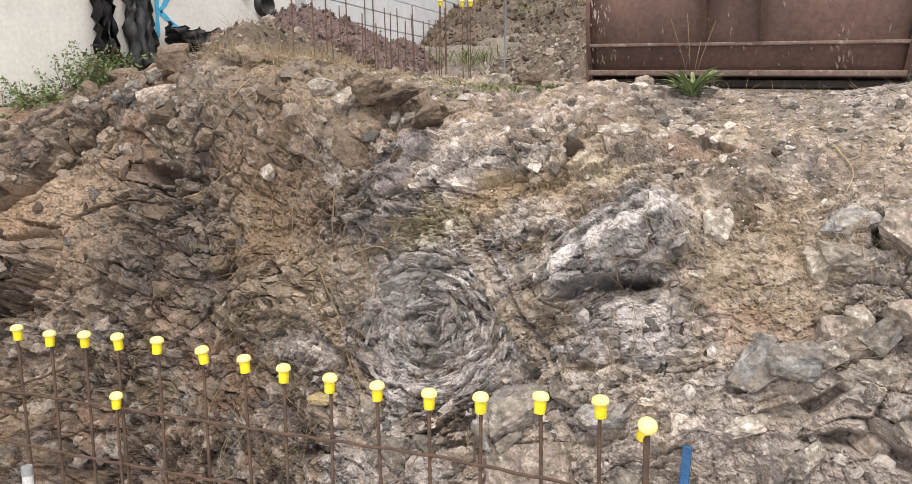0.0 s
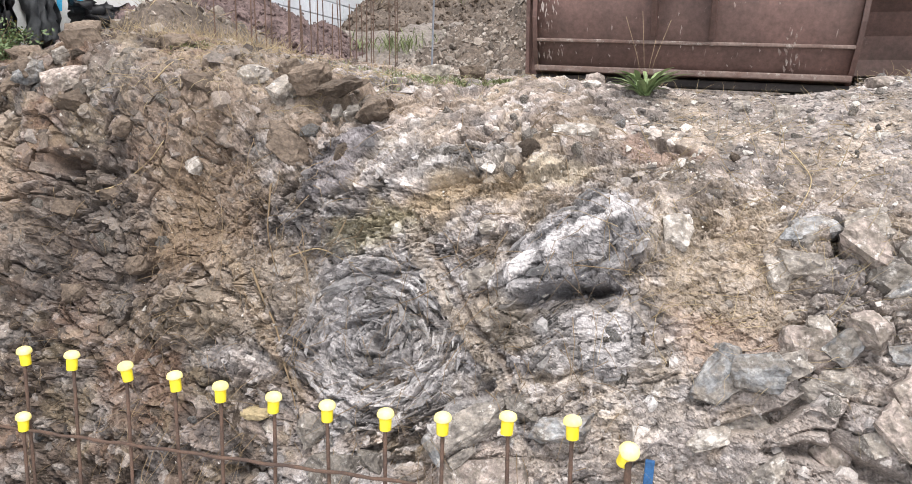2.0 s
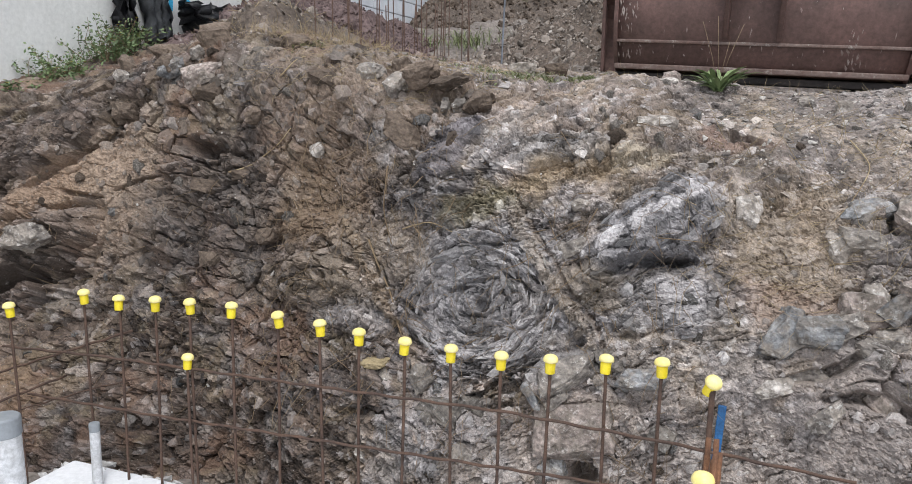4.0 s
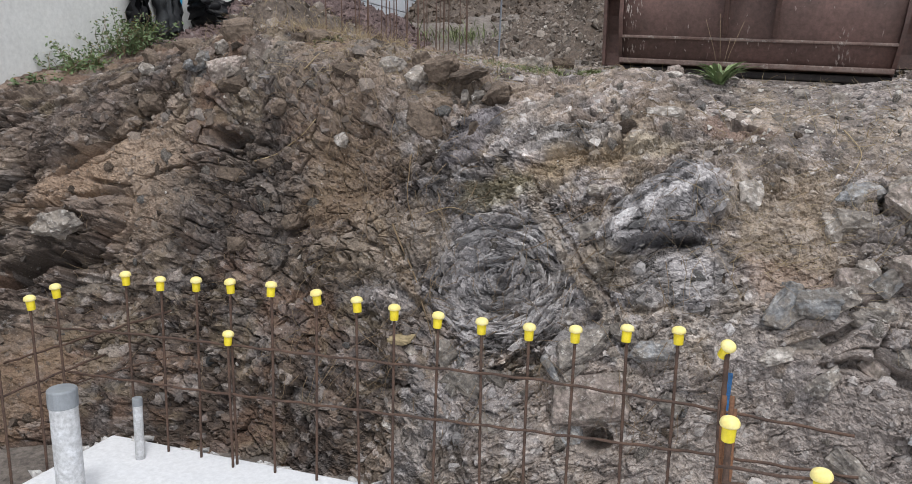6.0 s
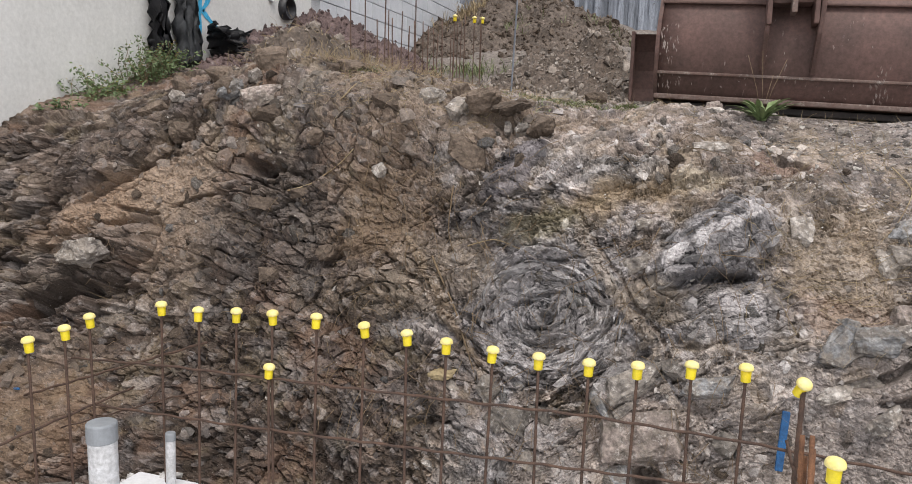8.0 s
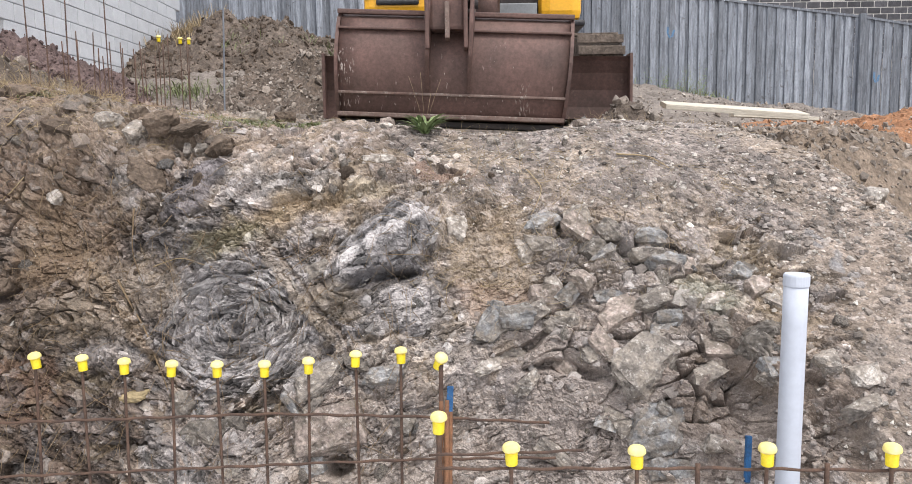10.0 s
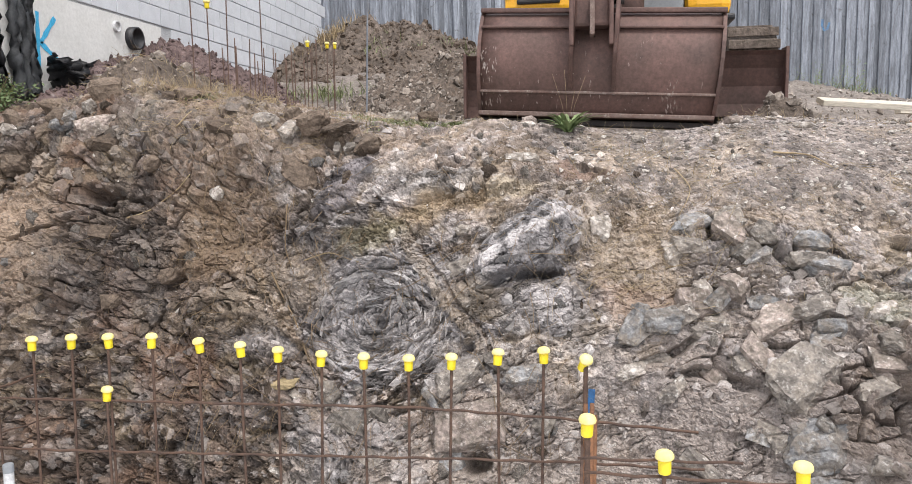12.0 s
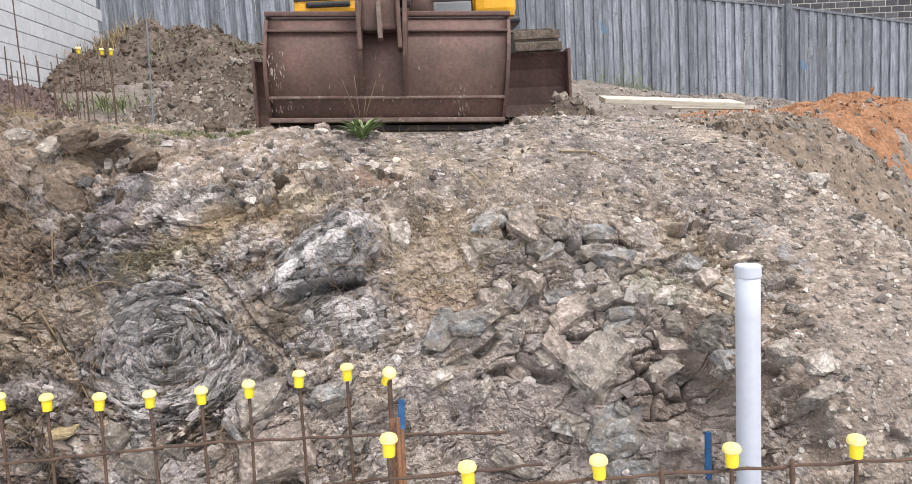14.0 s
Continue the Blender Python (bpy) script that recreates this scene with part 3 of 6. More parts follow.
    f.relief += rough * ease * (0.075 * (r1 - 0.5) + 0.12 * t1 - (0.008 + (0.06 * open1 + 0.08 * rubbly + 0.05 * left) * (r1 > 0.4)) * np.exp(-(e1 / (0.045 + 0.04 * rubbly)) ** 2))
    f.relief += rough * ease * (0.045 * (r2 - 0.5) + 0.068 * t2 - (0.004 + 0.03 * open2 * (r2 > 0.4)) * np.exp(-(e2 / 0.07) ** 2))
    f.relief += (0.5 + 0.5 * rough) * (1 - 0.35 * slope) * (0.009 * (r3 - 0.5) + 0.02 * t3 - (0.002 + 0.009 * open2) * np.exp(-(e3 / 0.12) ** 2))
    f.relief += 0.015 * fbm(x, q, 0.06, 4, 72, 0.62) * (0.5 + soily) * (1 - 0.78 * slope)
    f.tint *= (0.66 + 0.68 * r1 * rough + 0.34 * (1 - rough))[..., None]
    calm = 1 - 0.5 * slope
    f.tint *= (1 + calm * 0.82 * (r2 - 0.5))[..., None]
    f.tint *= (1 + 0.5 * (r3 - 0.5))[..., None]
    f.strata(across, along, layered)
    f.tint *= (1 + 0.9 * fbm(x, q, 0.11, 4, 351, 0.6) * (1 - 0.5 * slope))[..., None]
    f.paint(smooth(-0.02, 0.22, fbm(x, q, 0.26, 4, 355)) * (1 - 0.5 * layered) * (1 - 0.75 * left) * (1 - 0.8 * slope), (0.24, 0.185, 0.13), 0.55)
    f.paint(left * smooth(0.05, 0.3, fbm(x, q, 0.3, 4, 81)), RUSTY, 0.4)
    f.paint(smooth(0.1, 0.32, fbm(x, q, 0.16, 4, 83)) * (1 - slope), OCHRE, 0.3)
    f.paint(smooth(0.1, 0.32, fbm(x, q, 0.2, 4, 85)) * (1 - 0.6 * left), (0.36, 0.35, 0.335), 0.5 * (1 - 0.85 * slope) * (1 - 0.8 * crown))
    f.paint((r2 > 0.93) * rough, BEIGE, 0.5)
    f.paint((r3 > 0.9) * (1 - 0.85 * slope) * (1 - 0.6 * left), CHALK, 0.34)
    f.paint((r3 < 0.10) * 1.0, (0.07, 0.06, 0.055), 0.5)
    f.paint((r1 > 0.86) * (1 - left) * rough, SLATE, 0.45)
    # features of the face, from its left end to its right
    f.patch(-4.0, 1.5, 0.45, 0.17, 12, (0.35, 0.25, 0.165), 0.75)
    f.patch(-3.62, 1.42, 0.3, 0.38, 10, (0.36, 0.285, 0.21), 0.75)
    f.patch(0.45, 0.8, 0.6, 0.75, 0, (0.3, 0.27, 0.24), 0.55)
    f.patch(-4.2, 0.2, 0.4, 0.3, 0, (0.24, 0.17, 0.11), 0.6)
    f.swell(-4.12, 1.17, 0.32, 0.16, 20, 0.14, (0.17, 0.14, 0.115), 0.7)
    f.hole(-4.28, 0.95, 0.28, 0.08, 14, 0.2)
    f.swell(-4.2, 1.82, 0.5, 0.17, 14, 0.07, (0.15, 0.12, 0.1), 0.6)
    f.hole(-3.98, 1.655, 0.34, 0.035, 20, 0.12)
    f.hole(-3.9, 1.44, 0.2, 0.02, -25, 0.07)
    f.hole(-3.55, 1.44, 0.18, 0.02, 12, 0.08)
    f.hole(-3.17, 1.63, 0.15, 0.07, -6, 0.16)
    f.patch(-3.05, 1.3, 0.5, 0.42, 20, (0.105, 0.09, 0.078), 0.6)
    f.patch(-2.35, 1.38, 0.35, 0.28, 60, (0.215, 0.155, 0.1), 0.7)
    f.hole(-2.62, 1.12, 0.1, 0.05, 20, 0.07)
    f.swell(-2.31, 0.95, 0.19, 0.15, 12, 0.06, (0.2, 0.16, 0.115), 0.6)
    f.hole(-2.29, 0.96, 0.05, 0.035, 0, 0.05)
    f.patch(-2.0, 1.1, 0.2, 0.35, -70, TAN, 0.45)
    f.swell(-1.62, 1.65, 0.21, 0.09, 55, 0.05, (0.135, 0.125, 0.125), 0.85)
    f.swell(-1.13, 1.65, 0.22, 0.08, 8, 0.06, (0.25, 0.23, 0.2), 0.85)
    f.streak(-1.32, 1.60, -1.0, 1.70, 0.013, (0.46, 0.44, 0.41), 0.5)
    f.streak(-1.3, 1.665, -1.08, 1.74, 0.009, (0.46, 0.44, 0.41), 0.5)
    f.patch(-1.1, 1.53, 0.3, 0.075, 14, (0.29, 0.225, 0.14), 0.75)
    f.patch(-1.45, 1.38, 0.24, 0.085, 18, (0.285, 0.255, 0.155), 0.7)
    f.patch(-0.72, 1.63, 0.15, 0.06, 10, (0.37, 0.32, 0.23), 0.7)
    f.hole(-1.85, 1.52, 0.12, 0.03, 45, 0.06)
    f.swell(-1.40, 0.965, 0.42, 0.37, 14, 0.05, (0.25, 0.243, 0.235), 0.72)
    f.patch(-1.42, 0.97, 0.16, 0.12, 14, (0.17, 0.168, 0.165), 0.5)
    f.hole(-1.40, 0.95, 0.055, 0.025, -15, 0.06)
    f.hole(-1.47, 1.02, 0.2, 0.016, 8, 0.04)
    f.hole(-1.28, 1.06, 0.18, 0.013, -28, 0.04)
    f.hole(-1.42, 1.2, 0.24, 0.016, 10, 0.05)
    f.hole(-1.12, 0.83, 0.15, 0.013, 60, 0.04)
    f.swell(-0.645, 1.325, 0.31, 0.155, 33, 0.07, (0.155, 0.151, 0.147), 0.9)
    f.streak(-0.86, 1.235, -0.52, 1.43, 0.032, (0.52, 0.5, 0.475), 0.78, 0.012, 1.5)
    f.streak(-0.72, 1.4, -0.5, 1.5, 0.012, (0.5, 0.48, 0.46), 0.4, 0.0, 1.3)
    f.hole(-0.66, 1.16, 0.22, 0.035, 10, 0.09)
    # dark grey over this undercut, deepening its shade by colour
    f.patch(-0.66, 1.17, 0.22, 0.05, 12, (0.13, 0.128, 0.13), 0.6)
    f.swell(-0.56, 1.0, 0.26, 0.14, 14, 0.05, (0.23, 0.222, 0.21), 0.7)
    f.patch(-0.52, 1.06, 0.09, 0.05, 10, (0.48, 0.46, 0.44), 0.6)
    f.patch(-0.9, 1.05, 0.16, 0.12, -30, (0.3, 0.255, 0.19), 0.6)
    f.streak(-1.23, 1.3, -0.74, 0.55, 0.036, (0.31, 0.265, 0.205), 0.65, 0.025, 1.1)
    f.streak(-1.19, 1.32, -0.7, 0.6, 0.012, (0.2, 0.16, 0.12), 0.6, -0.02)
    f.streak(-2.15, 1.2, -1.6, 0.45, 0.03, (0.27, 0.21, 0.14), 0.6, 0.015)
    f.knob(-0.98, 0.64, 0.2, 0.09, 32, 0.07, (0.235, 0.225, 0.21), 0.015, 0.04)
    f.patch(-0.95, 0.42, 0.24, 0.16, 5, (0.42, 0.35, 0.29), 0.75)
    f.patch(-1.5, 0.4, 0.22, 0.12, -10, (0.36, 0.34, 0.32), 0.6)
    f.patch(-0.4, 0.25, 0.9, 0.36, 0, (0.35, 0.31, 0.268), 0.7)
    f.patch(0.35, 0.6, 0.5, 0.4, 0, (0.28, 0.25, 0.222), 0.4)
    f.hole(-0.9, 0.22, 0.09, 0.07, 0, 0.22)
    f.hole(-1.95, 0.33, 0.16, 0.05, 10, 0.09)
    f.hole(-1.3, 0.47, 0.15, 0.025, 15, 0.05)
    f.patch(-0.28, 1.42, 0.07, 0.14, 5, (0.5, 0.45, 0.38), 0.75)
    f.patch(-0.1, 1.3, 0.25, 0.32, 0, (0.265, 0.21, 0.14), 0.6)
    f.patch(-0.1, 1.05, 0.22, 0.1, 0, (0.29, 0.205, 0.155), 0.4)
    f.hole(-0.32, 1.84, 0.14, 0.05, -15, 0.07)
    f.patch(-0.35, 1.8, 0.18, 0.07, 0, (0.2, 0.135, 0.1), 0.7)
    f.hole(0.26, 1.5, 0.05, 0.1, 10, 0.12)
    f.hole(0.1, 0.83, 0.22, 0.035, 24, 0.10)
    f.hole(0.3, 0.72, 0.3, 0.04, 5, 0.08)
    f.patch(0.35, 0.45, 0.3, 0.25, 0, (0.28, 0.25, 0.22), 0.5)
    f.hole(0.58, 1.43, 0.17, 0.05, -25, 0.10)
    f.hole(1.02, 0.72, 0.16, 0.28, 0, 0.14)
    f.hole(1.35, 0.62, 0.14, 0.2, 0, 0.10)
    # brown soil of the recess, with its shade painted into the same patch
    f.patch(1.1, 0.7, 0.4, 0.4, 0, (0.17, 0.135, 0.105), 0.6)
    f.patch(0.95, 1.26, 0.16, 0.08, 0, (0.34, 0.34, 0.27), 0.6)
    for k in range(9):
        f.patch(1.5 + 0.012 * k + 0.035 * math.sin(k * 2.4), 1.74 - 0.04 * k, 0.022, 0.03, 40 * k, (0.25, 0.255, 0.255), 0.5, 0.2)
    f.patch(1.9, 0.7, 0.35, 0.4, 10, (0.25, 0.215, 0.18), 0.5)
    f.patch(-1.9, 2.05, 0.85, 0.24, 4, (0.25, 0.2, 0.152), 0.6)
    f.patch(-2.5, 1.8, 0.3, 0.16, 4, (0.22, 0.165, 0.12), 0.5)
    # the ledge with the dark hollow under it on the crest
    f.knob(-1.85, 2.13, 0.24, 0.1, 12, 0.09, (0.2, 0.155, 0.115), 0.0, 0.04, 0.5)
    f.hole(-1.69, 1.98, 0.13, 0.09, 0, 0.16)
    f.hole(-1.85, 2.0, 0.12, 0.03, 25, 0.09)
    f.tint *= (1.06 - 0.16 * left)[..., None] * np.array((1.05, 1.035, 1.08))
    return f.relief, np.clip(f.tint, 0.02, 0.8), np.stack([across, along, layered], -1)


BANK_X = np.concatenate([np.arange(-5.2, -4.3, 0.012), np.arange(-4.3, -3.0, 0.0066), np.arange(-3.0, 1.4, 0.0054), np.arange(1.4, 2.2, 0.0066), np.arange(2.2, 5.4, 0.02)])


def bank_points(x, q_of):
    y0, z0, q0 = bank_base(x)
    q = q_of(q0[-1])
    y = np.stack([np.interp(q[:, n], q0[:, n], y0[:, n]) for n in range(len(x))], 1)
    z = np.stack([np.interp(q[:, n], q0[:, n], z0[:, n]) for n in range(len(x))], 1)
    return q, y, z


def bank_rows(q_end):
    low, high = np.linspace(-0.32, 2.55, 500)[:, None], np.linspace(0, 1, 90)[1:, None]
    return np.concatenate([low + 0 * q_end, 2.55 + (q_end - 2.55) * high])


q, by, bz = bank_points(BANK_X, bank_rows)
bx = np.repeat(BANK_X[None, :], q.shape[0], 0)
relief, tint, bed = bank_face(bx, q)
ty, tz = np.gradient(by, axis=0), np.gradient(bz, axis=0)
tl = np.hypot(ty, tz) + 1e-9
relief = relief * (1 - 0.45 * smooth(2.2, 2.7, q))
px = bx
py, pz = by - relief * tz / tl, bz + relief * ty / tl
pz += 0.15 * np.exp(-(((px + 3.15) / 0.75) ** 2)) * smooth(1.55, 2.1, q) * (1 - smooth(2.9, 3.6, q))
pz -= 0.06 * smooth(-1.25, -1.0, px) * (1 - smooth(0.4, 0.6, px)) * smooth(3.8, 4.02, py) * (1 - smooth(4.7, 5.0, py))
pz = hollow(px, py, pz)
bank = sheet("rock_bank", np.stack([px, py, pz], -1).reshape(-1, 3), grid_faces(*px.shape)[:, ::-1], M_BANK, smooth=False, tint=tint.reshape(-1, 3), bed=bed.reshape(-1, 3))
tagged(bank, "steep excavated bank of folded grey rock and brown soil", "rock bank", kind="structure")
NORMAL_Y, NORMAL_Z = -tz / tl, ty / tl


def on_bank(x, qq):
    """Place and outward direction on the finished bank."""
    i, j = int(np.clip(np.searchsorted(q[:, 500], qq), 1, q.shape[0] - 2)), int(np.clip(np.searchsorted(BANK_X, x), 1, len(BANK_X) - 2))
    return Vector((px[i, j], py[i, j], pz[i, j])), Vector((0, NORMAL_Y[i, j], NORMAL_Z[i, j])).normalized()


# ---------------------------------------------------------------- upper ground and pit floor
gx = np.concatenate([np.linspace(-400, -12, 24), np.linspace(-11, 16, 420), np.linspace(17, 400, 24)])
gy = np.concatenate([np.linspace(5.3, 15, 170), np.linspace(15.5, 30, 24), np.linspace(34, 700, 24)])
GX, GY = np.meshgrid(gx, gy, indexing="ij")
GZ = terrace(GX, np.minimum(GY, 40)) - 0.03 + 0.10 * fbm(GX, GY, 1.1, 4, 200) + 0.09 * fbm(GX, GY, 0.35, 4, 210, 0.6)
GZ = hollow(GX, GY, GZ) - 0.6 * (1 - smooth(5.3, 5.6, GY)) * (GX < 5.3)
ground = sheet("ground", np.stack([GX, GY, GZ], -1).reshape(-1, 3), grid_faces(*GX.shape), M_GROUND)
tagged(ground, "bare stony building ground sloping up to the fence", "ground", kind="structure")


def ground_z(x, y):
    a = np.array([float(x)])
    b = np.array([float(y)])
    return float(hollow(a, b, terrace(a, b) + 0.10 * fbm(a, b, 1.1, 4, 200))[0])


fx, fy = np.meshgrid(np.concatenate([np.linspace(-300, -8, 12), np.linspace(-7, 14, 120), np.linspace(15, 300, 12)]), np.concatenate([np.linspace(-300, -8, 12), np.linspace(-7, 5.4, 90)]), indexing="ij")
fz = -0.16 + 0.07 * fbm(fx, fy, 0.8, 4, 220)
pit = sheet("pit_floor", np.stack([fx, fy, fz], -1).reshape(-1, 3), grid_faces(*fx.shape), M_GROUND)
tagged(pit, "muddy floor of the excavated pit", "pit floor", kind="structure")


# ---------------------------------------------------------------- concrete slab
def slab_piece(x0, x1, y0, y1):
    bm = bmesh.new()
    box(bm, x0, x1, y0, y1, -0.28, 0.0, 0.012)
    return bm


slab = thing("concrete_slab", "pale smooth concrete slab with a ragged edge", "concrete slab", kind="structure")
part("slab_body", slab_piece(-3.36, -0.30, -3.4, 2.27), M_SLAB, slab)
part("slab_wing", slab_piece(-0.297, 4.2, -3.4, 1.18), M_SLAB, slab)
rng = random.Random(4)
bm = bmesh.new()
for k in range(170):
    along = rng.random()
    if k < 125:
        c = Vector((-3.36 + 3.06 * along, 2.265 + rng.uniform(-0.015, 0.03), rng.uniform(-0.05, 0.006)))
    else:
        c = Vector((-3.365 + rng.uniform(-0.03, 0.015), 2.27 - 1.8 * along, rng.uniform(-0.05, 0.006)))
    pts = [bm.verts.new(c + Vector((rng.uniform(-0.035, 0.035), rng.uniform(-0.02, 0.02), rng.uniform(-0.03, 0.015)))) for _ in range(9)]
    out = bmesh.ops.convex_hull(bm, input=pts)
    bmesh.ops.delete(bm, geom=[v for v in out["geom_interior"] if isinstance(v, bmesh.types.BMVert)], context="VERTS")
tagged(part("slab_edge_crumbs", bm, M_SLABEDGE, slab, "ragged spilt concrete along the edge"), kind="stuff")


# ---------------------------------------------------------------- starter bars with caps
def cap_meshes():
    bm = bmesh.new()
    lathe(bm, [(0.0175, -0.048), (0.0185, -0.046), (0.0195, -0.012), (0.0195, -0.002), (0.015, 0.0)], 16)
    bm2 = bmesh.new()
    lathe(bm2, [(0.021, -0.004), (0.0265, -0.002), (0.028, 0.003), (0.0265, 0.010), (0.023, 0.0165), (0.015, 0.021), (0.006, 0.0235)], 18)
    return bm, bm2


def starter_bar(at, z0, z1, lean=(0.0, 0.0), capped=True, name="starter_bar", group="starter bars along the slab edge", radius=0.0062, mat=None, tilt=(0, 0), tone=""):
    x, y = at
    ob = thing(name, tone or "rusty steel starter bar with a yellow mushroom cap", "rebar", (x, y, z0), group)
    bm = bmesh.new()
    h = z1 - z0
    pts, rad, n = [], [], max(4, int(h / 0.022)) if radius > 0.006 else 6
    for k in range(n + 1):
        s = k / n
        pts.append((lean[0] * s, lean[1] * s + 0.004 * math.sin(3 * s + x * 9), h * s))
        rad.append(radius * (1.0 + (0.14 if k % 2 else -0.04)))
    tube(bm, pts, rad, 7)
    part("bar", bm, mat or M_RUST, ob, smooth=True)
    if capped:
        sleeve, dome = cap_meshes()
        m = Matrix.Translation((lean[0], lean[1], h + 0.002)) @ Euler((radians(tilt[0]), radians(tilt[1]), 0)).to_matrix().to_4x4()
        cap = part("safety_cap", sleeve, M_CAP, ob, "yellow plastic sleeve", True)
        cap.matrix_basis = m
        part("cap_dome", dome, M_CAPTOP, cap, "domed top with its highlight put into the colour", True)
    return ob


# row along the back edge of the slab
ROW = [(-3.15, 0.895), (-2.94, 0.888), (-2.735, 0.902), (-2.545, 0.91), (-2.315, 0.92), (-2.08, 0.905), (-1.88, 0.891), (-1.70, 0.874), (-1.495, 0.862), (-1.30, 0.857), (-1.095, 0.857), (-0.905, 0.87), (-0.705, 0.892), (-0.51, 0.909)]
for n, (x, z) in enumerate(ROW):
    r = random.Random(n + 3)
    starter_bar((x - 0.012 * (n % 3), 2.215), -0.1, z, (0.012 * (n % 3), r.uniform(-0.01, 0.01)), tilt=(r.uniform(-6, 6), r.uniform(-7, 7)))
# short return along the slab's left edge
for y, z in ((1.673, 0.824), (1.869, 0.83), (2.017, 0.852)):
    starter_bar((-3.39, y), -0.1, z, (-0.01, 0), tilt=(4, -3), group="starter bars along the slab's short side")
starter_bar((-2.545, 2.18), -0.1, 0.665, (0, 0.01), tilt=(0, 5), tone="shorter rusty starter bar with a yellow mushroom cap")
# the cluster at the corner, one cap knocked askew
starter_bar((-0.345, 2.02), -0.1, 0.93, (0.012, 0.0), tilt=(24, 22), tone="rusty corner bar with a yellow cap knocked askew", radius=0.009)
starter_bar((-0.322, 1.36), -0.1, 0.915, (0.0, 0.0), tilt=(4, 2), tone="rusty corner bar with a yellow mushroom cap", radius=0.009)
for k, (dx, dy, z) in enumerate(((0.012, -0.02, 0.80), (0.024, 0.02, 0.74), (-0.012, 0.03, 0.78), (0.005, 0.05, 0.70))):
    starter_bar((-0.33 + dx, 1.62 + dy), -0.1, z, (0.01, 0.3), capped=False, tone="bare rusty bar tied into the corner bundle", group="corner bundle of bars", radius=0.0085, mat=M_ORANGERUST)
# front row across the open end
for x, z in ((-0.1, 0.855), (0.28, 0.842), (0.674, 0.845), (1.05, 0.84), (1.448, 0.858), (1.84, 0.86)):
    starter_bar((x, 1.25), -0.16, z, (0, 0), tilt=(3, -2), group="starter bars across the slab wing")
for x, z in ((0.47, 0.80), (0.86, 0.80), (1.25, 0.80), (1.66, 0.83)):
    starter_bar((x, 1.262), -0.16, z, capped=False, tone="bare rusty steel bar among capped ones", group="bare bars across the slab wing", radius=0.0075)


def laid_bar(points, label, radius=0.006):
    bm = bmesh.new()
    fine = []
    for a, b in zip(points, points[1:]):
        a, b = Vector(a), Vector(b)
        n = max(2, int((b - a).length / 0.05))
        fine += [a.lerp(b, k / n) + Vector((0, 0, 0.003 * math.sin(k * 1.7))) for k in range(n)]
    fine.append(Vector(points[-1]))
    tube(bm, fine, [radius * (1.1 if k % 2 else 0.95) for k in range(len(fine))], 7)
    ob = part("tie_bar", bm, M_RUST, None, label, True)
    return tagged(ob, category="rebar", group="horizontal bars tied to the starter bars")


laid_bar([(-3.70, 2.2, 0.575), (-3.1, 2.2, 0.605), (-1.86, 2.2, 0.63), (-1.09, 2.2, 0.65), (-0.49, 2.2, 0.632), (0.122, 2.2, 0.597)], "long rusty steel bar tied across the starter bars")
laid_bar([(-3.56, 2.2, 0.346), (-2.78, 2.2, 0.36), (-1.88, 2.2, 0.392), (-0.85, 2.2, 0.428), (-0.40, 2.2, 0.44), (0.15, 2.2, 0.44)], "rusty steel bar tied low across the starter bars")
laid_bar([(-4.16, 2.31, 0.276), (-2.96, 2.30, 0.715)], "rusty steel bar leaning over the slab's short side")
laid_bar([(-3.88, 2.29, 0.145), (-3.2, 2.28, 0.40), (-2.9, 2.26, 0.5)], "thin rusty bar leaning behind the slab corner", 0.004)
laid_bar([(-0.35, 1.265, 0.835), (0.121, 1.265, 0.846)], "short rusty bar tied level across the front row", 0.0045)
laid_bar([(-0.33, 1.27, 0.79), (0.471, 1.27, 0.784), (1.555, 1.27, 0.759), (2.3, 1.27, 0.74)], "rusty steel bar tied along the front row", 0.005)
laid_bar([(-3.41, 1.2, 0.42), (-3.405, 2.3, 0.43)], "rusty bar tied along the short side")
laid_bar([(-0.342, 1.2, 0.62), (-0.345, 2.25, 0.64)], "rusty bar tied between the corner bundles")


# ---------------------------------------------------------------- plastic pipes
def pipe(name, x, y, z0, z1, r, lean, label, cap_label, mat, cap_mat, cap_h=0.05, domed=0.004):
    ob = thing(name, label, "pipe", (x, y, z0))
    bm = bmesh.new()
    h = z1 - z0
    tube(bm, [(lean * s, 0, h * s) for s in np.linspace(0, 1, 8)], r, 28)
    part("tube", bm, mat, ob, smooth=False)
    for p in ob.children[0].data.polygons:
        p.use_smooth = len(p.vertices) == 4
    bm = bmesh.new()
    lathe(bm, [(r * 1.055, h - cap_h), (r * 1.07, h - cap_h + 0.002), (r * 1.07, h - 0.004), (r * 1.03, h + 0.001), (r * 0.97, h + domed)], 28, (lean, 0))
    part("end_cap", bm, cap_mat, ob, cap_label)
    return ob


pipe("standpipe", 1.07, 2.03, -0.16, 1.255, 0.047, 0.012, "tall white plastic pipe standing in the pit", "white push-on cap", M_PVC, M_PVC, 0.045)
pipe("standpipe", -2.948, 1.602, -0.02, 0.555, 0.057, -0.008, "short dusty white pipe in the slab with a grey cap", "grey plastic cap", M_PVCDIRTY, M_GREYCAP, 0.075)
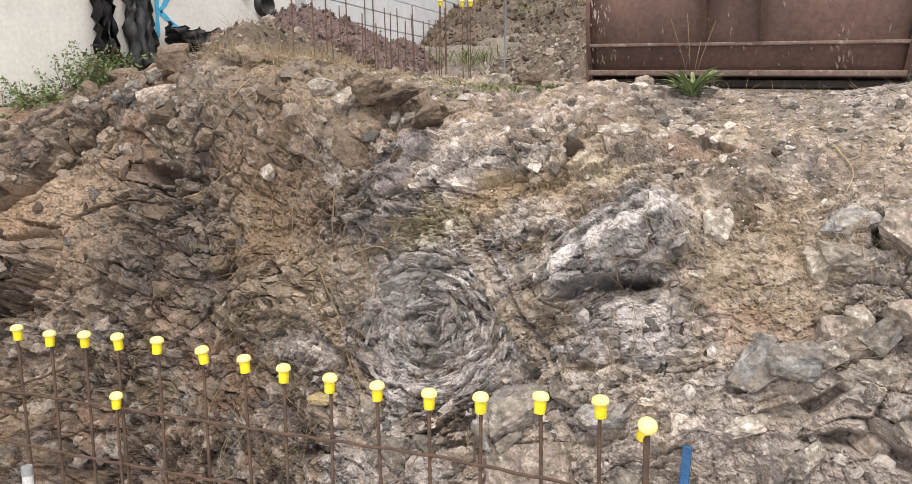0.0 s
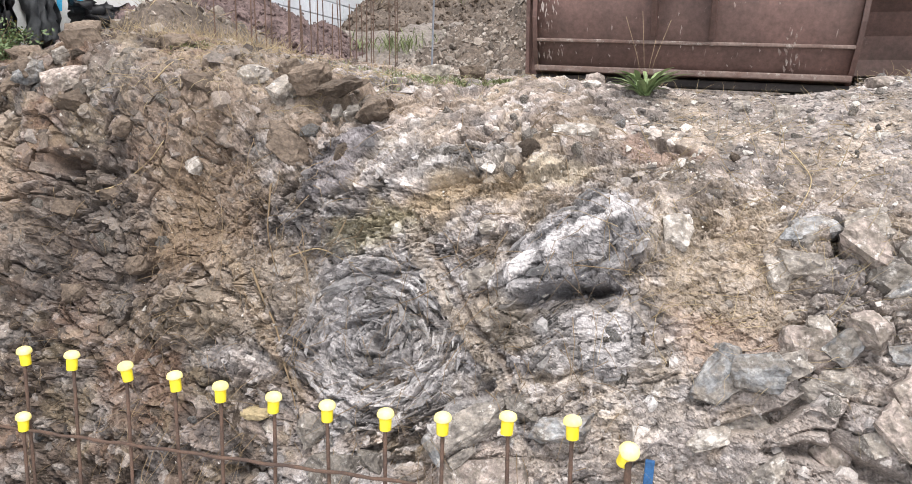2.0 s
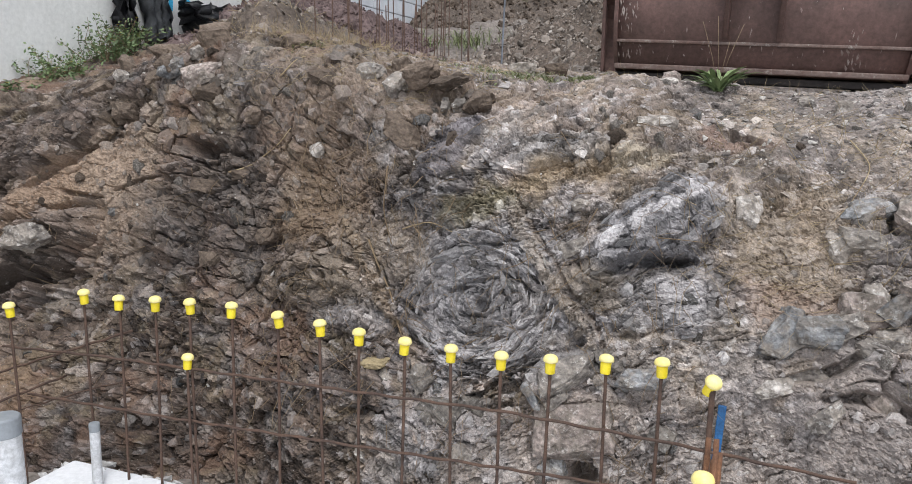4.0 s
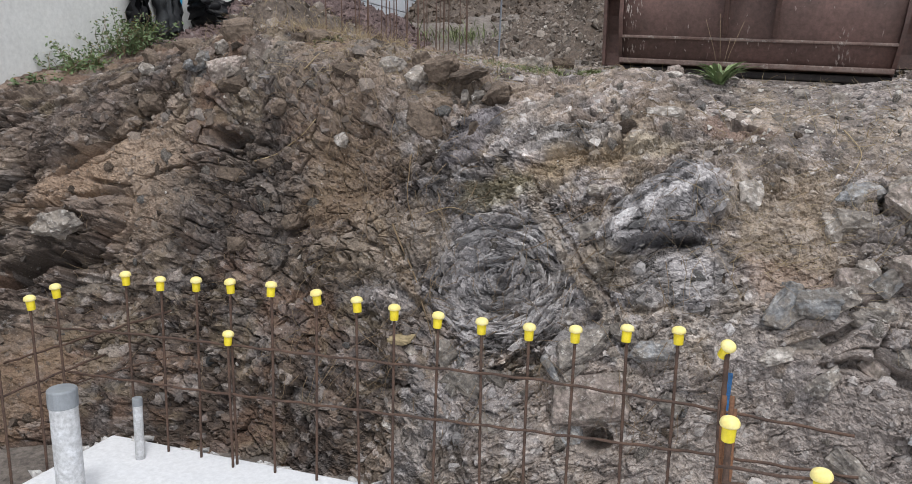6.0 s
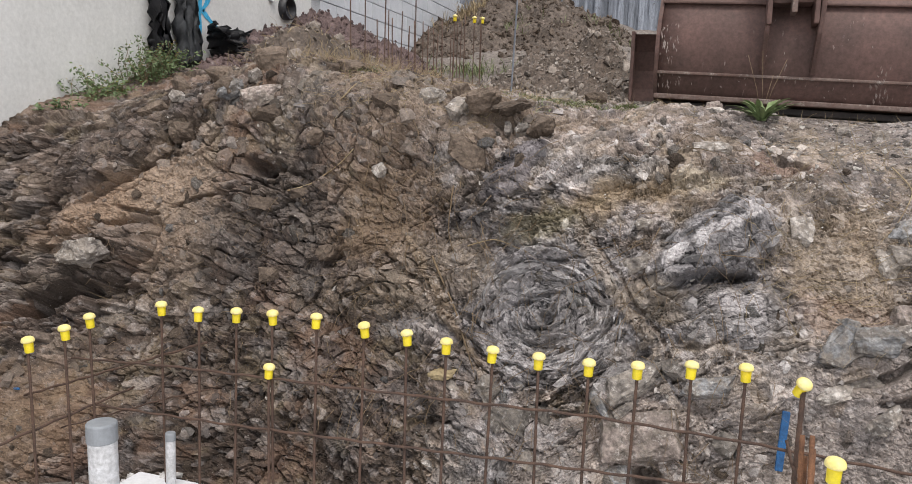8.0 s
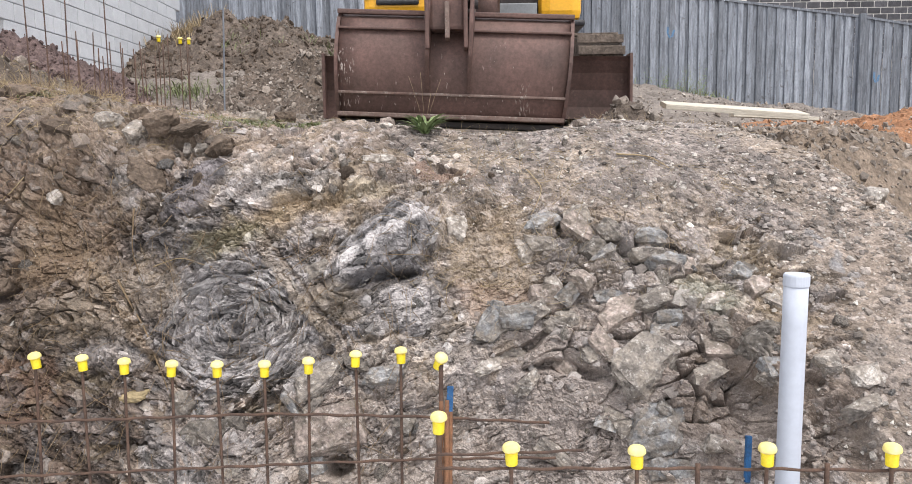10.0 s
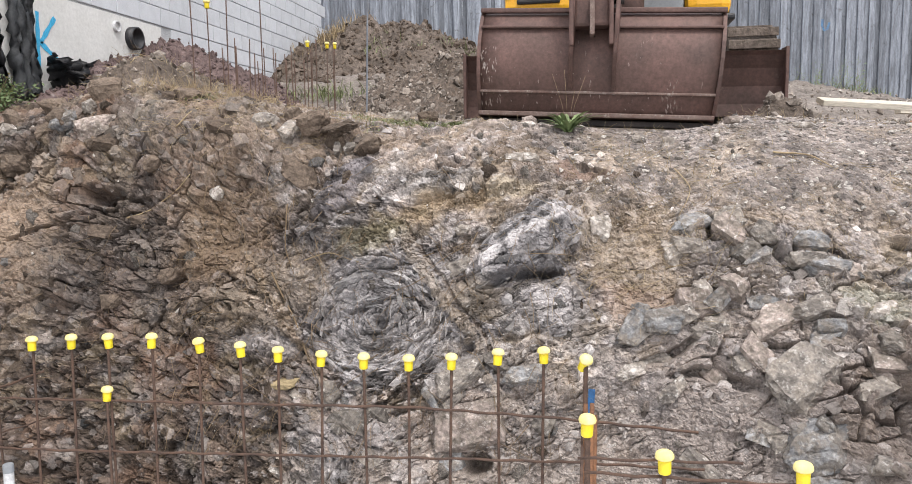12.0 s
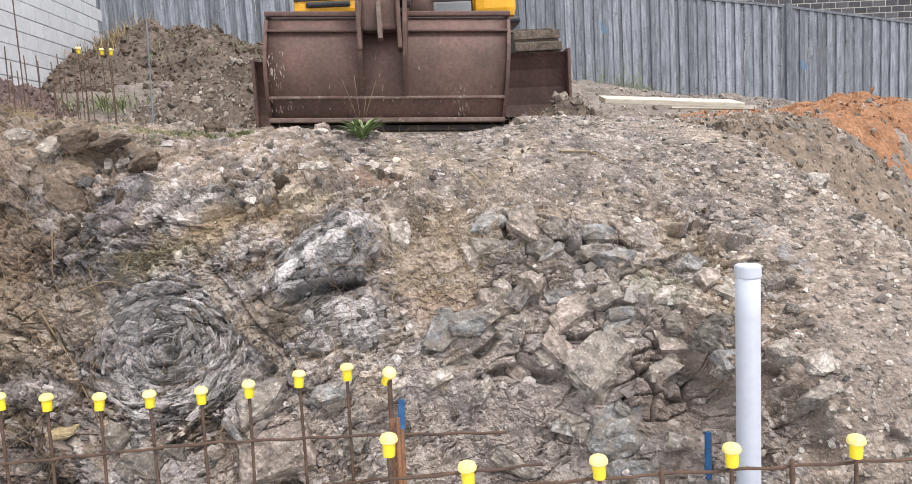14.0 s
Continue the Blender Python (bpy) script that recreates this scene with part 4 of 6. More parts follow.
pipe("conduit", -3.03, 2.10, -0.02, 0.315, 0.023, 0.004, "thin white conduit splashed with concrete at the slab edge", "taped grey end", M_PVCDIRTY, M_GREYCAP, 0.035)


# ---------------------------------------------------------------- neighbour's wall
WALL_X = -5.0
wall = thing("wall_west", "off-white rendered boundary wall turning into pale blockwork", "wall", kind="structure")
bm = bmesh.new()
box(bm, WALL_X - 0.2, WALL_X, -3.0, 4.998, -0.4, 5.0)
box(bm, WALL_X - 0.2, WALL_X, 5.0, 7.0, -0.4, 3.19)
part("rendered_wall", bm, M_RENDER, wall, "dirty off-white render")
bm = bmesh.new()
box(bm, WALL_X - 0.2, WALL_X - 0.012, 7.002, 12.1, 1.6, 5.0)
box(bm, WALL_X - 0.2, WALL_X - 0.012, 5.002, 6.998, 3.194, 5.0)
part("block_bedding", bm, M_MORTAR, wall, "grey mortar joints")
bm = bmesh.new()
box(bm, -0.19, 0.0, 0, 0.389, 0, 0.189, 0.006)
proto = part("block", bm, M_BLOCK, wall)
count = 0
for row in range(17):
    for col in range(-5, 15):
        y0 = 7.01 + col * 0.4 - (0.2 if row % 2 else 0)
        if y0 < (5.0 if row >= 8 else 7.0) or y0 + 0.389 > 12.45:
            continue
        ob = proto if count == 0 else new("block", proto.data)
        ob.parent, ob.location = wall, (WALL_X + 0.0015 * ((row * 7 + col * 3) % 3), y0, 1.62 + row * 0.199)
        count += 1


# blue letter sprayed on the render, a black pipe mouth and loose plastic sheeting
def ribbon(points, width, x):
    bm = bmesh.new()
    last = None
    for k, (y, z) in enumerate(points):
        a, b = points[max(k - 1, 0)], points[min(k + 1, len(points) - 1)]
        n = Vector((-(b[1] - a[1]), b[0] - a[0])).normalized() * width * (0.5 + 0.12 * math.sin(k * 2.1))
        pair = [bm.verts.new((x, y + n.x, z + n.y)), bm.verts.new((x, y - n.x, z - n.y))]
        if last:
            bm.faces.new((last[0], last[1], pair[1], pair[0]))
        last = pair
    return bm


paint = thing("spray_marking", "light blue sprayed letter on the white wall", "graffiti", (WALL_X + 0.004, 5.05, 2.70))
for a, b in (((-0.02, -0.15), (0.0, 0.32)), ((0.22, 0.3), (0.02, 0.06)), ((0.02, 0.06), (0.34, -0.14))):
    part("stroke", ribbon([(a[0] + (b[0] - a[0]) * k / 6, a[1] + (b[1] - a[1]) * k / 6) for k in range(7)], 0.045, 0.0), M_SKYBLUE, paint)


def crumpled(name, label, category, at, size, seed, mat, folds=0.12):
    rr = random.Random(seed)
    bm = bmesh.new()
    n = 16
    vs = [[bm.verts.new((size[0] * fold * (0.5 + 0.5 * math.sin(i * 1.3 + seed)) + 0.03 * rr.random(), size[1] * (i / n - 0.5) + 0.03 * rr.uniform(-1, 1), size[2] * j / n + 0.02 * rr.uniform(-1, 1)))
           for j in range(n + 1) for fold in (folds * (2.2 - 1.6 * j / n + 0.5 * rr.random()),)] for i in range(n + 1)]
    for i in range(n):
        for j in range(n):
            bm.faces.new((vs[i][j], vs[i + 1][j], vs[i + 1][j + 1], vs[i][j + 1]))
    bmesh.ops.solidify(bm, geom=bm.faces[:], thickness=0.004)
    ob = part(name, bm, mat, None, label, True)
    ob.location = at
    return tagged(ob, category=category)


crumpled("plastic_sheet", "black plastic sheeting hanging loose on the white wall", "plastic sheet", (WALL_X + 0.02, 4.42, 2.2), (1, 0.16, 0.9), 2, M_BLACK, 0.06)
crumpled("plastic_sheet", "crumpled black plastic sheet heaped at the wall foot", "plastic sheet", (WALL_X + 0.05, 5.25, 2.36), (1, 0.6, 0.28), 7, M_BLACK, 0.2)
crumpled("plastic_sheet", "slate-grey weathered sheet draped against the wall", "plastic sheet", (WALL_X + 0.015, 4.79, 2.25), (1, 0.26, 0.9), 11, material("slate_grey_sheet", (0.115, 0.122, 0.13), (0.06, 0.064, 0.07), (0.4, 0.4, 0.39), scale=7, fine=30, bump=0.5, bump_size=0.01, rough=0.5, fleck_at=0.72), 0.05)
bm = bmesh.new()
lathe(bm, [(0.1, -0.02), (0.115, 0.0), (0.115, 0.1), (0.095, 0.1), (0.09, 0.03), (0.02, 0.02)], 24)
mouth = part("drain_pipe", bm, M_BLACK, None, "black drain pipe mouth out of the white wall", True)
mouth.matrix_basis = pose(WALL_X - 0.02, 6.43, 2.99, 0, 90, 0)
tagged(mouth, category="pipe")
bm = bmesh.new()
lathe(bm, [(0.05, -0.02), (0.055, 0.0), (0.055, 0.05), (0.043, 0.05), (0.04, 0.01), (0.01, 0.008)], 20)
stub = part("drain_stub", bm, M_PVCDIRTY, None, "small dusty white drain stub out of the wall", True)
stub.matrix_basis = pose(WALL_X - 0.02, 6.17, 3.07, 0, 90, 0)
tagged(stub, category="pipe")


# ---------------------------------------------------------------- paling fence
def fence_top(x):
    return 4.55 - 0.135 * (x - 4.73) - (0.03 * (x - 7.3) if x > 7.3 else 0)


fence = thing("fence", "weathered grey timber paling fence stepping down the slope", "fence", kind="structure")
bm = bmesh.new()
box(bm, -0.05, 0.05, -0.008, 0.008, 0, 2.25)
paling = part("paling", bm, M_PALING, fence)
rng = random.Random(12)
x, n = -8.0, 0
while x < 14:
    ob = paling if n == 0 else new("paling", paling.data)
    ob.parent = fence
    ob.matrix_basis = pose(x, 14.0 + (0.03 if n % 2 else 0.0), fence_top(x) - 2.25 + rng.uniform(-0.012, 0.012), 0, rng.uniform(-0.22, 0.22), 0)
    x += 0.092
    n += 1
for k, x in enumerate((-8.1, -5.5, -2.9, -0.4, 2.15, 7.34, 10.26, 13.1)):
    bm = bmesh.new()
    box(bm, x - 0.06, x + 0.06, 13.9, 13.985, fence_top(x) - 1.9, fence_top(x) + 0.06, 0.006)
    part("post", bm, M_PALING, fence)
for x0, x1 in ((-8, 4.7), (4.76, 7.3), (7.36, 14)):
    bm = bmesh.new()
    tube(bm, [(x0, 14.0, fence_top(x0) + 0.012), (x1, 14.0, fence_top(x1) + 0.012)], 0.03, 4)
    part("capping", bm, M_PALING, fence)
for x, dz, w in ((3.7, 0.75, 0.08), (7.6, 1.1, 0.06)):
    mark = part("paint_mark", ribbon([(-w, 0.06), (-w * 0.6, -0.05), (0.0, -0.08), (w * 0.5, 0.0), (w * 0.5, 0.12)], 0.035, 0), M_FADEDBLUE, fence, "blue sprayed surveyor's mark")
    mark.matrix_basis = pose(x, 13.88, fence_top(x) - dz, 0, 0, 90)


# ---------------------------------------------------------------- houses behind the fence
house = thing("brick_house", "dark brown brick house with cream mortar and white windows", "house", (7.1, 20, 0))
bm = bmesh.new()
box(bm, 0.05, 8.2, 0.012, 0.3, 2.0, 8.5)
part("wall", bm, M_BRICKMORTAR, house, "cream mortar behind the brick courses")
bm = bmesh.new()
box(bm, 0, 0.33, 0, 0.1, 0, 0.142)
brick = part("brick", bm, M_BRICK, house)
openings = ((1.93, 2.8), (3.93, 4.83))
rest, made = bmesh.new(), 0
for row in range(17):
    z = 4.1 + row * 0.168
    for col in range(23):
        x = 0.06 + col * 0.355 - (0.1775 if row % 2 else 0)
        if x < 0.05 or x > 7.75:
            continue
        spans = [(x, x + 0.33)]
        if z + 0.142 > 5.70 and z < 7.2:
            for a, b in openings:
                spans = [(lo, hi) for s0, s1 in spans for lo, hi in ((s0, min(s1, a - 0.02)), (max(s0, b + 0.02), s1)) if hi - lo > 0.03]
        if spans == [(x, x + 0.33)] and made < 290:
            ob = brick if made == 0 else new("brick", brick.data)
            ob.parent, ob.location = house, (x, 0, z)
            made += 1
        else:
            for lo, hi in spans:
                box(rest, lo, hi, 0, 0.1, z, z + 0.142)
tagged(part("brickwork", rest, M_BRICK, house), kind="stuff")
for a, b in openings:
    win = part("window", box(bmesh.new(), a, b, -0.02, 0.06, 5.82, 7.2), M_WHITE, house, "white window frame")
    part("pane", box(bmesh.new(), a + 0.06, b - 0.06, -0.03, -0.021, 5.88, 7.14), M_GLASS, win, "glass with a pale sky reflection in its colour")
    part("sill", box(bmesh.new(), a - 0.02, b + 0.02, -0.06, 0.03, 5.70, 5.81, 0.01), M_BRICK, win, "brick sill")
part("corner_post", box(bmesh.new(), 7.95, 8.5, -0.06, 0.3, 2.0, 8.5), M_WHITE, house, "white corner cladding")
part("roof", box(bmesh.new(), -0.3, 8.9, -0.5, 6.0, 8.5, 8.7, 0.02), M_BRICK, house)
part("downpipe", box(bmesh.new(), -0.12, 0.03, -0.08, 0.05, 2.0, 8.5, 0.01), M_WHITE, house, "white downpipe")
white = thing("rendered_house", "white and pale teal rendered house behind the fence", "house", (3.6, 21, 0))
part("wall", box(bmesh.new(), 0, 3.3, 0, 6, 2.0, 8.0), M_WHITE, white)
part("cladding", box(bmesh.new(), 1.9, 2.6, -0.05, 0.0, 2.0, 8.0), M_TEAL, white, "pale teal panel")
part("roof", box(bmesh.new(), -0.2, 3.5, -0.3, 6.2, 8.0, 8.2, 0.02), M_GREYCAP, white)


# ---------------------------------------------------------------- excavator
digger = thing("excavator", "yellow tracked excavator with a wide brown rusted bucket lowered", "excavator", (0, 0, 0))
B = pose(-1.052, 4.12, 1.962, 0, 2.9, -3.0)  # the bucket's own axes: u across, v back, w up
W = 1.49


def in_bucket(name, bm, mat, label="", parent=None, smooth_it=False):
    for vert in bm.verts:  # the shell flares a little towards its top
        up = vert.co.z / 0.7
        vert.co.x = W / 2 + (vert.co.x - W / 2) * (1.032 - 0.032 * max(0.0, 1 - up) ** 2.2) - 0.012 * max(0.0, 1 - up) ** 2.2
        vert.co.z *= 1.03
    bm.transform(B)
    return part(name, bm, mat, parent or digger, label, smooth_it)


SHELL = [(0.10, 0.03), (0.045, 0.055), (0.02, 0.10), (-0.015, 0.19), (-0.045, 0.30), (-0.05, 0.41), (-0.03, 0.51), (0.0, 0.58), (0.035, 0.66), (0.10, 0.70), (0.3, 0.72)]
bm = bmesh.new()
rows = [[bm.verts.new((u, v, w)) for v, w in SHELL] for u in np.linspace(0.02, W - 0.02, 12)]
for a, b in zip(rows, rows[1:]):
    for k in range(len(SHELL) - 1):
        bm.faces.new((a[k], a[k + 1], b[k + 1], b[k]))
bmesh.ops.recalc_face_normals(bm, faces=bm.faces[:])
bmesh.ops.solidify(bm, geom=bm.faces[:], thickness=0.016)
bucket = in_bucket("bucket", bm, M_BUCKET, "wide brown rusted mud bucket", smooth_it=True)
for u in (0.0, W - 0.022):
    bm = bmesh.new()
    outline = SHELL + [(0.62, 0.66), (0.58, 0.3), (0.5, 0.05)]
    lo = [bm.verts.new((u, v - (0.012 if k < 11 else 0), w)) for k, (v, w) in enumerate(outline)]
    hi = [bm.verts.new((u + 0.022, v - (0.012 if k < 11 else 0), w)) for k, (v, w) in enumerate(outline)]
    bm.faces.new(lo)
    bm.faces.new(hi[::-1])
    for k in range(len(lo)):
        j = (k + 1) % len(lo)
        bm.faces.new((lo[k], hi[k], hi[j], lo[j]))
    bmesh.ops.recalc_face_normals(bm, faces=bm.faces[:])
    in_bucket("side_plate", bm, M_BUCKET, "", bucket)
in_bucket("cutting_edge", box(bmesh.new(), 0.0, W, 0.06, 0.32, -0.005, 0.032, 0.006), M_DARKSTEEL, "dark worn cutting edge", bucket)
in_bucket("wear_strip", box(bmesh.new(), 0.005, W - 0.005, 0.0, 0.05, 0.046, 0.075, 0.007), M_SCRAPED, "scraped steel wear strip", bucket)
in_bucket("wear_strip", box(bmesh.new(), 0.02, W - 0.02, -0.032, 0.0, 0.186, 0.203, 0.005), M_SCRAPED, "scraped steel wear strip", bucket)
in_bucket("top_band", box(bmesh.new(), 0.015, W - 0.015, -0.028, 0.03, 0.585, 0.60, 0.005), M_BUCKET, "", bucket)
in_bucket("top_lip", box(bmesh.new(), 0.0, W, 0.02, 0.07, 0.685, 0.715, 0.008), M_BUCKET, "", bucket)
for u in (0.595, 0.858):
    bm = bmesh.new()
    side = [(-0.05, 0.21), (-0.1, 0.3), (-0.17, 0.42), (-0.2, 0.62), (-0.17, 0.80), (-0.05, 0.86), (0.1, 0.80), (0.1, 0.6), (-0.02, 0.23)]
    lo = [bm.verts.new((u - 0.013, v, w)) for v, w in side]
    hi = [bm.verts.new((u + 0.013, v, w)) for v, w in side]
    bm.faces.new(lo)
    bm.faces.new(hi[::-1])
    for k in range(len(lo)):
        bm.faces.new((lo[k], hi[k], hi[(k + 1) % len(lo)], lo[(k + 1) % len(lo)]))
    bmesh.ops.recalc_face_normals(bm, faces=bm.faces[:])
    bmesh.ops.bevel(bm, geom=bm.edges[:], offset=0.004, segments=1, affect="EDGES")
    in_bucket("hinge_ear", bm, M_BUCKET, "", bucket)
in_bucket("pin", tube(bmesh.new(), [(0.57, -0.1, 0.74), (0.89, -0.1, 0.74)], 0.03, 14), M_DARKSTEEL, "greasy hinge pin", bucket, True)
# scraped paint on the shell: many thin scratches
prof = lambda w: np.interp(w, [p[1] for p in SHELL[:9]], [p[0] for p in SHELL[:9]]) - 0.0135
rr = random.Random(12)
for u0, u1, w0, w1, many in ((0.03, 0.13, 0.22, 0.46, 46), (0.03, 0.16, 0.08, 0.18, 26), (1.18, 1.24, 0.07, 0.27, 26), (0.1, 1.4, 0.08, 0.18, 34), (0.1, 1.4, 0.21, 0.5, 26)):
    bm = bmesh.new()
    for _ in range(many):
        u, w = rr.uniform(u0, u1), rr.uniform(w0, w1)
        wd, h, lean = rr.uniform(0.001, 0.0045), rr.uniform(0.006, 0.045), rr.gauss(0, 0.006)
        top = min(w + h, w1 + 0.01)
        mid = (w + top) / 2
        bm.faces.new([bm.verts.new(v) for v in ((u, prof(w), w), (u + wd, prof(mid), mid), (u + lean, prof(top), top), (u + lean * 0.5 - wd * 0.7, prof(mid), mid))])
    tagged(in_bucket("scrape", bm, M_SCRAPE, "pale scratches in the paint", bucket), kind="stuff")
# quick hitch and dipper arm
arm = part("hitch", box(bmesh.new(), -0.43, -0.21, 3.94, 4.2, 2.52, 2.80, 0.02), M_BUCKET, digger, "brown steel quick hitch")
for x in (-0.445, -0.205):
    part("hitch_cheek", box(bmesh.new(), x - 0.014, x + 0.014, 3.88, 4.5, 2.40, 3.0, 0.01), M_BUCKET, arm)
part("hitch_tooth", box(bmesh.new(), -0.335, -0.305, 3.87, 4.0, 2.46, 2.68, 0.006), M_SCRAPED, arm, "bare steel lug")
dip = part("dipper_arm", box(bmesh.new(), -0.46, -0.19, 4.25, 4.5, 2.8, 3.9, 0.03), M_DARKSTEEL, digger, "dark greasy dipper arm")
for x in (-0.42, -0.23):
    part("tipping_link", tube(bmesh.new(), [(x, 4.1, 2.70), (x, 4.2, 3.2), (x, 4.3, 3.7)], 0.03, 10), M_DARKSTEEL, dip, smooth=True)
part("hose", tube(bmesh.new(), [(-0.38, 4.22, 2.8), (-0.34, 4.16, 2.95), (-0.3, 4.2, 3.1), (-0.36, 4.22, 3.5)], 0.014, 8), M_BLACK, dip, "black hydraulic hose", True)
part("hose", tube(bmesh.new(), [(-0.27, 4.22, 2.8), (-0.31, 4.15, 2.92), (-0.34, 4.2, 3.1), (-0.28, 4.22, 3.5)], 0.014, 8), M_BLACK, dip, "black hydraulic hose", True)
# slewing body
body = part("body", box(bmesh.new(), -1.0, 0.75, 6.1, 7.9, 2.9, 3.9, 0.12), M_DARKSTEEL, digger, "dark machine body")
hood = part("engine_cover", box(bmesh.new(), -1.09, -0.5, 5.98, 7.8, 2.99, 3.9, 0.05), M_YELLOW, body, "yellow engine cover")
for z in (3.055, 3.16):
    part("vent_slot", box(bmesh.new(), -0.98, -0.6, 5.955, 5.99, z, z + 0.05, 0.018), M_BLACK, hood, "black vent slot")
part("trim_line", box(bmesh.new(), -1.08, -0.51, 5.97, 5.985, 3.115, 3.13), M_DARKSTEEL, hood)
side = part("side_cover", box(bmesh.new(), 0.46, 0.84, 5.98, 7.8, 2.9, 3.9, 0.09), M_YELLOW, body, "yellow rounded side cover")
part("skirt", box(bmesh.new(), 0.5, 0.86, 5.95, 7.7, 2.85, 2.905, 0.02), M_BLACK, body, "black rubber skirt")
part("swing_post", tube(bmesh.new(), [(0.0, 5.75, 2.72), (0.0, 5.75, 3.3)], 0.10, 16), M_BUCKET, body, "brown steel swing post", True)
part("ram", tube(bmesh.new(), [(0.02, 5.7, 3.12), (0.42, 5.75, 3.10)], 0.06, 16), M_BUCKET, body, "brown steel ram", True)
part("cab_panel", box(bmesh.new(), 0.08, 0.44, 5.99, 6.1, 2.86, 3.06, 0.01), M_GREYCAP, body, "grey panel under the cab")
for x0, x1 in ((-1.08, -0.72), (0.70, 1.05)):
    bm = bmesh.new()
    loop = [(5.32, 2.12), (5.22, 2.3), (5.24, 2.55), (5.4, 2.67), (5.7, 2.70), (7.4, 2.70), (7.7, 2.6), (7.75, 2.35), (7.6, 2.1), (6.5, 2.05)]
    lo, hi = [bm.verts.new((x0, y, z)) for y, z in loop], [bm.verts.new((x1, y, z)) for y, z in loop]
    bm.faces.new(lo[::-1])
    bm.faces.new(hi)
    for k in range(len(loop)):
        bm.faces.new((lo[k], lo[(k + 1) % len(loop)], hi[(k + 1) % len(loop)], hi[k]))
    bmesh.ops.recalc_face_normals(bm, faces=bm.faces[:])
    track = part("track", bm, M_HEAP2, digger, "dusty grey crawler track")
    for y in np.arange(5.5, 7.4, 0.12):
        part("shoe", box(bmesh.new(), x0 - 0.01, x1 + 0.01, y, y + 0.075, 2.697, 2.722, 0.006), M_HEAP2, track)
    for k, (y, z) in enumerate(((5.23, 2.22), (5.215, 2.32), (5.215, 2.43), (5.24, 2.54), (5.31, 2.64))):
        part("shoe", box(bmesh.new(), x0 - 0.01, x1 + 0.01, y - 0.03, y, z - 0.03, z + 0.035, 0.006), M_HEAP2, track)
bm = bmesh.new()
prof = [(0.0, 2.03), (0.03, 2.12), (0.045, 2.25), (0.03, 2.38), (0.0, 2.47), (-0.02, 2.5)]
rows = [[bm.verts.new((u, 5.0 + v, w - 0.035 * (u + 1.28) / 2.33)) for v, w in prof] for u in (-1.28, -0.5, 0.3, 1.05)]
for a, b in zip(rows, rows[1:]):
    for k in range(len(prof) - 1):
        bm.faces.new((a[k], b[k], b[k + 1], a[k + 1]))
bmesh.ops.solidify(bm, geom=bm.faces[:], thickness=-0.03)
blade = part("dozer_blade", bm, M_BUCKET, digger, "brown rusted dozer blade")
for x, z in ((-1.285, 2.27), (1.055, 2.24)):
    part("blade_end", box(bmesh.new(), x - 0.012, x + 0.012, 4.96, 5.12, z - 0.24, z + 0.25, 0.006), M_BUCKET, blade)
for x in (-0.35, 0.3):
    part("push_arm", tube(bmesh.new(), [(x, 5.04, 2.25), (x * 0.8, 6.2, 2.4)], 0.06, 10), M_DARKSTEEL, blade, smooth=True)


# ---------------------------------------------------------------- loose and embedded stones
def hull(seed, points=12, platy=0.5):
    """An angular stone about 1 m long, as a bmesh."""
    rr = random.Random(seed)
    bm = bmesh.new()
    pts = []
    for _ in range(points):
        v = Vector((rr.gauss(0, 1), rr.gauss(0, 1), rr.gauss(0, 1))).normalized()
        pts.append(bm.verts.new((v.x * 0.5 * rr.uniform(0.85, 1.1), v.y * 0.5 * rr.uniform(0.7, 1.0), v.z * 0.5 * platy * rr.uniform(0.8, 1.1))))
    out = bmesh.ops.convex_hull(bm, input=pts)
    loose = list({g for g in out["geom_interior"] + out["geom_unused"] if isinstance(g, bmesh.types.BMVert)})
    bmesh.ops.delete(bm, geom=loose, context="VERTS")
    bmesh.ops.triangulate(bm, faces=bm.faces[:])
    return bm


TEMPLATES = []
for k in range(28):
    bm = hull(k, 11 + k % 4, 0.45 + 0.3 * (k % 3) / 2)
    bm.verts.index_update()
    TEMPLATES.append((np.array([v.co[:] for v in bm.verts]), np.array([[v.index for v in f.verts] for f in bm.faces])))
    bm.free()

PXT, PYT, PZT = np.gradient(px, axis=1), np.gradient(py, axis=1), np.gradient(pz, axis=1)


def bedding(x, qq, rr):
    """The direction in the face along which pieces lie."""
    for cx, cq, a, b in ((-1.425, 0.945, 0.40, 0.34), (-2.45, 0.89, 0.17, 0.14)):
        u, v = (x - cx) / a, (qq - cq) / b
        if u * u + v * v < 1.2:
            return math.atan2(v, u) + math.pi / 2 + rr.gauss(0, 0.12), 2.6
    u, v = x + 0.64, qq - 1.35
    if abs(u) < 0.36 and abs(v - 0.6 * u) < 0.2:
        return radians(33) + rr.gauss(0, 0.15), 2.0
    turn = radians(-22) if 0.5 * (x + 1.6) < 0 else radians(22)
    return turn + rr.gauss(0, 0.5), 1.0


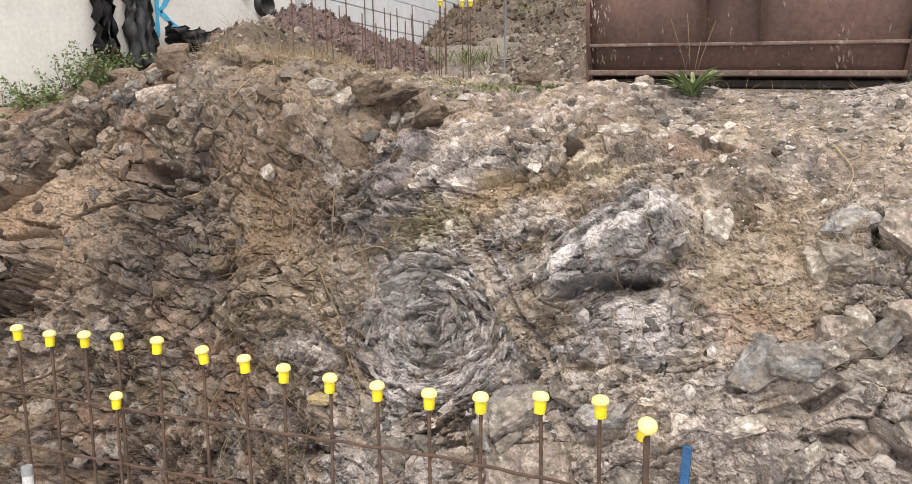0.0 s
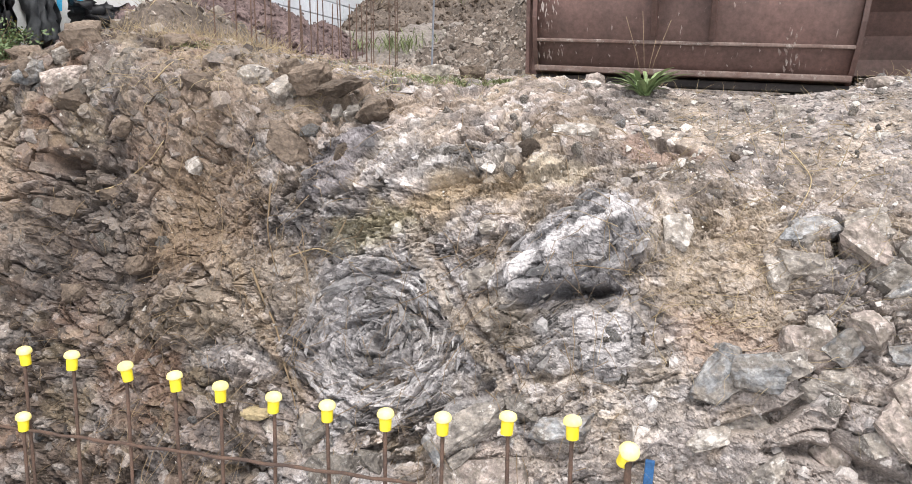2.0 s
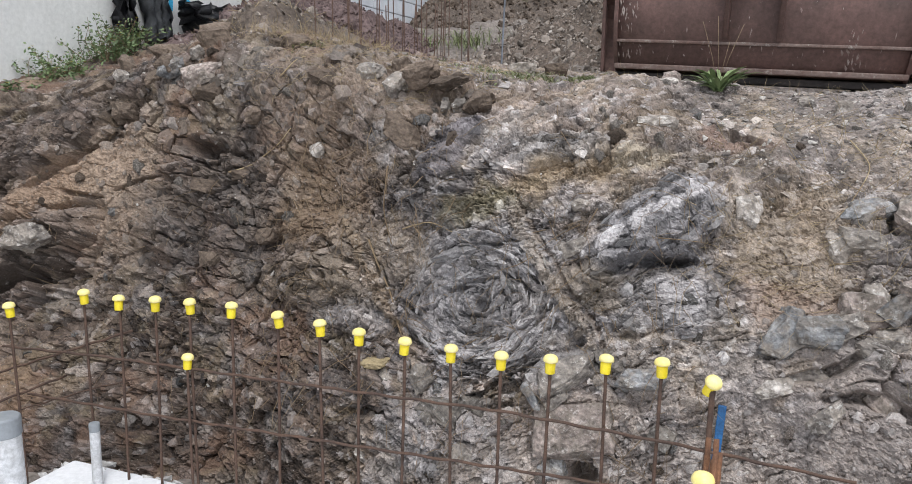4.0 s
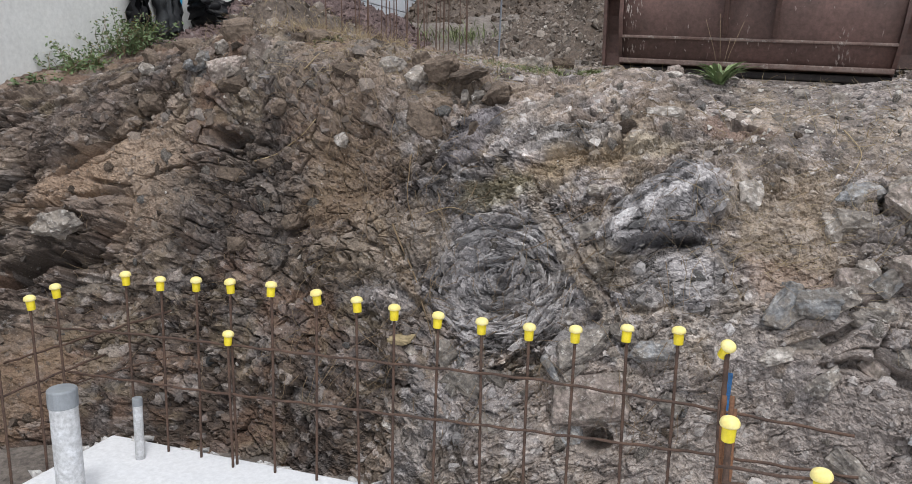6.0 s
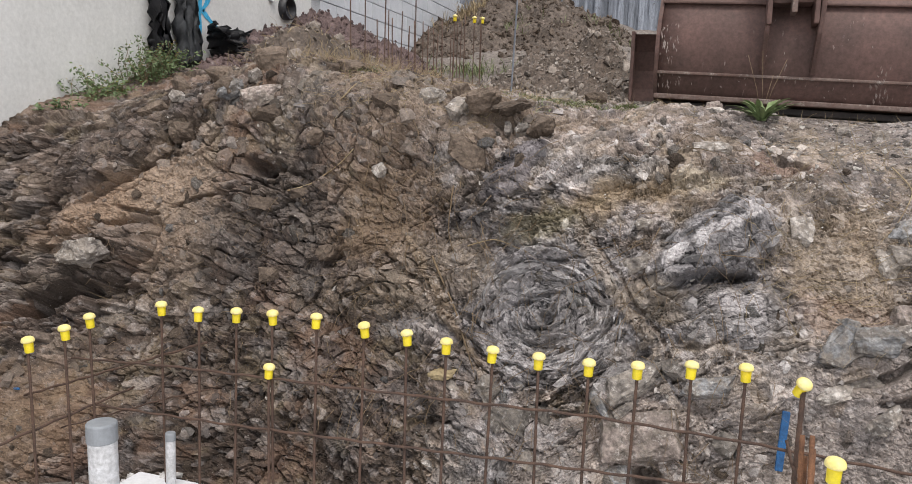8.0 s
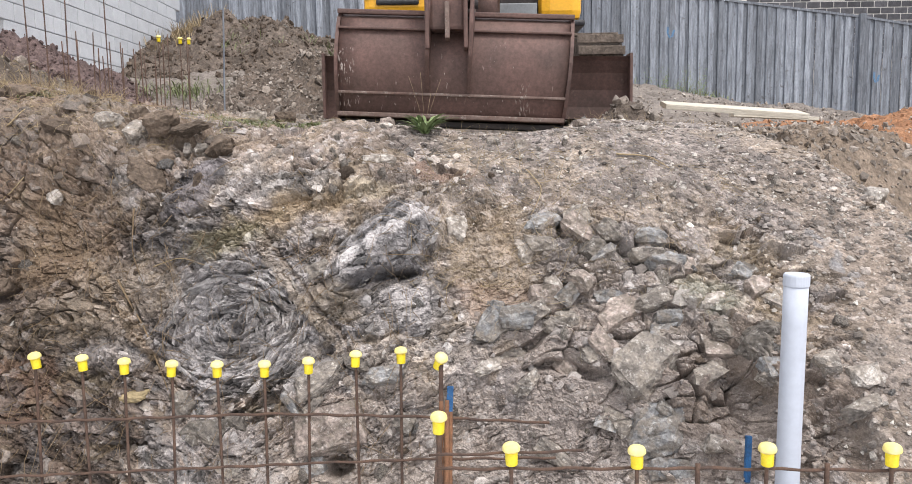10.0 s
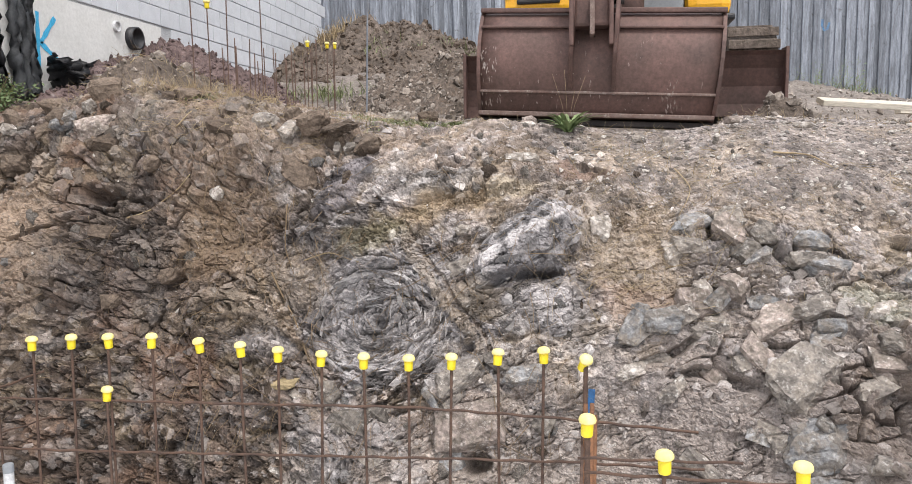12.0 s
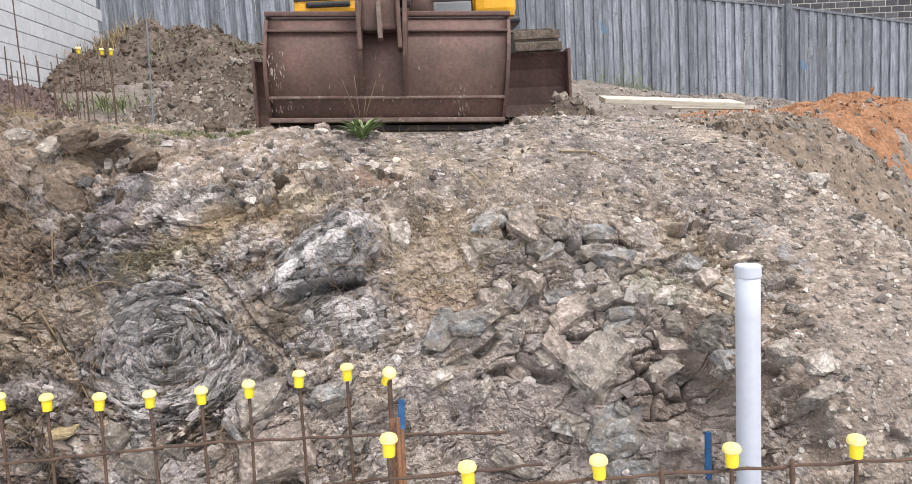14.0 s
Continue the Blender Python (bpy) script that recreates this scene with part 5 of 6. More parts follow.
def scatter(name, count, seed, size, where, tint_by=None, sink=0.25, stretch=1.0, spread=0.35, pale=0.1):
    """Many small stones on the bank as one mesh, tinted like the ground that they lie in."""
    rr = random.Random(seed)
    verts, faces, cols, base = [], [], [], 0
    while count:
        x, qq = where(rr)
        i, j = int(np.clip(np.searchsorted(q[:, 500], qq), 1, q.shape[0] - 2)), int(np.clip(np.searchsorted(BANK_X, x), 1, len(BANK_X) - 2))
        s = size(rr)
        turn, longer = bedding(x, qq, rr)
        n = Vector((rr.gauss(0, 0.16), NORMAL_Y[i, j] + rr.gauss(0, 0.12), NORMAL_Z[i, j] + rr.gauss(0, 0.2))).normalized()
        side = Vector((1, 0, 0))
        side = (side - n * side.dot(n)).normalized()
        upv = n.cross(side) * (1 if n.cross(side).z > 0 else -1)
        a = side * math.cos(turn) + upv * math.sin(turn)
        b = n.cross(a)
        tv, tf = TEMPLATES[rr.randrange(len(TEMPLATES))]
        L = s * (1 + 0.6 * (longer - 1)) * stretch
        T = s / longer ** 0.6
        rot = np.array([a[:], b[:], n[:]])
        pts = (tv * [L, T, s * 0.9]) @ rot + np.array([px[i, j], py[i, j], pz[i, j]]) + np.array(n[:]) * s * (0.2 - sink)
        verts.append(pts)
        faces.append(tf + base)
        base += len(pts)
        col = np.array(tint[i, j]) * rr.uniform(1 - spread, 1 + spread * 1.4) * (0.8 if x < -1.5 else 1.0)
        if rr.random() < pale * (0.25 if x < -1.4 else 1) and s < 0.05:
            col = np.array(BEIGE) * rr.uniform(0.8, 1.4)
        grey = col.mean()
        col = col * 0.7 + grey * 0.3
        cols.append(np.repeat(np.clip(col, 0.03, 0.75)[None], len(pts), 0))
        count -= 1
    ob = sheet(name, np.concatenate(verts), np.concatenate(faces), M_BANK, bank, smooth=False, tint=np.concatenate(cols))
    return tagged(ob, kind="stuff")


def rocky(rr):
    while True:
        x, qq = rr.uniform(-4.3, 2.2), rr.uniform(-0.1, 2.1)
        calm = (abs(x + 1.15) < 0.45 and 1.4 < qq < 1.58) or (abs(x + 0.1) < 0.25 and 1.0 < qq < 1.6 and rr.random() < 0.7)
        slope = (x > -0.4 and qq > 1.7) or x > 1.5
        if not calm and not (slope and rr.random() < 0.75):
            return x, qq


def folded(rr):
    a, r = rr.uniform(0, math.tau), math.sqrt(rr.random())
    return -1.425 + 0.4 * r * math.cos(a), 0.945 + 0.34 * r * math.sin(a)


def gravelly(rr):
    return rr.uniform(-4.4, 3.0) if rr.random() < 0.4 else rr.uniform(-0.6, 3.0), rr.triangular(1.5, 3.4, 2.1)


scatter("broken_rock", 4200, 21, lambda r: min(0.08, 0.013 * math.exp(abs(r.gauss(0, 0.8)))), rocky, sink=0.38, spread=0.3, pale=0.05)
scatter("broken_rock", 620, 25, lambda r: 0.05 + 0.09 * r.random() ** 2, rocky, sink=0.5, spread=0.25, pale=0.03)
scatter("folded_flakes", 110, 22, lambda r: r.uniform(0.02, 0.055), folded, stretch=1.5, spread=0.3, pale=0.02, sink=0.42)
scatter("crest_rubble", 420, 27, lambda r: 0.04 + 0.09 * r.random() ** 1.6, lambda r: (r.uniform(-4.1, -1.5), r.uniform(1.65, 2.5)), sink=0.36, spread=0.3, pale=0.02)
scatter("grit", 6000, 28, lambda r: r.uniform(0.004, 0.010), lambda r: (r.uniform(-0.4, 2.6), r.uniform(1.6, 3.0)), sink=0.1, pale=0.08)
scatter("gravel", 6500, 23, lambda r: min(0.04, 0.0062 * math.exp(abs(r.gauss(0, 0.75)))), gravelly, sink=0.22, pale=0.12)
scatter("crest_rubble", 260, 29, lambda r: 0.02 + 0.05 * r.random() ** 2, lambda r: (r.uniform(-0.4, 2.6), r.uniform(1.65, 3.0)), sink=0.25, spread=0.35, pale=0.16)
scatter("gravel", 3600, 30, lambda r: min(0.045, 0.011 * math.exp(abs(r.gauss(0, 0.6)))), lambda r: (r.uniform(-0.5, 2.7), r.uniform(1.65, 3.1)), sink=0.15, spread=0.4, pale=0.22)
scatter("grit", 6500, 24, lambda r: r.uniform(0.005, 0.013), lambda r: (r.uniform(-4.6, 2.2), r.uniform(0.0, 2.4)), sink=0.15, pale=0.12)
scatter("gravel", 3600, 38, lambda r: min(0.06, 0.012 * math.exp(abs(r.gauss(0, 0.65)))), lambda r: (r.uniform(1.15, 2.8), r.uniform(0.2, 2.4)), sink=0.15, spread=0.4, pale=0.15)

# stones large enough to pick out one by one
stone_meshes = []
for k in range(14):
    bm = hull(100 + k, 13 + k % 4, 0.62)
    bmesh.ops.bevel(bm, geom=bm.edges[:], offset=0.03, segments=1, affect="EDGES")
    me = bpy.data.meshes.new("stone")
    bm.to_mesh(me)
    bm.free()
    stone_meshes.append(me)
for me, m in zip(stone_meshes, (M_STONE, M_STONE, M_BROWN, M_SLATE, M_STONE, M_PALE, M_BROWN, M_STONE, M_SLATE, M_PINK, M_STONE, M_BROWN, M_PALE, M_STONE)):
    me.materials.append(m)
rr = random.Random(77)
for k in range(250):
    x, qq = rocky(rr) if k < 150 else (rr.uniform(-4.2, 2.6), rr.triangular(1.6, 3.2, 2.2)) if k < 205 else (rr.uniform(-0.4, 2.4), rr.uniform(1.75, 2.9))
    p, n = on_bank(x, qq)
    s = rr.uniform(0.045, 0.12) if k < 150 else rr.uniform(0.03, 0.085)
    choice = rr.randrange(14)
    if x < -1.9:
        choice = (2, 6, 11, 2, 3, 0)[rr.randrange(6)]
    elif x < -0.3 and qq < 1.7 and choice in (5, 12):
        choice = 0
    ob = new("stone", stone_meshes[choice])
    ob.parent = bank
    ob.matrix_basis = Matrix.Translation(p - n * s * 0.12) @ Euler((rr.uniform(0, 6.3), rr.uniform(0, 6.3), rr.uniform(0, 6.3))).to_matrix().to_4x4() @ Matrix.Diagonal((s * 1.1, s * 0.9, s, 1))


def broken_block(seed, points, rough):
    """A block broken off along its joints, about 1 m long: flat faces, chipped corners, thin layers showing at the sides."""
    rr = random.Random(seed)
    bm = bmesh.new()
    pts = [bm.verts.new((0.5 * a * rr.uniform(0.3, 0.82), 0.5 * b * rr.uniform(0.3, 0.82), 0.5 * c * rr.uniform(0.4, 0.85))) for a in (-1, 1) for b in (-1, 1) for c in (-1, 1)]
    for _ in range(points - 2):
        v = Vector((rr.gauss(0, 1), rr.gauss(0, 1), rr.gauss(0, 1))).normalized()
        pts.append(bm.verts.new(v * rr.uniform(0.36, 0.56)))
    out = bmesh.ops.convex_hull(bm, input=pts)
    bmesh.ops.delete(bm, geom=list({g for g in out["geom_interior"] + out["geom_unused"] if isinstance(g, bmesh.types.BMVert)}), context="VERTS")
    bmesh.ops.triangulate(bm, faces=bm.faces[:])
    bmesh.ops.subdivide_edges(bm, edges=bm.edges[:], cuts=6, use_grid_fill=True)
    lie = Vector((rr.gauss(0, 0.3), 1, rr.gauss(0, 0.5))).normalized()
    for v in bm.verts:
        k = v.co.dot(lie) * 9 + 0.8 * noise.noise(v.co * 2.5 + Vector((seed, 0, 0)))
        step = noise.cell(Vector((math.floor(k) * 3.7 + seed, 0.5, 0.5))) * 0.5 + 0.25 * (k - math.floor(k))
        d = noise.fractal(v.co * 4 + Vector((seed, 0, 0)), 0.8, 2.1, 6) * rough * 1.5 + step * rough * 1.3
        v.co *= 1 + d
    return bm


def boulder(x, qq, size, turn, mat, label, seed, out=0.0, points=16, rough=0.07):
    """One large rock set in the bank: size is length, height and depth; turn leans its long side in the face."""
    p, n = on_bank(x, qq)
    bm = broken_block(seed, points, rough)
    side = Vector((1, 0, 0))
    upv = n.cross(side)
    upv = upv if upv.z > 0 else -upv
    a = side * math.cos(radians(turn)) + upv * math.sin(radians(turn))
    b = n.cross(a)
    sunk = 0.27 if qq < 1.7 else 0.08
    m = Matrix.Translation(p + n * (0.6 * out - sunk * size[2])) @ Matrix((a, b, n)).transposed().to_4x4() @ Matrix.Diagonal((*size, 1))
    bm.transform(m)
    ob = part("boulder", bm, mat, None, label)
    return tagged(ob, category="rock", group="large rocks set in the bank")


boulder(-0.10, 0.92, (0.26, 0.24, 0.24), 50, M_SLATE, "angular blue-grey boulder jutting from the bank", 301, 0.05, points=10)
boulder(0.02, 0.96, (0.28, 0.17, 0.26), 12, M_SLATE, "blocky blue-grey rock jutting over a dark gap", 302, 0.07, points=10)
boulder(0.13, 1.0, (0.2, 0.13, 0.2), 24, M_STONE, "pale grey block at the end of the jutting rocks", 371, 0.06, points=10)
boulder(0.0, 0.77, (0.2, 0.11, 0.14), 10, M_STONE, "flat grey rock under the jutting boulder", 303, 0.03)
boulder(-0.13, 0.70, (0.18, 0.1, 0.12), 25, M_PALE, "pale grey rock low in the bank", 304, 0.02)
boulder(0.22, 1.12, (0.10, 0.17, 0.14), 20, M_PALE, "upright pale rock wedged in the bank", 305, 0.03)
boulder(0.36, 1.19, (0.20, 0.13, 0.16), -38, M_PINK, "blocky pinkish rock with a pale face", 306, 0.06)
boulder(0.27, 0.98, (0.17, 0.13, 0.16), 8, M_STONE, "grey brown block beside the pinkish rock", 307, 0.04)
boulder(0.53, 1.06, (0.38, 0.2, 0.22), 34, M_PINK, "long pinkish slab of rock leaning in the bank", 308, 0.04)
boulder(0.64, 0.84, (0.42, 0.3, 0.22), 40, M_STONE, "large grey-brown wedge of rock", 309, 0.03)
boulder(0.40, 0.83, (0.2, 0.12, 0.14), 20, M_STONE, "brown-grey rock under the pinkish slab", 310, 0.02)
boulder(0.66, 0.50, (0.36, 0.27, 0.26), 10, M_SLATE, "rounded blue-grey boulder low in the bank", 311, 0.06, rough=0.05)
boulder(0.36, 1.55, (0.20, 0.17, 0.18), 0, M_STONE, "brown-grey rock beside a dark gap", 312, 0.03)
boulder(0.52, 1.50, (0.17, 0.14, 0.16), -20, M_STONE, "cracked grey rock in the upper bank", 313, 0.03)
boulder(0.48, 1.36, (0.2, 0.1, 0.12), 28, M_SLATE, "dark grey angular rock", 314, 0.03)
boulder(0.72, 1.40, (0.2, 0.14, 0.15), -30, M_SLATE, "dark grey rock above the pinkish slab", 315, 0.03)
boulder(0.88, 1.42, (0.17, 0.13, 0.14), -20, M_PINK, "reddish grey rock in the upper bank", 316, 0.04)
boulder(0.95, 1.22, (0.22, 0.1, 0.14), 8, M_PALE, "pale greenish layered rock", 317, 0.03)
boulder(1.17, 1.08, (0.25, 0.14, 0.18), 5, M_STONE, "rounded layered grey rock beside the pipe", 318, 0.05)
boulder(1.0, 1.08, (0.17, 0.12, 0.14), -10, M_STONE, "grey rock beside the pipe", 319, 0.03)
boulder(1.33, 0.91, (0.13, 0.13, 0.12), 30, M_STONE, "round grey stone with a pale edge", 320, 0.05)
boulder(1.46, 0.88, (0.15, 0.13, 0.12), 15, M_PALE, "round pale grey stone in the slope", 321, 0.05)
boulder(1.42, 0.74, (0.2, 0.09, 0.12), 25, M_STONE, "layered grey rock in the dark recess", 322, 0.03)
boulder(0.09, 1.36, (0.14, 0.2, 0.14), 8, M_PALE, "whitish oval stone in the tan soil", 323, 0.02)
boulder(-0.28, 1.46, (0.13, 0.2, 0.13), 0, M_PALE, "pale chalky rock standing in the bank", 324, 0.01)
boulder(-0.70, 1.82, (0.21, 0.10, 0.13), 6, M_PALE, "flat light grey stone near the crest", 325, 0.03)
boulder(-0.98, 1.40, (0.12, 0.07, 0.1), 10, M_PALE, "small pale stone under the ochre band", 326, 0.02)
boulder(-1.0, 1.20, (0.2, 0.15, 0.13), 15, M_STONE, "pale brown rock beside the fold", 327, 0.02)
boulder(-0.98, 0.64, (0.34, 0.14, 0.16), 34, M_STONE, "long grey slab of rock under the fold", 328, 0.04)
boulder(-0.79, 0.72, (0.16, 0.12, 0.13), -20, M_STONE, "grey rock at the foot of the brown seam", 329, 0.03)
boulder(-0.62, 0.66, (0.28, 0.15, 0.16), 15, M_SLATE, "dark grey rock behind the starter bars", 330, 0.03)
boulder(-0.92, 0.40, (0.48, 0.32, 0.2), 12, M_PINK, "large pale pinkish rock low in the bank", 331, 0.02, rough=0.05)
boulder(-1.55, 0.42, (0.3, 0.15, 0.14), -8, M_STONE, "light grey rock low in the bank", 332, 0.02)
boulder(-1.9, 0.58, (0.17, 0.08, 0.1), 12, material("yellow_brown_stone", (0.36, 0.29, 0.17), (0.25, 0.2, 0.12), scale=9, fine=60, bump=0.6, bump_size=0.005, rough=0.9), "yellowish brown stone in the bank", 333, 0.03)
boulder(-3.25, 1.95, (0.28, 0.15, 0.14), 24, M_PINK, "pale mottled rock near the crest", 334, 0.03)
boulder(-3.42, 1.97, (0.19, 0.11, 0.12), 40, M_SLATE, "smooth grey rock near the crest", 335, 0.05)
boulder(-3.32, 2.07, (0.1, 0.09, 0.09), 60, M_PALE, "whitish block near the crest", 336, 0.04)
boulder(-3.6, 2.0, (0.15, 0.14, 0.13), 0, M_BROWN, "rounded brown rock near the crest", 337, 0.04)
boulder(-3.62, 2.2, (0.2, 0.16, 0.16), 20, M_BROWN, "brown rock on the crest", 338, 0.03)
boulder(-3.3, 2.22, (0.22, 0.16, 0.15), -15, M_BROWN, "cracked brown rock on the crest", 339, 0.03)
boulder(-3.85, 2.1, (0.12, 0.09, 0.09), 10, M_PALE, "light brown stone on the crest", 340, 0.03)
boulder(-3.9, 1.75, (0.16, 0.1, 0.1), 30, M_BROWN, "brown clod in the upper bank", 341, 0.03)
boulder(-2.02, 2.0, (0.11, 0.22, 0.13), -12, M_STONE, "upright pale grey slab under the crest", 342, 0.04)
boulder(-2.18, 2.02, (0.2, 0.12, 0.12), 25, M_STONE, "grey rock under the crest", 343, 0.03)
ledge = boulder(-1.88, 2.05, (0.2, 0.1, 0.16), 20, M_BROWN, "brown overhanging ledge with a dark hollow below", 344, 0.035, points=26, rough=0.13)
ledge.location.y = -0.04
for at, dims, turn, seed, lab in (((-1.70, 3.2, 1.90), (0.25, 0.28, 0.085), 10, 974, "flat brown rock roofing a dark hollow under the crest"), ((-1.53, 3.13, 1.80), (0.13, 0.2, 0.17), -20, 971, "brown block holding up the roofing rock")):
    bm = hull(seed, 22, 0.95)
    bmesh.ops.subdivide_edges(bm, edges=bm.edges[:], cuts=3, use_grid_fill=True)
    for v in bm.verts:
        v.co *= 1 + 0.28 * noise.fractal(v.co * 3.5 + Vector((seed, 0, 0)), 0.7, 2.1, 6)
    bm.transform(Matrix.Translation(at) @ Euler((0, radians(-turn), 0)).to_matrix().to_4x4() @ Matrix.Diagonal((*dims, 1)))
    tagged(part("boulder", bm, M_BROWN, None, lab), category="rock", group="large rocks set in the bank")
boulder(-1.54, 1.97, (0.12, 0.09, 0.12), 30, M_BROWN, "brown block beside the hollow", 345, 0.04)
boulder(-1.63, 1.9, (0.1, 0.11, 0.12), 20, M_STONE, "grey stone inside the hollow", 346, 0.02)
boulder(-1.71, 1.9, (0.05, 0.12, 0.08), 10, M_STONE, "small upright stone inside the hollow", 347, 0.03)
boulder(-2.7, 1.15, (0.14, 0.12, 0.12), 10, M_BROWN, "dark brown rock in the bank", 348, 0.03)
boulder(-2.95, 1.5, (0.17, 0.1, 0.12), 8, M_BROWN, "dark angular rock in the bank", 349, 0.03)
boulder(-3.15, 1.42, (0.2, 0.09, 0.12), -6, M_BROWN, "dark layered rock below a hollow", 350, 0.04)
boulder(-3.05, 1.02, (0.15, 0.11, 0.12), 15, M_BROWN, "dark brown rock in the lower bank", 351, 0.03)
boulder(-2.4, 1.92, (0.2, 0.14, 0.13), 0, M_BROWN, "brown rock in the upper bank", 352, 0.03)
boulder(-2.42, 1.62, (0.12, 0.09, 0.1), 30, M_PALE, "pale brown stone in the soil", 353, 0.02)
boulder(-4.1, 1.17, (0.34, 0.19, 0.22), 12, M_STONE, "large weathered grey-brown rock over a dark hollow", 954, 0.03, points=26, rough=0.11)
boulder(-0.70, 2.39, (0.115, 0.1, 0.1), 0, M_PINK, "pinkish white stone on the crest", 355, 0.04)
boulder(-0.69, 2.25, (0.1, 0.05, 0.06), 0, M_PALE, "small white stone on the crest", 356, 0.02)
boulder(-1.12, 2.72, (0.12, 0.12, 0.1), 20, M_PALE, "pale stone beside the bucket", 357, 0.04)
boulder(-1.3, 2.55, (0.12, 0.07, 0.09), 20, M_STONE, "flat grey stone on the crest", 358, 0.02)
boulder(-1.42, 2.95, (0.17, 0.11, 0.12), 0, M_BROWN, "reddish brown stone on the crest", 359, 0.04)
boulder(-1.62, 2.95, (0.19, 0.12, 0.14), 0, M_STONE, "grey brown stone on the crest", 360, 0.04)
boulder(0.52, 2.6, (0.15, 0.1, 0.1), 10, M_PINK, "pinkish stone beside the bucket", 361, 0.03)
boulder(1.95, 2.15, (0.16, 0.12, 0.12), 0, M_PALE, "pale stone on the gravel slope", 362, 0.04)
boulder(0.1, 2.2, (0.1, 0.06, 0.07), 10, M_PALE, "pale stone on the gravel slope", 363, 0.03)
boulder(-0.05, 2.28, (0.1, 0.06, 0.07), -10, M_STONE, "grey stone on the gravel slope", 364, 0.03)
boulder(0.85, 2.5, (0.14, 0.06, 0.07), 6, M_PALE, "flat pale stone on the gravel slope", 365, 0.03)


# smaller rocks wedged between the large ones
rr = random.Random(808)
KINDS = ((M_STONE, "angular grey-brown rock wedged in the bank"), (M_SLATE, "dark grey rock wedged in the bank"), (M_PINK, "pinkish grey rock wedged in the bank"), (M_STONE, "grey-brown rock chunk wedged in the bank"), (M_BROWN, "brown rock wedged in the bank"))
for k in range(76):
    if k < 48:
        x, qq = rr.uniform(0.05, 1.35), rr.uniform(0.3, 1.6)
        if x > 0.95 and qq < 0.8:
            continue
        mat, lab = KINDS[rr.randrange(4)]
    elif k < 64:
        x, qq = rr.uniform(-4.1, -1.7), rr.uniform(1.7, 2.3)
        mat, lab = KINDS[4]
    else:
        x, qq = rr.uniform(-2.2, -0.3), rr.uniform(0.1, 0.6)
        mat, lab = KINDS[rr.choice((0, 3, 1))]
    s_ = rr.uniform(0.11, 0.22) if k < 48 else rr.uniform(0.08, 0.19)
    boulder(x, qq, (s_ * rr.uniform(1.0, 1.5), s_ * rr.uniform(0.6, 0.9), s_), rr.uniform(-50, 50), mat, lab, 600 + k, 0.03, points=11)


# ---------------------------------------------------------------- dry stalks, roots and weeds
def strands(name, count, seed, where, length, width, mat, droop=1.0, kind="stuff", parent=None):
    """Thin bent stalks as one mesh."""
    rr = random.Random(seed)
    bm = bmesh.new()
    for _ in range(count):
        p, n = where(rr)
        d = Vector((rr.gauss(0, 0.7), n.y * 0.8 + rr.gauss(0, 0.35), n.z * 0.5 + rr.gauss(0, 0.5) - 0.25 * droop)).normalized()
        L, w = length(rr), width * rr.uniform(0.6, 1.4)
        pts = [p + n * 0.003]
        for k in range(3):
            d = (d + Vector((rr.gauss(0, 0.3), rr.gauss(0, 0.2), -0.25 * droop + rr.gauss(0, 0.2)))).normalized()
            pts.append(pts[-1] + d * L / 3)
        side = d.cross(Vector((0, -1, 0.2))).normalized() * w
        if side.length < 1e-4:
            continue
        prev = None
        for k, v in enumerate(pts):
            sc = 1 - 0.75 * k / 3
            pair = (bm.verts.new(v + side * sc), bm.verts.new(v - side * sc), bm.verts.new(v + n * w * sc * 1.4))
            if prev:
                for a in range(3):
                    bm.faces.new((prev[a], prev[(a + 1) % 3], pair[(a + 1) % 3], pair[a]))
            prev = pair
    ob = part(name, bm, mat, parent)
    return tagged(ob, kind=kind)


def at_random(x0, x1, q0, q1):
    return lambda r: on_bank(r.uniform(x0, x1), r.uniform(q0, q1))


dry = lambda ob, label: tagged(ob, label, "dry grass")
dry(strands("dry_stalks", 900, 31, at_random(-0.45, 1.3, 1.15, 2.1), lambda r: r.uniform(0.03, 0.13), 0.0011, M_STRAW), "fine dry straw lying over the tan slope")
dry(strands("dry_stalks", 700, 32, at_random(-2.9, -1.5, 1.9, 2.6), lambda r: r.uniform(0.04, 0.16), 0.0013, M_STRAW), "dry grass hanging over the crest")
dry(strands("dry_stalks", 900, 33, at_random(-3.0, 2.4, 2.0, 3.3), lambda r: r.uniform(0.03, 0.10), 0.0011, M_STRAW, 0.4), "dry grass bits on the crest")
dry(strands("dry_stalks", 150, 36, at_random(-0.5, 0.35, 0.95, 1.95), lambda r: r.uniform(0.12, 0.3), 0.0014, M_STRAW, -0.2), "long thin dry stalks standing out of the tan soil")
dry(strands("root_hairs", 260, 37, at_random(-2.6, -0.5, 0.3, 1.9), lambda r: r.uniform(0.14, 0.34), 0.0018, M_ROOT, 1.2), "long thin roots hanging over the bank")
dry(strands("root_hairs", 900, 34, at_random(-4.2, -0.3, 0.2, 2.0), lambda r: r.uniform(0.04, 0.18), 0.0014, M_ROOT), "fine brown roots hanging on the bank")
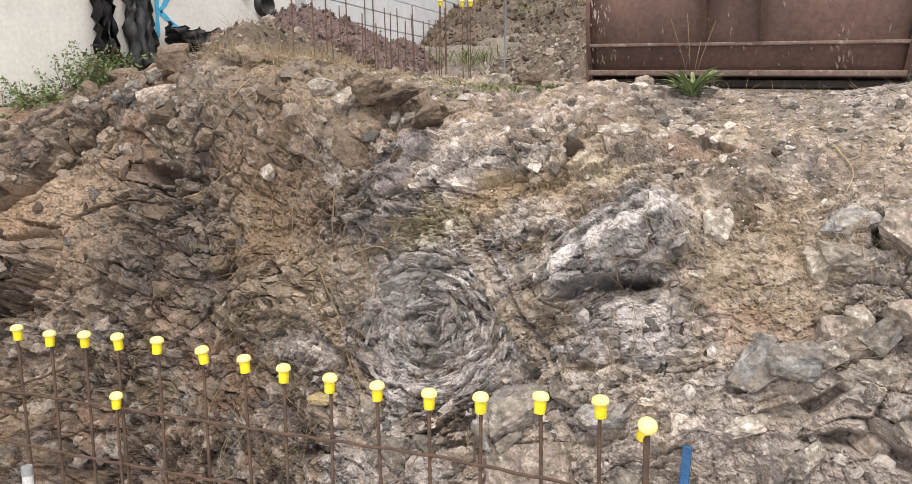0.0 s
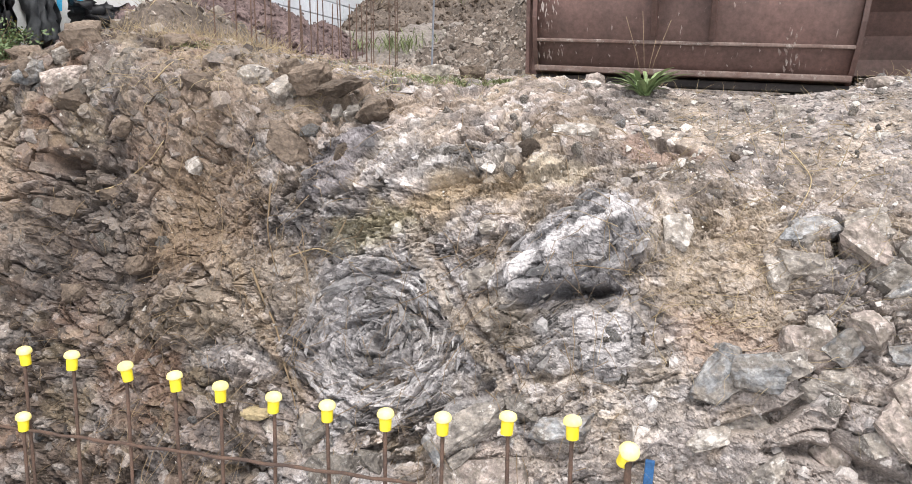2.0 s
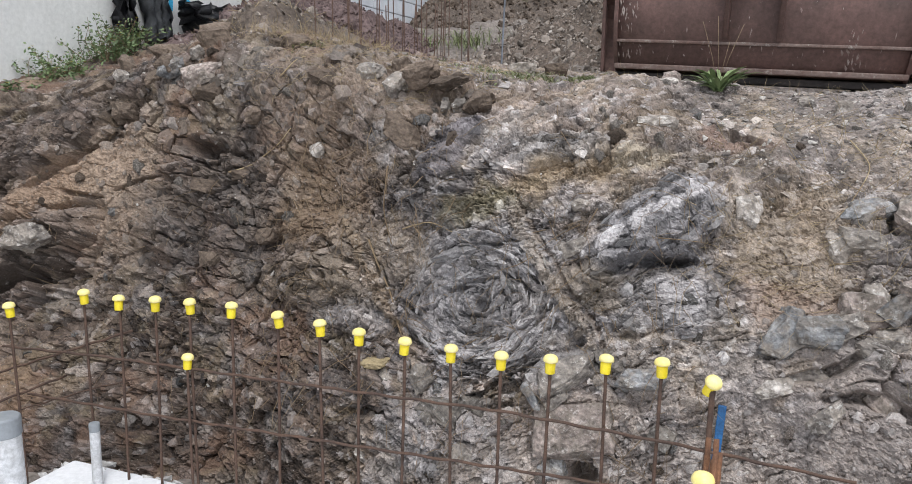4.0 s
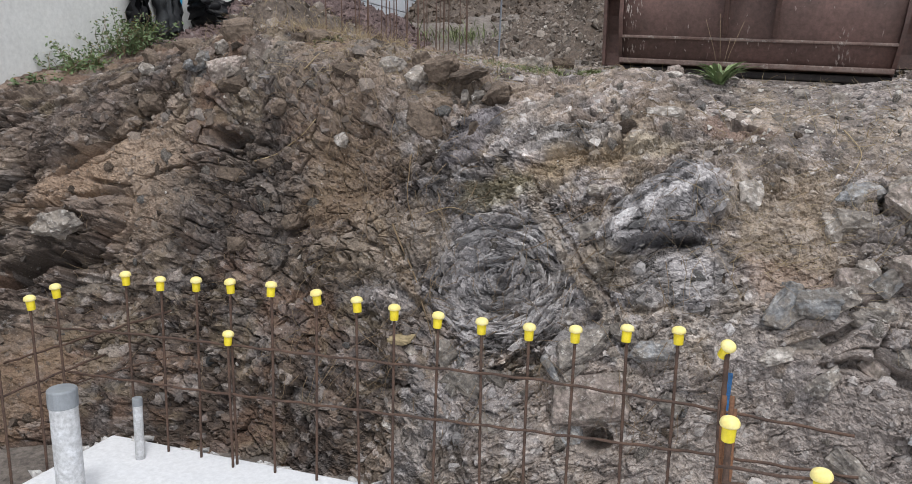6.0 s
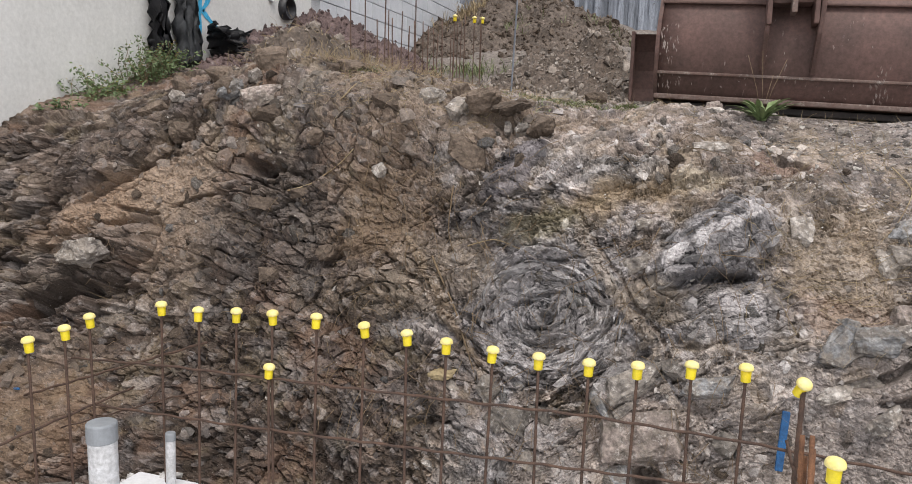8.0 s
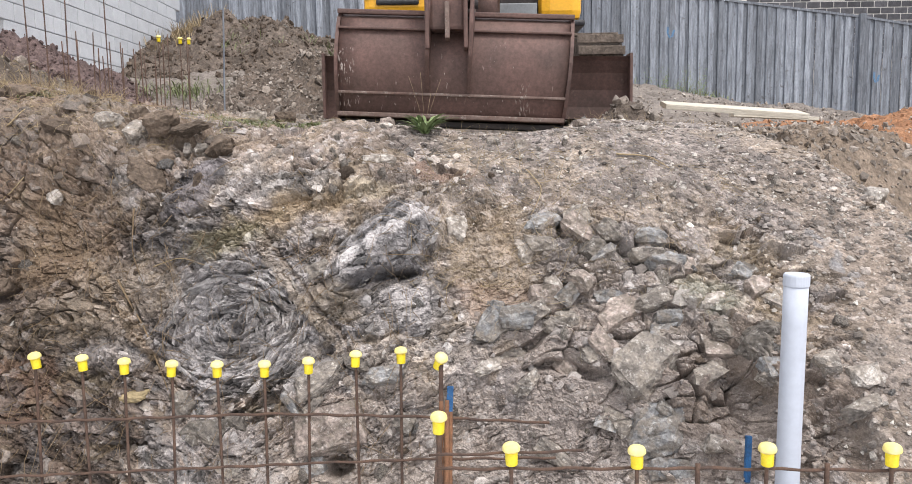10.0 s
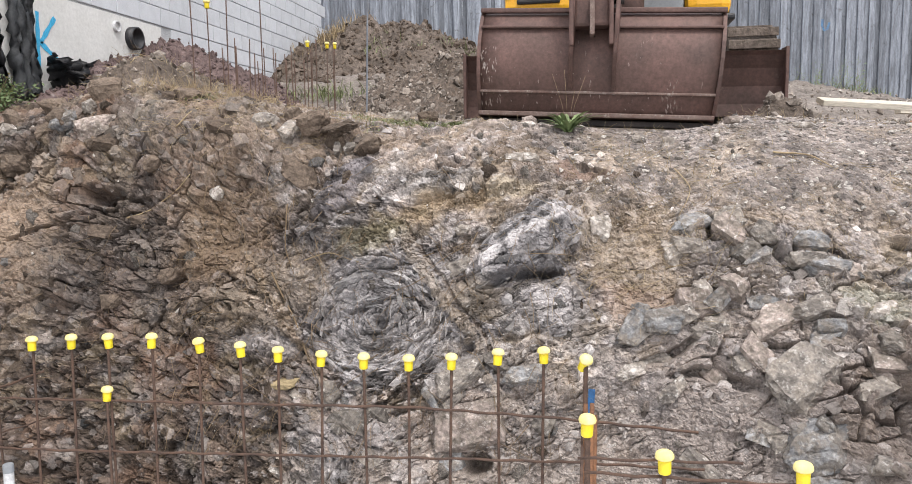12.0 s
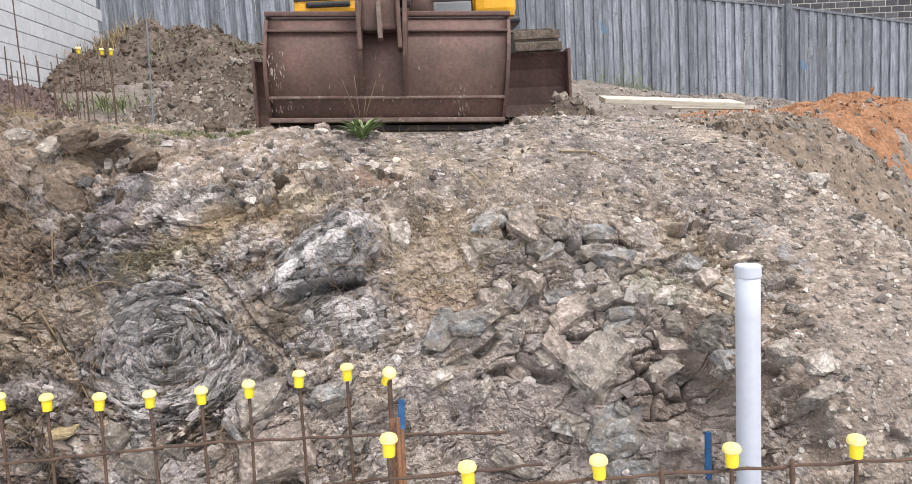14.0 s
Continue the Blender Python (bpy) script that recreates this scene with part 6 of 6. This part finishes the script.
dry(strands("dry_stalks", 500, 35, lambda r: on_bank(r.uniform(-3.3, -2.5), r.uniform(2.2, 3.3)), lambda r: r.uniform(0.05, 0.14), 0.0014, M_STRAW, -0.5), "dry yellow grass on the crest")

for pts, w, lab in ((((-2.72, 1.95), (-2.62, 2.12)), 0.006, "short pale broken root"), (((-3.0, 1.5), (-2.75, 1.6), (-2.55, 1.72)), 0.007, "long pale root across the bank"),
                    (((-1.95, 1.55), (-1.97, 1.3), (-1.9, 1.15)), 0.006, "brown root hanging down the bank"), (((0.12, 1.9), (0.2, 1.75), (0.12, 1.55), (0.02, 1.4)), 0.004, "thin dry stalk hanging down"),
                    (((-1.85, 1.25), (-1.7, 1.3), (-1.5, 1.24)), 0.005, "pale root lying across the bank"),
                    (((0.62, 2.05), (0.8, 2.07), (0.9, 2.0)), 0.007, "pale dry stick on the slope"), (((-2.05, 1.18), (-1.85, 0.85), (-1.72, 0.55)), 0.008, "brown root running down the bank")):
    bm = bmesh.new()
    line = []
    for (x0, q0), (x1, q1) in zip(pts, pts[1:]):
        for k in range(8):
            p, n = on_bank(x0 + (x1 - x0) * k / 8, q0 + (q1 - q0) * k / 8)
            line.append(p + n * 0.012)
    for _ in range(3):
        line = [line[0]] + [(a + b * 2 + c) / 4 for a, b, c in zip(line, line[1:], line[2:])] + [line[-1]]
    tube(bm, line, [0.75 * w * (1 - 0.6 * k / len(line)) for k in range(len(line))], 6)
    tagged(part("root", bm, M_STRAW if "pale" in lab or "dry" in lab else M_ROOT, None, lab, True), category="root", group="roots in the bank")


def blades(bm, at, count, length, width, spread, rr, up=0.6):
    for _ in range(count):
        a = rr.uniform(0, math.tau)
        d = Vector((math.cos(a) * spread, math.sin(a) * spread, up * rr.uniform(0.6, 1.3))).normalized()
        L, w = length * rr.uniform(0.5, 1.15), width * rr.uniform(0.7, 1.2)
        side = d.cross(Vector((0, 0, 1))).normalized()
        p, prev = Vector(at) + Vector((rr.uniform(-0.02, 0.02), rr.uniform(-0.02, 0.02), 0)), None
        for k in range(6):
            s = k / 5
            wd = w * (0.35 + 1.3 * s * (1.25 - s) - (0.6 if k == 5 else 0))
            pair = (bm.verts.new(p + side * max(wd, 0.0004)), bm.verts.new(p - Vector((0, 0, wd * 0.35))), bm.verts.new(p - side * max(wd, 0.0004)))
            if prev:
                bm.faces.new((prev[0], prev[1], pair[1], pair[0]))
                bm.faces.new((prev[1], prev[2], pair[2], pair[1]))
            prev = pair
            p = p + d * L / 5
            d = (d + Vector((0, 0, -0.22))).normalized()


def rosette(x, qq, label):
    p, n = on_bank(x, qq)
    rr = random.Random(5)
    ob = thing("plantain_weed", label, "weed", p)
    bm = bmesh.new()
    blades(bm, (0, 0, 0.005), 46, 0.2, 0.0135, 0.8, rr, 0.95)
    part("leaves", bm, M_BROADLEAF, ob, smooth=True)
    for dx, h in ((-0.09, 0.34), (-0.02, 0.36), (0.10, 0.32), (0.04, 0.24)):
        bm = bmesh.new()
        tube(bm, [(0, 0, 0), (dx * 0.4, -0.01, h * 0.5), (dx, -0.02, h)], 0.0011, 5)
        part("stalk", bm, M_ROOT, ob, "thin brown seed stalk", True)


rosette(-0.46, 2.22, "green broad-bladed weed with thin seed stalks on the crest")


def grass_patch(x, qq, wx, wq, n, seed, label):
    rr = random.Random(seed)
    bm = bmesh.new()
    for _ in range(n):
        p, _n = on_bank(x + rr.gauss(0, wx), qq + rr.gauss(0, wq))
        blades(bm, p, 4, 0.055, 0.0024, 0.8, rr, 0.9)
    ob = part("grass_tuft", bm, M_GRASS, None, label, True)
    return tagged(ob, category="grass", kind="stuff")


grass_patch(-1.45, 2.55, 0.2, 0.13, 190, 41, "short yellow-green grass on the crest")
grass_patch(-1.15, 2.62, 0.1, 0.08, 130, 42, "short green grass beside the bucket")
grass_patch(-2.75, 2.3, 0.05, 0.05, 70, 43, "small green tuft on the crest")
grass_patch(-1.8, 2.75, 0.2, 0.1, 60, 44, "thin yellowing grass on the crest")


def weed_bush(at, reach, count, seed, label, flowers=40):
    """A loose weed of thin stems, small leaves and yellow flower heads."""
    rr = random.Random(seed)
    ob = thing("weed_bush", label, "weed", at)
    stems, leaves, heads = bmesh.new(), bmesh.new(), bmesh.new()
    for _ in range(count):
        root = Vector((rr.uniform(-0.5, 0.5) * reach[0], rr.uniform(-0.5, 0.5) * reach[1], 0))
        tip = root + Vector((rr.gauss(0.05, 0.10), rr.gauss(0, 0.12), reach[2] * rr.uniform(0.35, 1.0)))
        mid = (root + tip) / 2 + Vector((rr.gauss(0, 0.03), rr.gauss(0, 0.03), 0.02))
        tube(stems, [root, mid, tip], [0.0025, 0.002, 0.001], 4, cap=False)
        for _k in range(30):
            s = rr.uniform(0.1, 1)
            p = root.lerp(tip, s) + Vector((rr.gauss(0, 0.02), rr.gauss(0, 0.02), rr.gauss(0, 0.01)))
            d = Vector((rr.gauss(0, 1), rr.gauss(0, 1), rr.gauss(0.2, 0.6))).normalized()
            w, L = d.orthogonal().normalized(), rr.uniform(0.016, 0.042)
            leaves.faces.new([leaves.verts.new(v) for v in (p, p + d * L * 0.5 + w * L * 0.22, p + d * L, p + d * L * 0.5 - w * L * 0.22)])
        if rr.random() < flowers / count:
            for a in range(5):
                d = Vector((math.cos(a * 1.257), math.sin(a * 1.257), 0.3)) * 0.011
                w = Vector((-d.y, d.x, 0)) * 0.45
                heads.faces.new([heads.verts.new(tip + v) for v in (Vector(), d * 0.6 + w, d, d * 0.6 - w)])
    part("stem", stems, M_ROOT, ob)
    part("leaves", leaves, M_LEAF, ob)
    part("flowers", heads, M_FLOWER, ob, "small yellow flowers")


weed_bush((-4.84, 3.66, 1.9), (0.2, 0.34, 0.24), 38, 51, "sprawling green weed with yellow flowers at the wall foot")
weed_bush((-4.82, 4.2, 2.07), (0.22, 0.4, 0.34), 62, 52, "taller green weed with yellow flowers at the wall foot")
weed_bush((-4.87, 3.35, 1.80), (0.16, 0.3, 0.12), 12, 53, "low green weed at the wall foot", 8)


weed_bush((3.75, 13.6, 2.6), (1.1, 0.3, 0.75), 45, 54, "thin green weeds growing along the paling fence", 0)


# ---------------------------------------------------------------- spoil heaps on the upper ground
HEAPS = []


def surface_z(x, y):
    """Height of the highest ground or heap at a place."""
    best = ground_z(x, y)
    for cx, cy, rx, ry, Z in HEAPS:
        u, v, n = (x - cx) / rx, (y - cy) / ry, Z.shape[0] - 1
        if abs(u) < 1 and abs(v) < 1:
            best = max(best, float(Z[int((u + 1) / 2 * n), int((v + 1) / 2 * n)]))
    return best


def heap(name, label, cx, cy, rx, ry, height, mat, seed, n=90, power=1.2, base=None, stones=0, stone_mat=None, chip=0.03, lumps=1.0):
    u, v = np.meshgrid(np.linspace(-1, 1, n), np.linspace(-1, 1, n), indexing="ij")
    X, Y = cx + rx * u, cy + ry * v
    r = np.clip(np.hypot(u, v) + 0.25 * fbm(X, Y, 0.9, 3, seed), 0, 1)
    Z = terrace(X, Y) - 0.12 + height * (1 - r ** power) ** 1.1 + (1 - r ** 3) * min(1, height * 1.2) * lumps * (0.34 * fbm(X, Y, 0.5, 3, seed + 5) + 0.15 * fbm(X, Y, 0.16, 4, seed + 8, 0.6))
    r2, t2, e2 = cells(X, Y, 0.16, 0.12, 0.4, seed + 9)
    Z += (1 - r ** 3) * min(1, height * 1.2) * lumps * (0.04 * (r2 - 0.5) + 0.06 * t2)
    Z = hollow(X, Y, Z)
    HEAPS.append((cx, cy, rx, ry, Z))
    ob = sheet(name, np.stack([X, Y, Z], -1).reshape(-1, 3), grid_faces(n, n), mat, smooth=False)
    tagged(ob, label, "soil heap")
    rr = random.Random(seed)
    verts, faces, base_i = [], [], 0
    for _ in range(stones):
        i, j = rr.randrange(4, n - 4), rr.randrange(4, n - 4)
        if r[i, j] > 0.92:
            continue
        s = min(6 * chip, chip * math.exp(abs(rr.gauss(0, 0.7))))
        tv, tf = TEMPLATES[rr.randrange(28)]
        rot = np.array(Euler((rr.uniform(0, 6), rr.uniform(0, 6), rr.uniform(0, 6))).to_matrix())
        verts.append((tv * s) @ rot + [X[i, j], Y[i, j], Z[i, j] + 0.01])
        faces.append(tf + base_i)
        base_i += len(tv)
    if verts:
        tagged(sheet("rubble", np.concatenate(verts), np.concatenate(faces), stone_mat or M_RUBBLE, ob, smooth=False), kind="stuff")
    return ob


heap("spoil_heap", "purplish brown heap of broken spoil against the block wall", -4.75, 6.9, 1.35, 2.4, 0.8, M_HEAP, 400, 150, stones=5200, stone_mat=M_HEAP, chip=0.02)
tan_heap = heap("spoil_heap", "tan earth heap at the wall foot", -4.1, 5.3, 0.95, 1.0, 0.46, M_HEAP2, 420, stones=420)
points = [v.co.copy() for v in tan_heap.data.vertices]
dry(strands("dry_stalks", 900, 38, lambda r: (points[r.randrange(len(points))], Vector((0, -0.4, 0.9))), lambda r: r.uniform(0.06, 0.2), 0.002, M_STRAW, 0.2), "dry straw over the tan earth heap")
heap("spoil_heap", "high brown heap of earth and rubble before the fence", -3.65, 11.3, 2.0, 2.2, 0.62, M_HEAP2, 430, 150, stones=3600, stone_mat=M_BROWN)
heap("spoil_heap", "low brown rubble heap on the upper ground", -2.15, 8.4, 1.5, 1.5, 0.62, M_HEAP2, 440, 120, stones=1600, stone_mat=M_RUBBLE)
heap("clay_heap", "bright orange clay heap near the fence", 5.4, 8.5, 1.9, 1.6, 0.4, M_ORANGE, 450, 120, stones=260, stone_mat=M_ORANGE)
heap("clay_heap", "orange clay spilling down towards the neighbouring pit", 6.2, 8.0, 1.8, 1.1, 0.3, M_ORANGE, 455, stones=160, stone_mat=M_ORANGE)
heap("clay_heap", "low spill of orange clay and stones", 3.9, 8.6, 1.4, 0.9, 0.16, M_ORANGE, 460, stones=120, stone_mat=M_PALE)
heap("soil_slope", "brown stony soil slope down into the neighbouring pit", 4.0, 6.2, 2.6, 1.9, 0.2, M_TANSOIL, 480, 170, stones=2600, stone_mat=M_RUBBLE, lumps=2.2)
heap("soil_ridge", "low ridge of brown soil clods beside the blade", 1.0, 4.8, 0.5, 0.24, 0.34, M_HEAP2, 470, 60, stones=220)

# rubble strewn over the upper ground
rr = random.Random(66)
verts, faces, base_i = [], [], 0
for k in range(8200):
    x, y = (rr.uniform(-3.5, 8.5), rr.triangular(4.6, 13.5, 5.5)) if k < 5200 else (rr.uniform(-3.3, -0.9), rr.uniform(4.7, 9.5))
    s_ = min(0.13, 0.022 * math.exp(abs(rr.gauss(0, 0.7))))
    tv, tf = TEMPLATES[rr.randrange(28)]
    rot = np.array(Euler((rr.uniform(0, 6), rr.uniform(0, 6), rr.uniform(0, 6))).to_matrix())
    verts.append((tv * s_) @ rot + [x, y, surface_z(x, y) + s_ * 0.05])
    faces.append(tf + base_i)
    base_i += len(tv)
tagged(sheet("rubble", np.concatenate(verts[1000:]), np.concatenate(faces[1000:]) - int(faces[1000].min()), M_RUBBLE, ground, smooth=False), kind="stuff")
tagged(sheet("pale_rubble", np.concatenate(verts[:1000]), np.concatenate(faces[:1000]), M_PALE, ground, smooth=False), kind="stuff")

# dry grass on the high heap
rr = random.Random(9)
bm = bmesh.new()
for _ in range(150):
    x, y = rr.gauss(-4.45, 0.22), rr.gauss(11.4, 0.4)
    blades(bm, (x, y, surface_z(x, y) - 0.01), 4, 0.3, 0.005, 0.4, rr, 1.5)
tagged(part("grass_tuft", bm, M_STRAW, None, "dry tall grass on the high heap"), category="grass", kind="stuff")
bm = bmesh.new()
for _ in range(200):
    x, y = rr.choice(((-3.5, 10.6), (-2.4, 11.0), (-3.7, 8.9), (2.6, 13.5), (4.2, 13.4), (-3.75, 8.6), (-3.75, 8.6)))
    x, y = rr.gauss(x, 0.25), rr.gauss(y, 0.15)
    blades(bm, (x, y, surface_z(x, y) - 0.01), 3, 0.2, 0.005, 0.5, rr, 1.2)
tagged(part("grass_tuft", bm, M_GRASS, None, "green grass tufts on the heaps and by the fence"), category="grass", kind="stuff")

# upper row of bare bars
rr = random.Random(15)
for k in range(26):
    row, n = k % 2, k // 2
    x, y = -3.42 + 0.28 * row + rr.uniform(-0.03, 0.03), 4.75 + 0.235 * n + rr.uniform(-0.03, 0.03)
    top = rr.choice((2.5, 2.56, 2.62, 2.7)) + 0.03 * n + (0.75 if k in (0, 1, 7) else 0)
    capped = k in (2, 21, 24, 25)
    if capped and k > 2:
        x, y = -3.3 + 0.06 * (k - 23), 7.35 + 0.05 * (k - 23)
    starter_bar((x, y), ground_z(x, y) - 0.1, 3.0 if capped else top, (rr.uniform(-0.02, 0.02), 0), capped, group="bars on the upper footing", mat=M_RUSTFAR, radius=0.0048,
                tone="rusty bar with a yellow cap on the upper footing" if capped else "bare rusty bar on the upper footing")
bm = bmesh.new()
box(bm, -3.3, -2.3, 5.0, 5.2, 1.9, 2.10, 0.02)
tagged(part("footing", bm, M_SLABEDGE, None, "pale concrete footing edge beneath the upper bars"), category="footing")
bm = bmesh.new()
tube(bm, [(-2.83, 7.5, 2.1), (-2.8, 7.5, 3.0), (-2.77, 7.5, 3.9)], 0.010, 8)
tagged(part("stake", bm, M_PALING, None, "thin grey timber stake standing upright"), category="stake")

# timber on the upper ground
bm = bmesh.new()
box(bm, -0.66, 0.66, -0.17, 0.17, -0.025, 0.025, 0.006)
ob = part("board", bm, M_TIMBER, None, "long pale sawn board lying on the ground")
ob.matrix_basis = pose(2.36, 6.5, 2.13, 9, 5, -4)
tagged(ob, category="board")
bm = bmesh.new()
box(bm, -0.5, 0.5, -0.06, 0.06, -0.02, 0.02, 0.005)
ob = part("board", bm, M_TIMBER, None, "short pale board lying behind the long one")
ob.matrix_basis = pose(3.2, 7.6, 2.1, 0, 3, 8)
tagged(ob, category="board")

# blue survey paint
for x, qq, w, h, lab in ((-0.318, 0.50, 0.032, 0.26, "blue painted peg behind the corner bars"), (0.97, 0.47, 0.024, 0.2, "blue painted peg in the recess")):
    p, n = on_bank(x, qq)
    bm = bmesh.new()
    box(bm, -w / 2, w / 2, -0.012, 0.012, -h / 2, h / 2, 0.004)
    ob = part("survey_peg", bm, M_BLUE, None, lab)
    ob.matrix_basis = Matrix.Translation(p + Vector((0, -0.06, 0))) @ pose(0, 0, 0, -6, 3, 0)
    tagged(ob, category="peg")
p, n = on_bank(-4.2, 0.38)
ob = part("paint_spot", hull(900, 14, 0.6), M_BLUE, None, "blue sprayed dot on the rock")
ob.matrix_basis = Matrix.Translation(p) @ Matrix.Diagonal((0.045, 0.03, 0.05, 1))
tagged(ob, category="paint mark")
crumpled("plastic_sheet", "crumpled blue plastic sheet at the pipe foot", "plastic sheet", (1.0, 1.85, -0.16), (1, 0.4, 0.36), 19, M_BLUE, 0.2)

# neighbouring pit with its own bars
bm = bmesh.new()
box(bm, 3.95, 6.5, 3.6, 6.0, 0.05, 0.32, 0.02)
tagged(part("far_slab", bm, M_SLAB, None, "pale concrete slab in the neighbouring pit"), category="concrete slab", kind="structure")
for k, (x, y, z) in enumerate(((3.89, 5.0, 1.0), (4.03, 5.05, 1.0), (4.02, 5.2, 1.02), (4.24, 5.0, 0.97), (4.3, 4.9, 0.9), (4.6, 4.7, 0.95), (4.9, 4.6, 0.95))):
    starter_bar((x, y), 0.1, z, (0.02, 0), group="bars in the neighbouring pit", mat=M_RUST)
laid_bar([(3.4, 5.0, 0.72), (4.2, 4.95, 0.66), (5.2, 4.9, 0.6)], "rusty bar tied across the far bars")
laid_bar([(3.5, 5.02, 0.5), (4.3, 4.97, 0.42), (5.2, 4.9, 0.38)], "rusty bar tied low across the far bars")
laid_bar([(3.7, 5.1, 0.85), (4.6, 5.1, 0.8)], "thin rusty bar across the far bars")
pipe("conduit", 4.1, 4.9, 0.3, 0.5, 0.022, 0.0, "short white conduit stub in the far slab", "white end", M_PVC, M_PVC, 0.02)
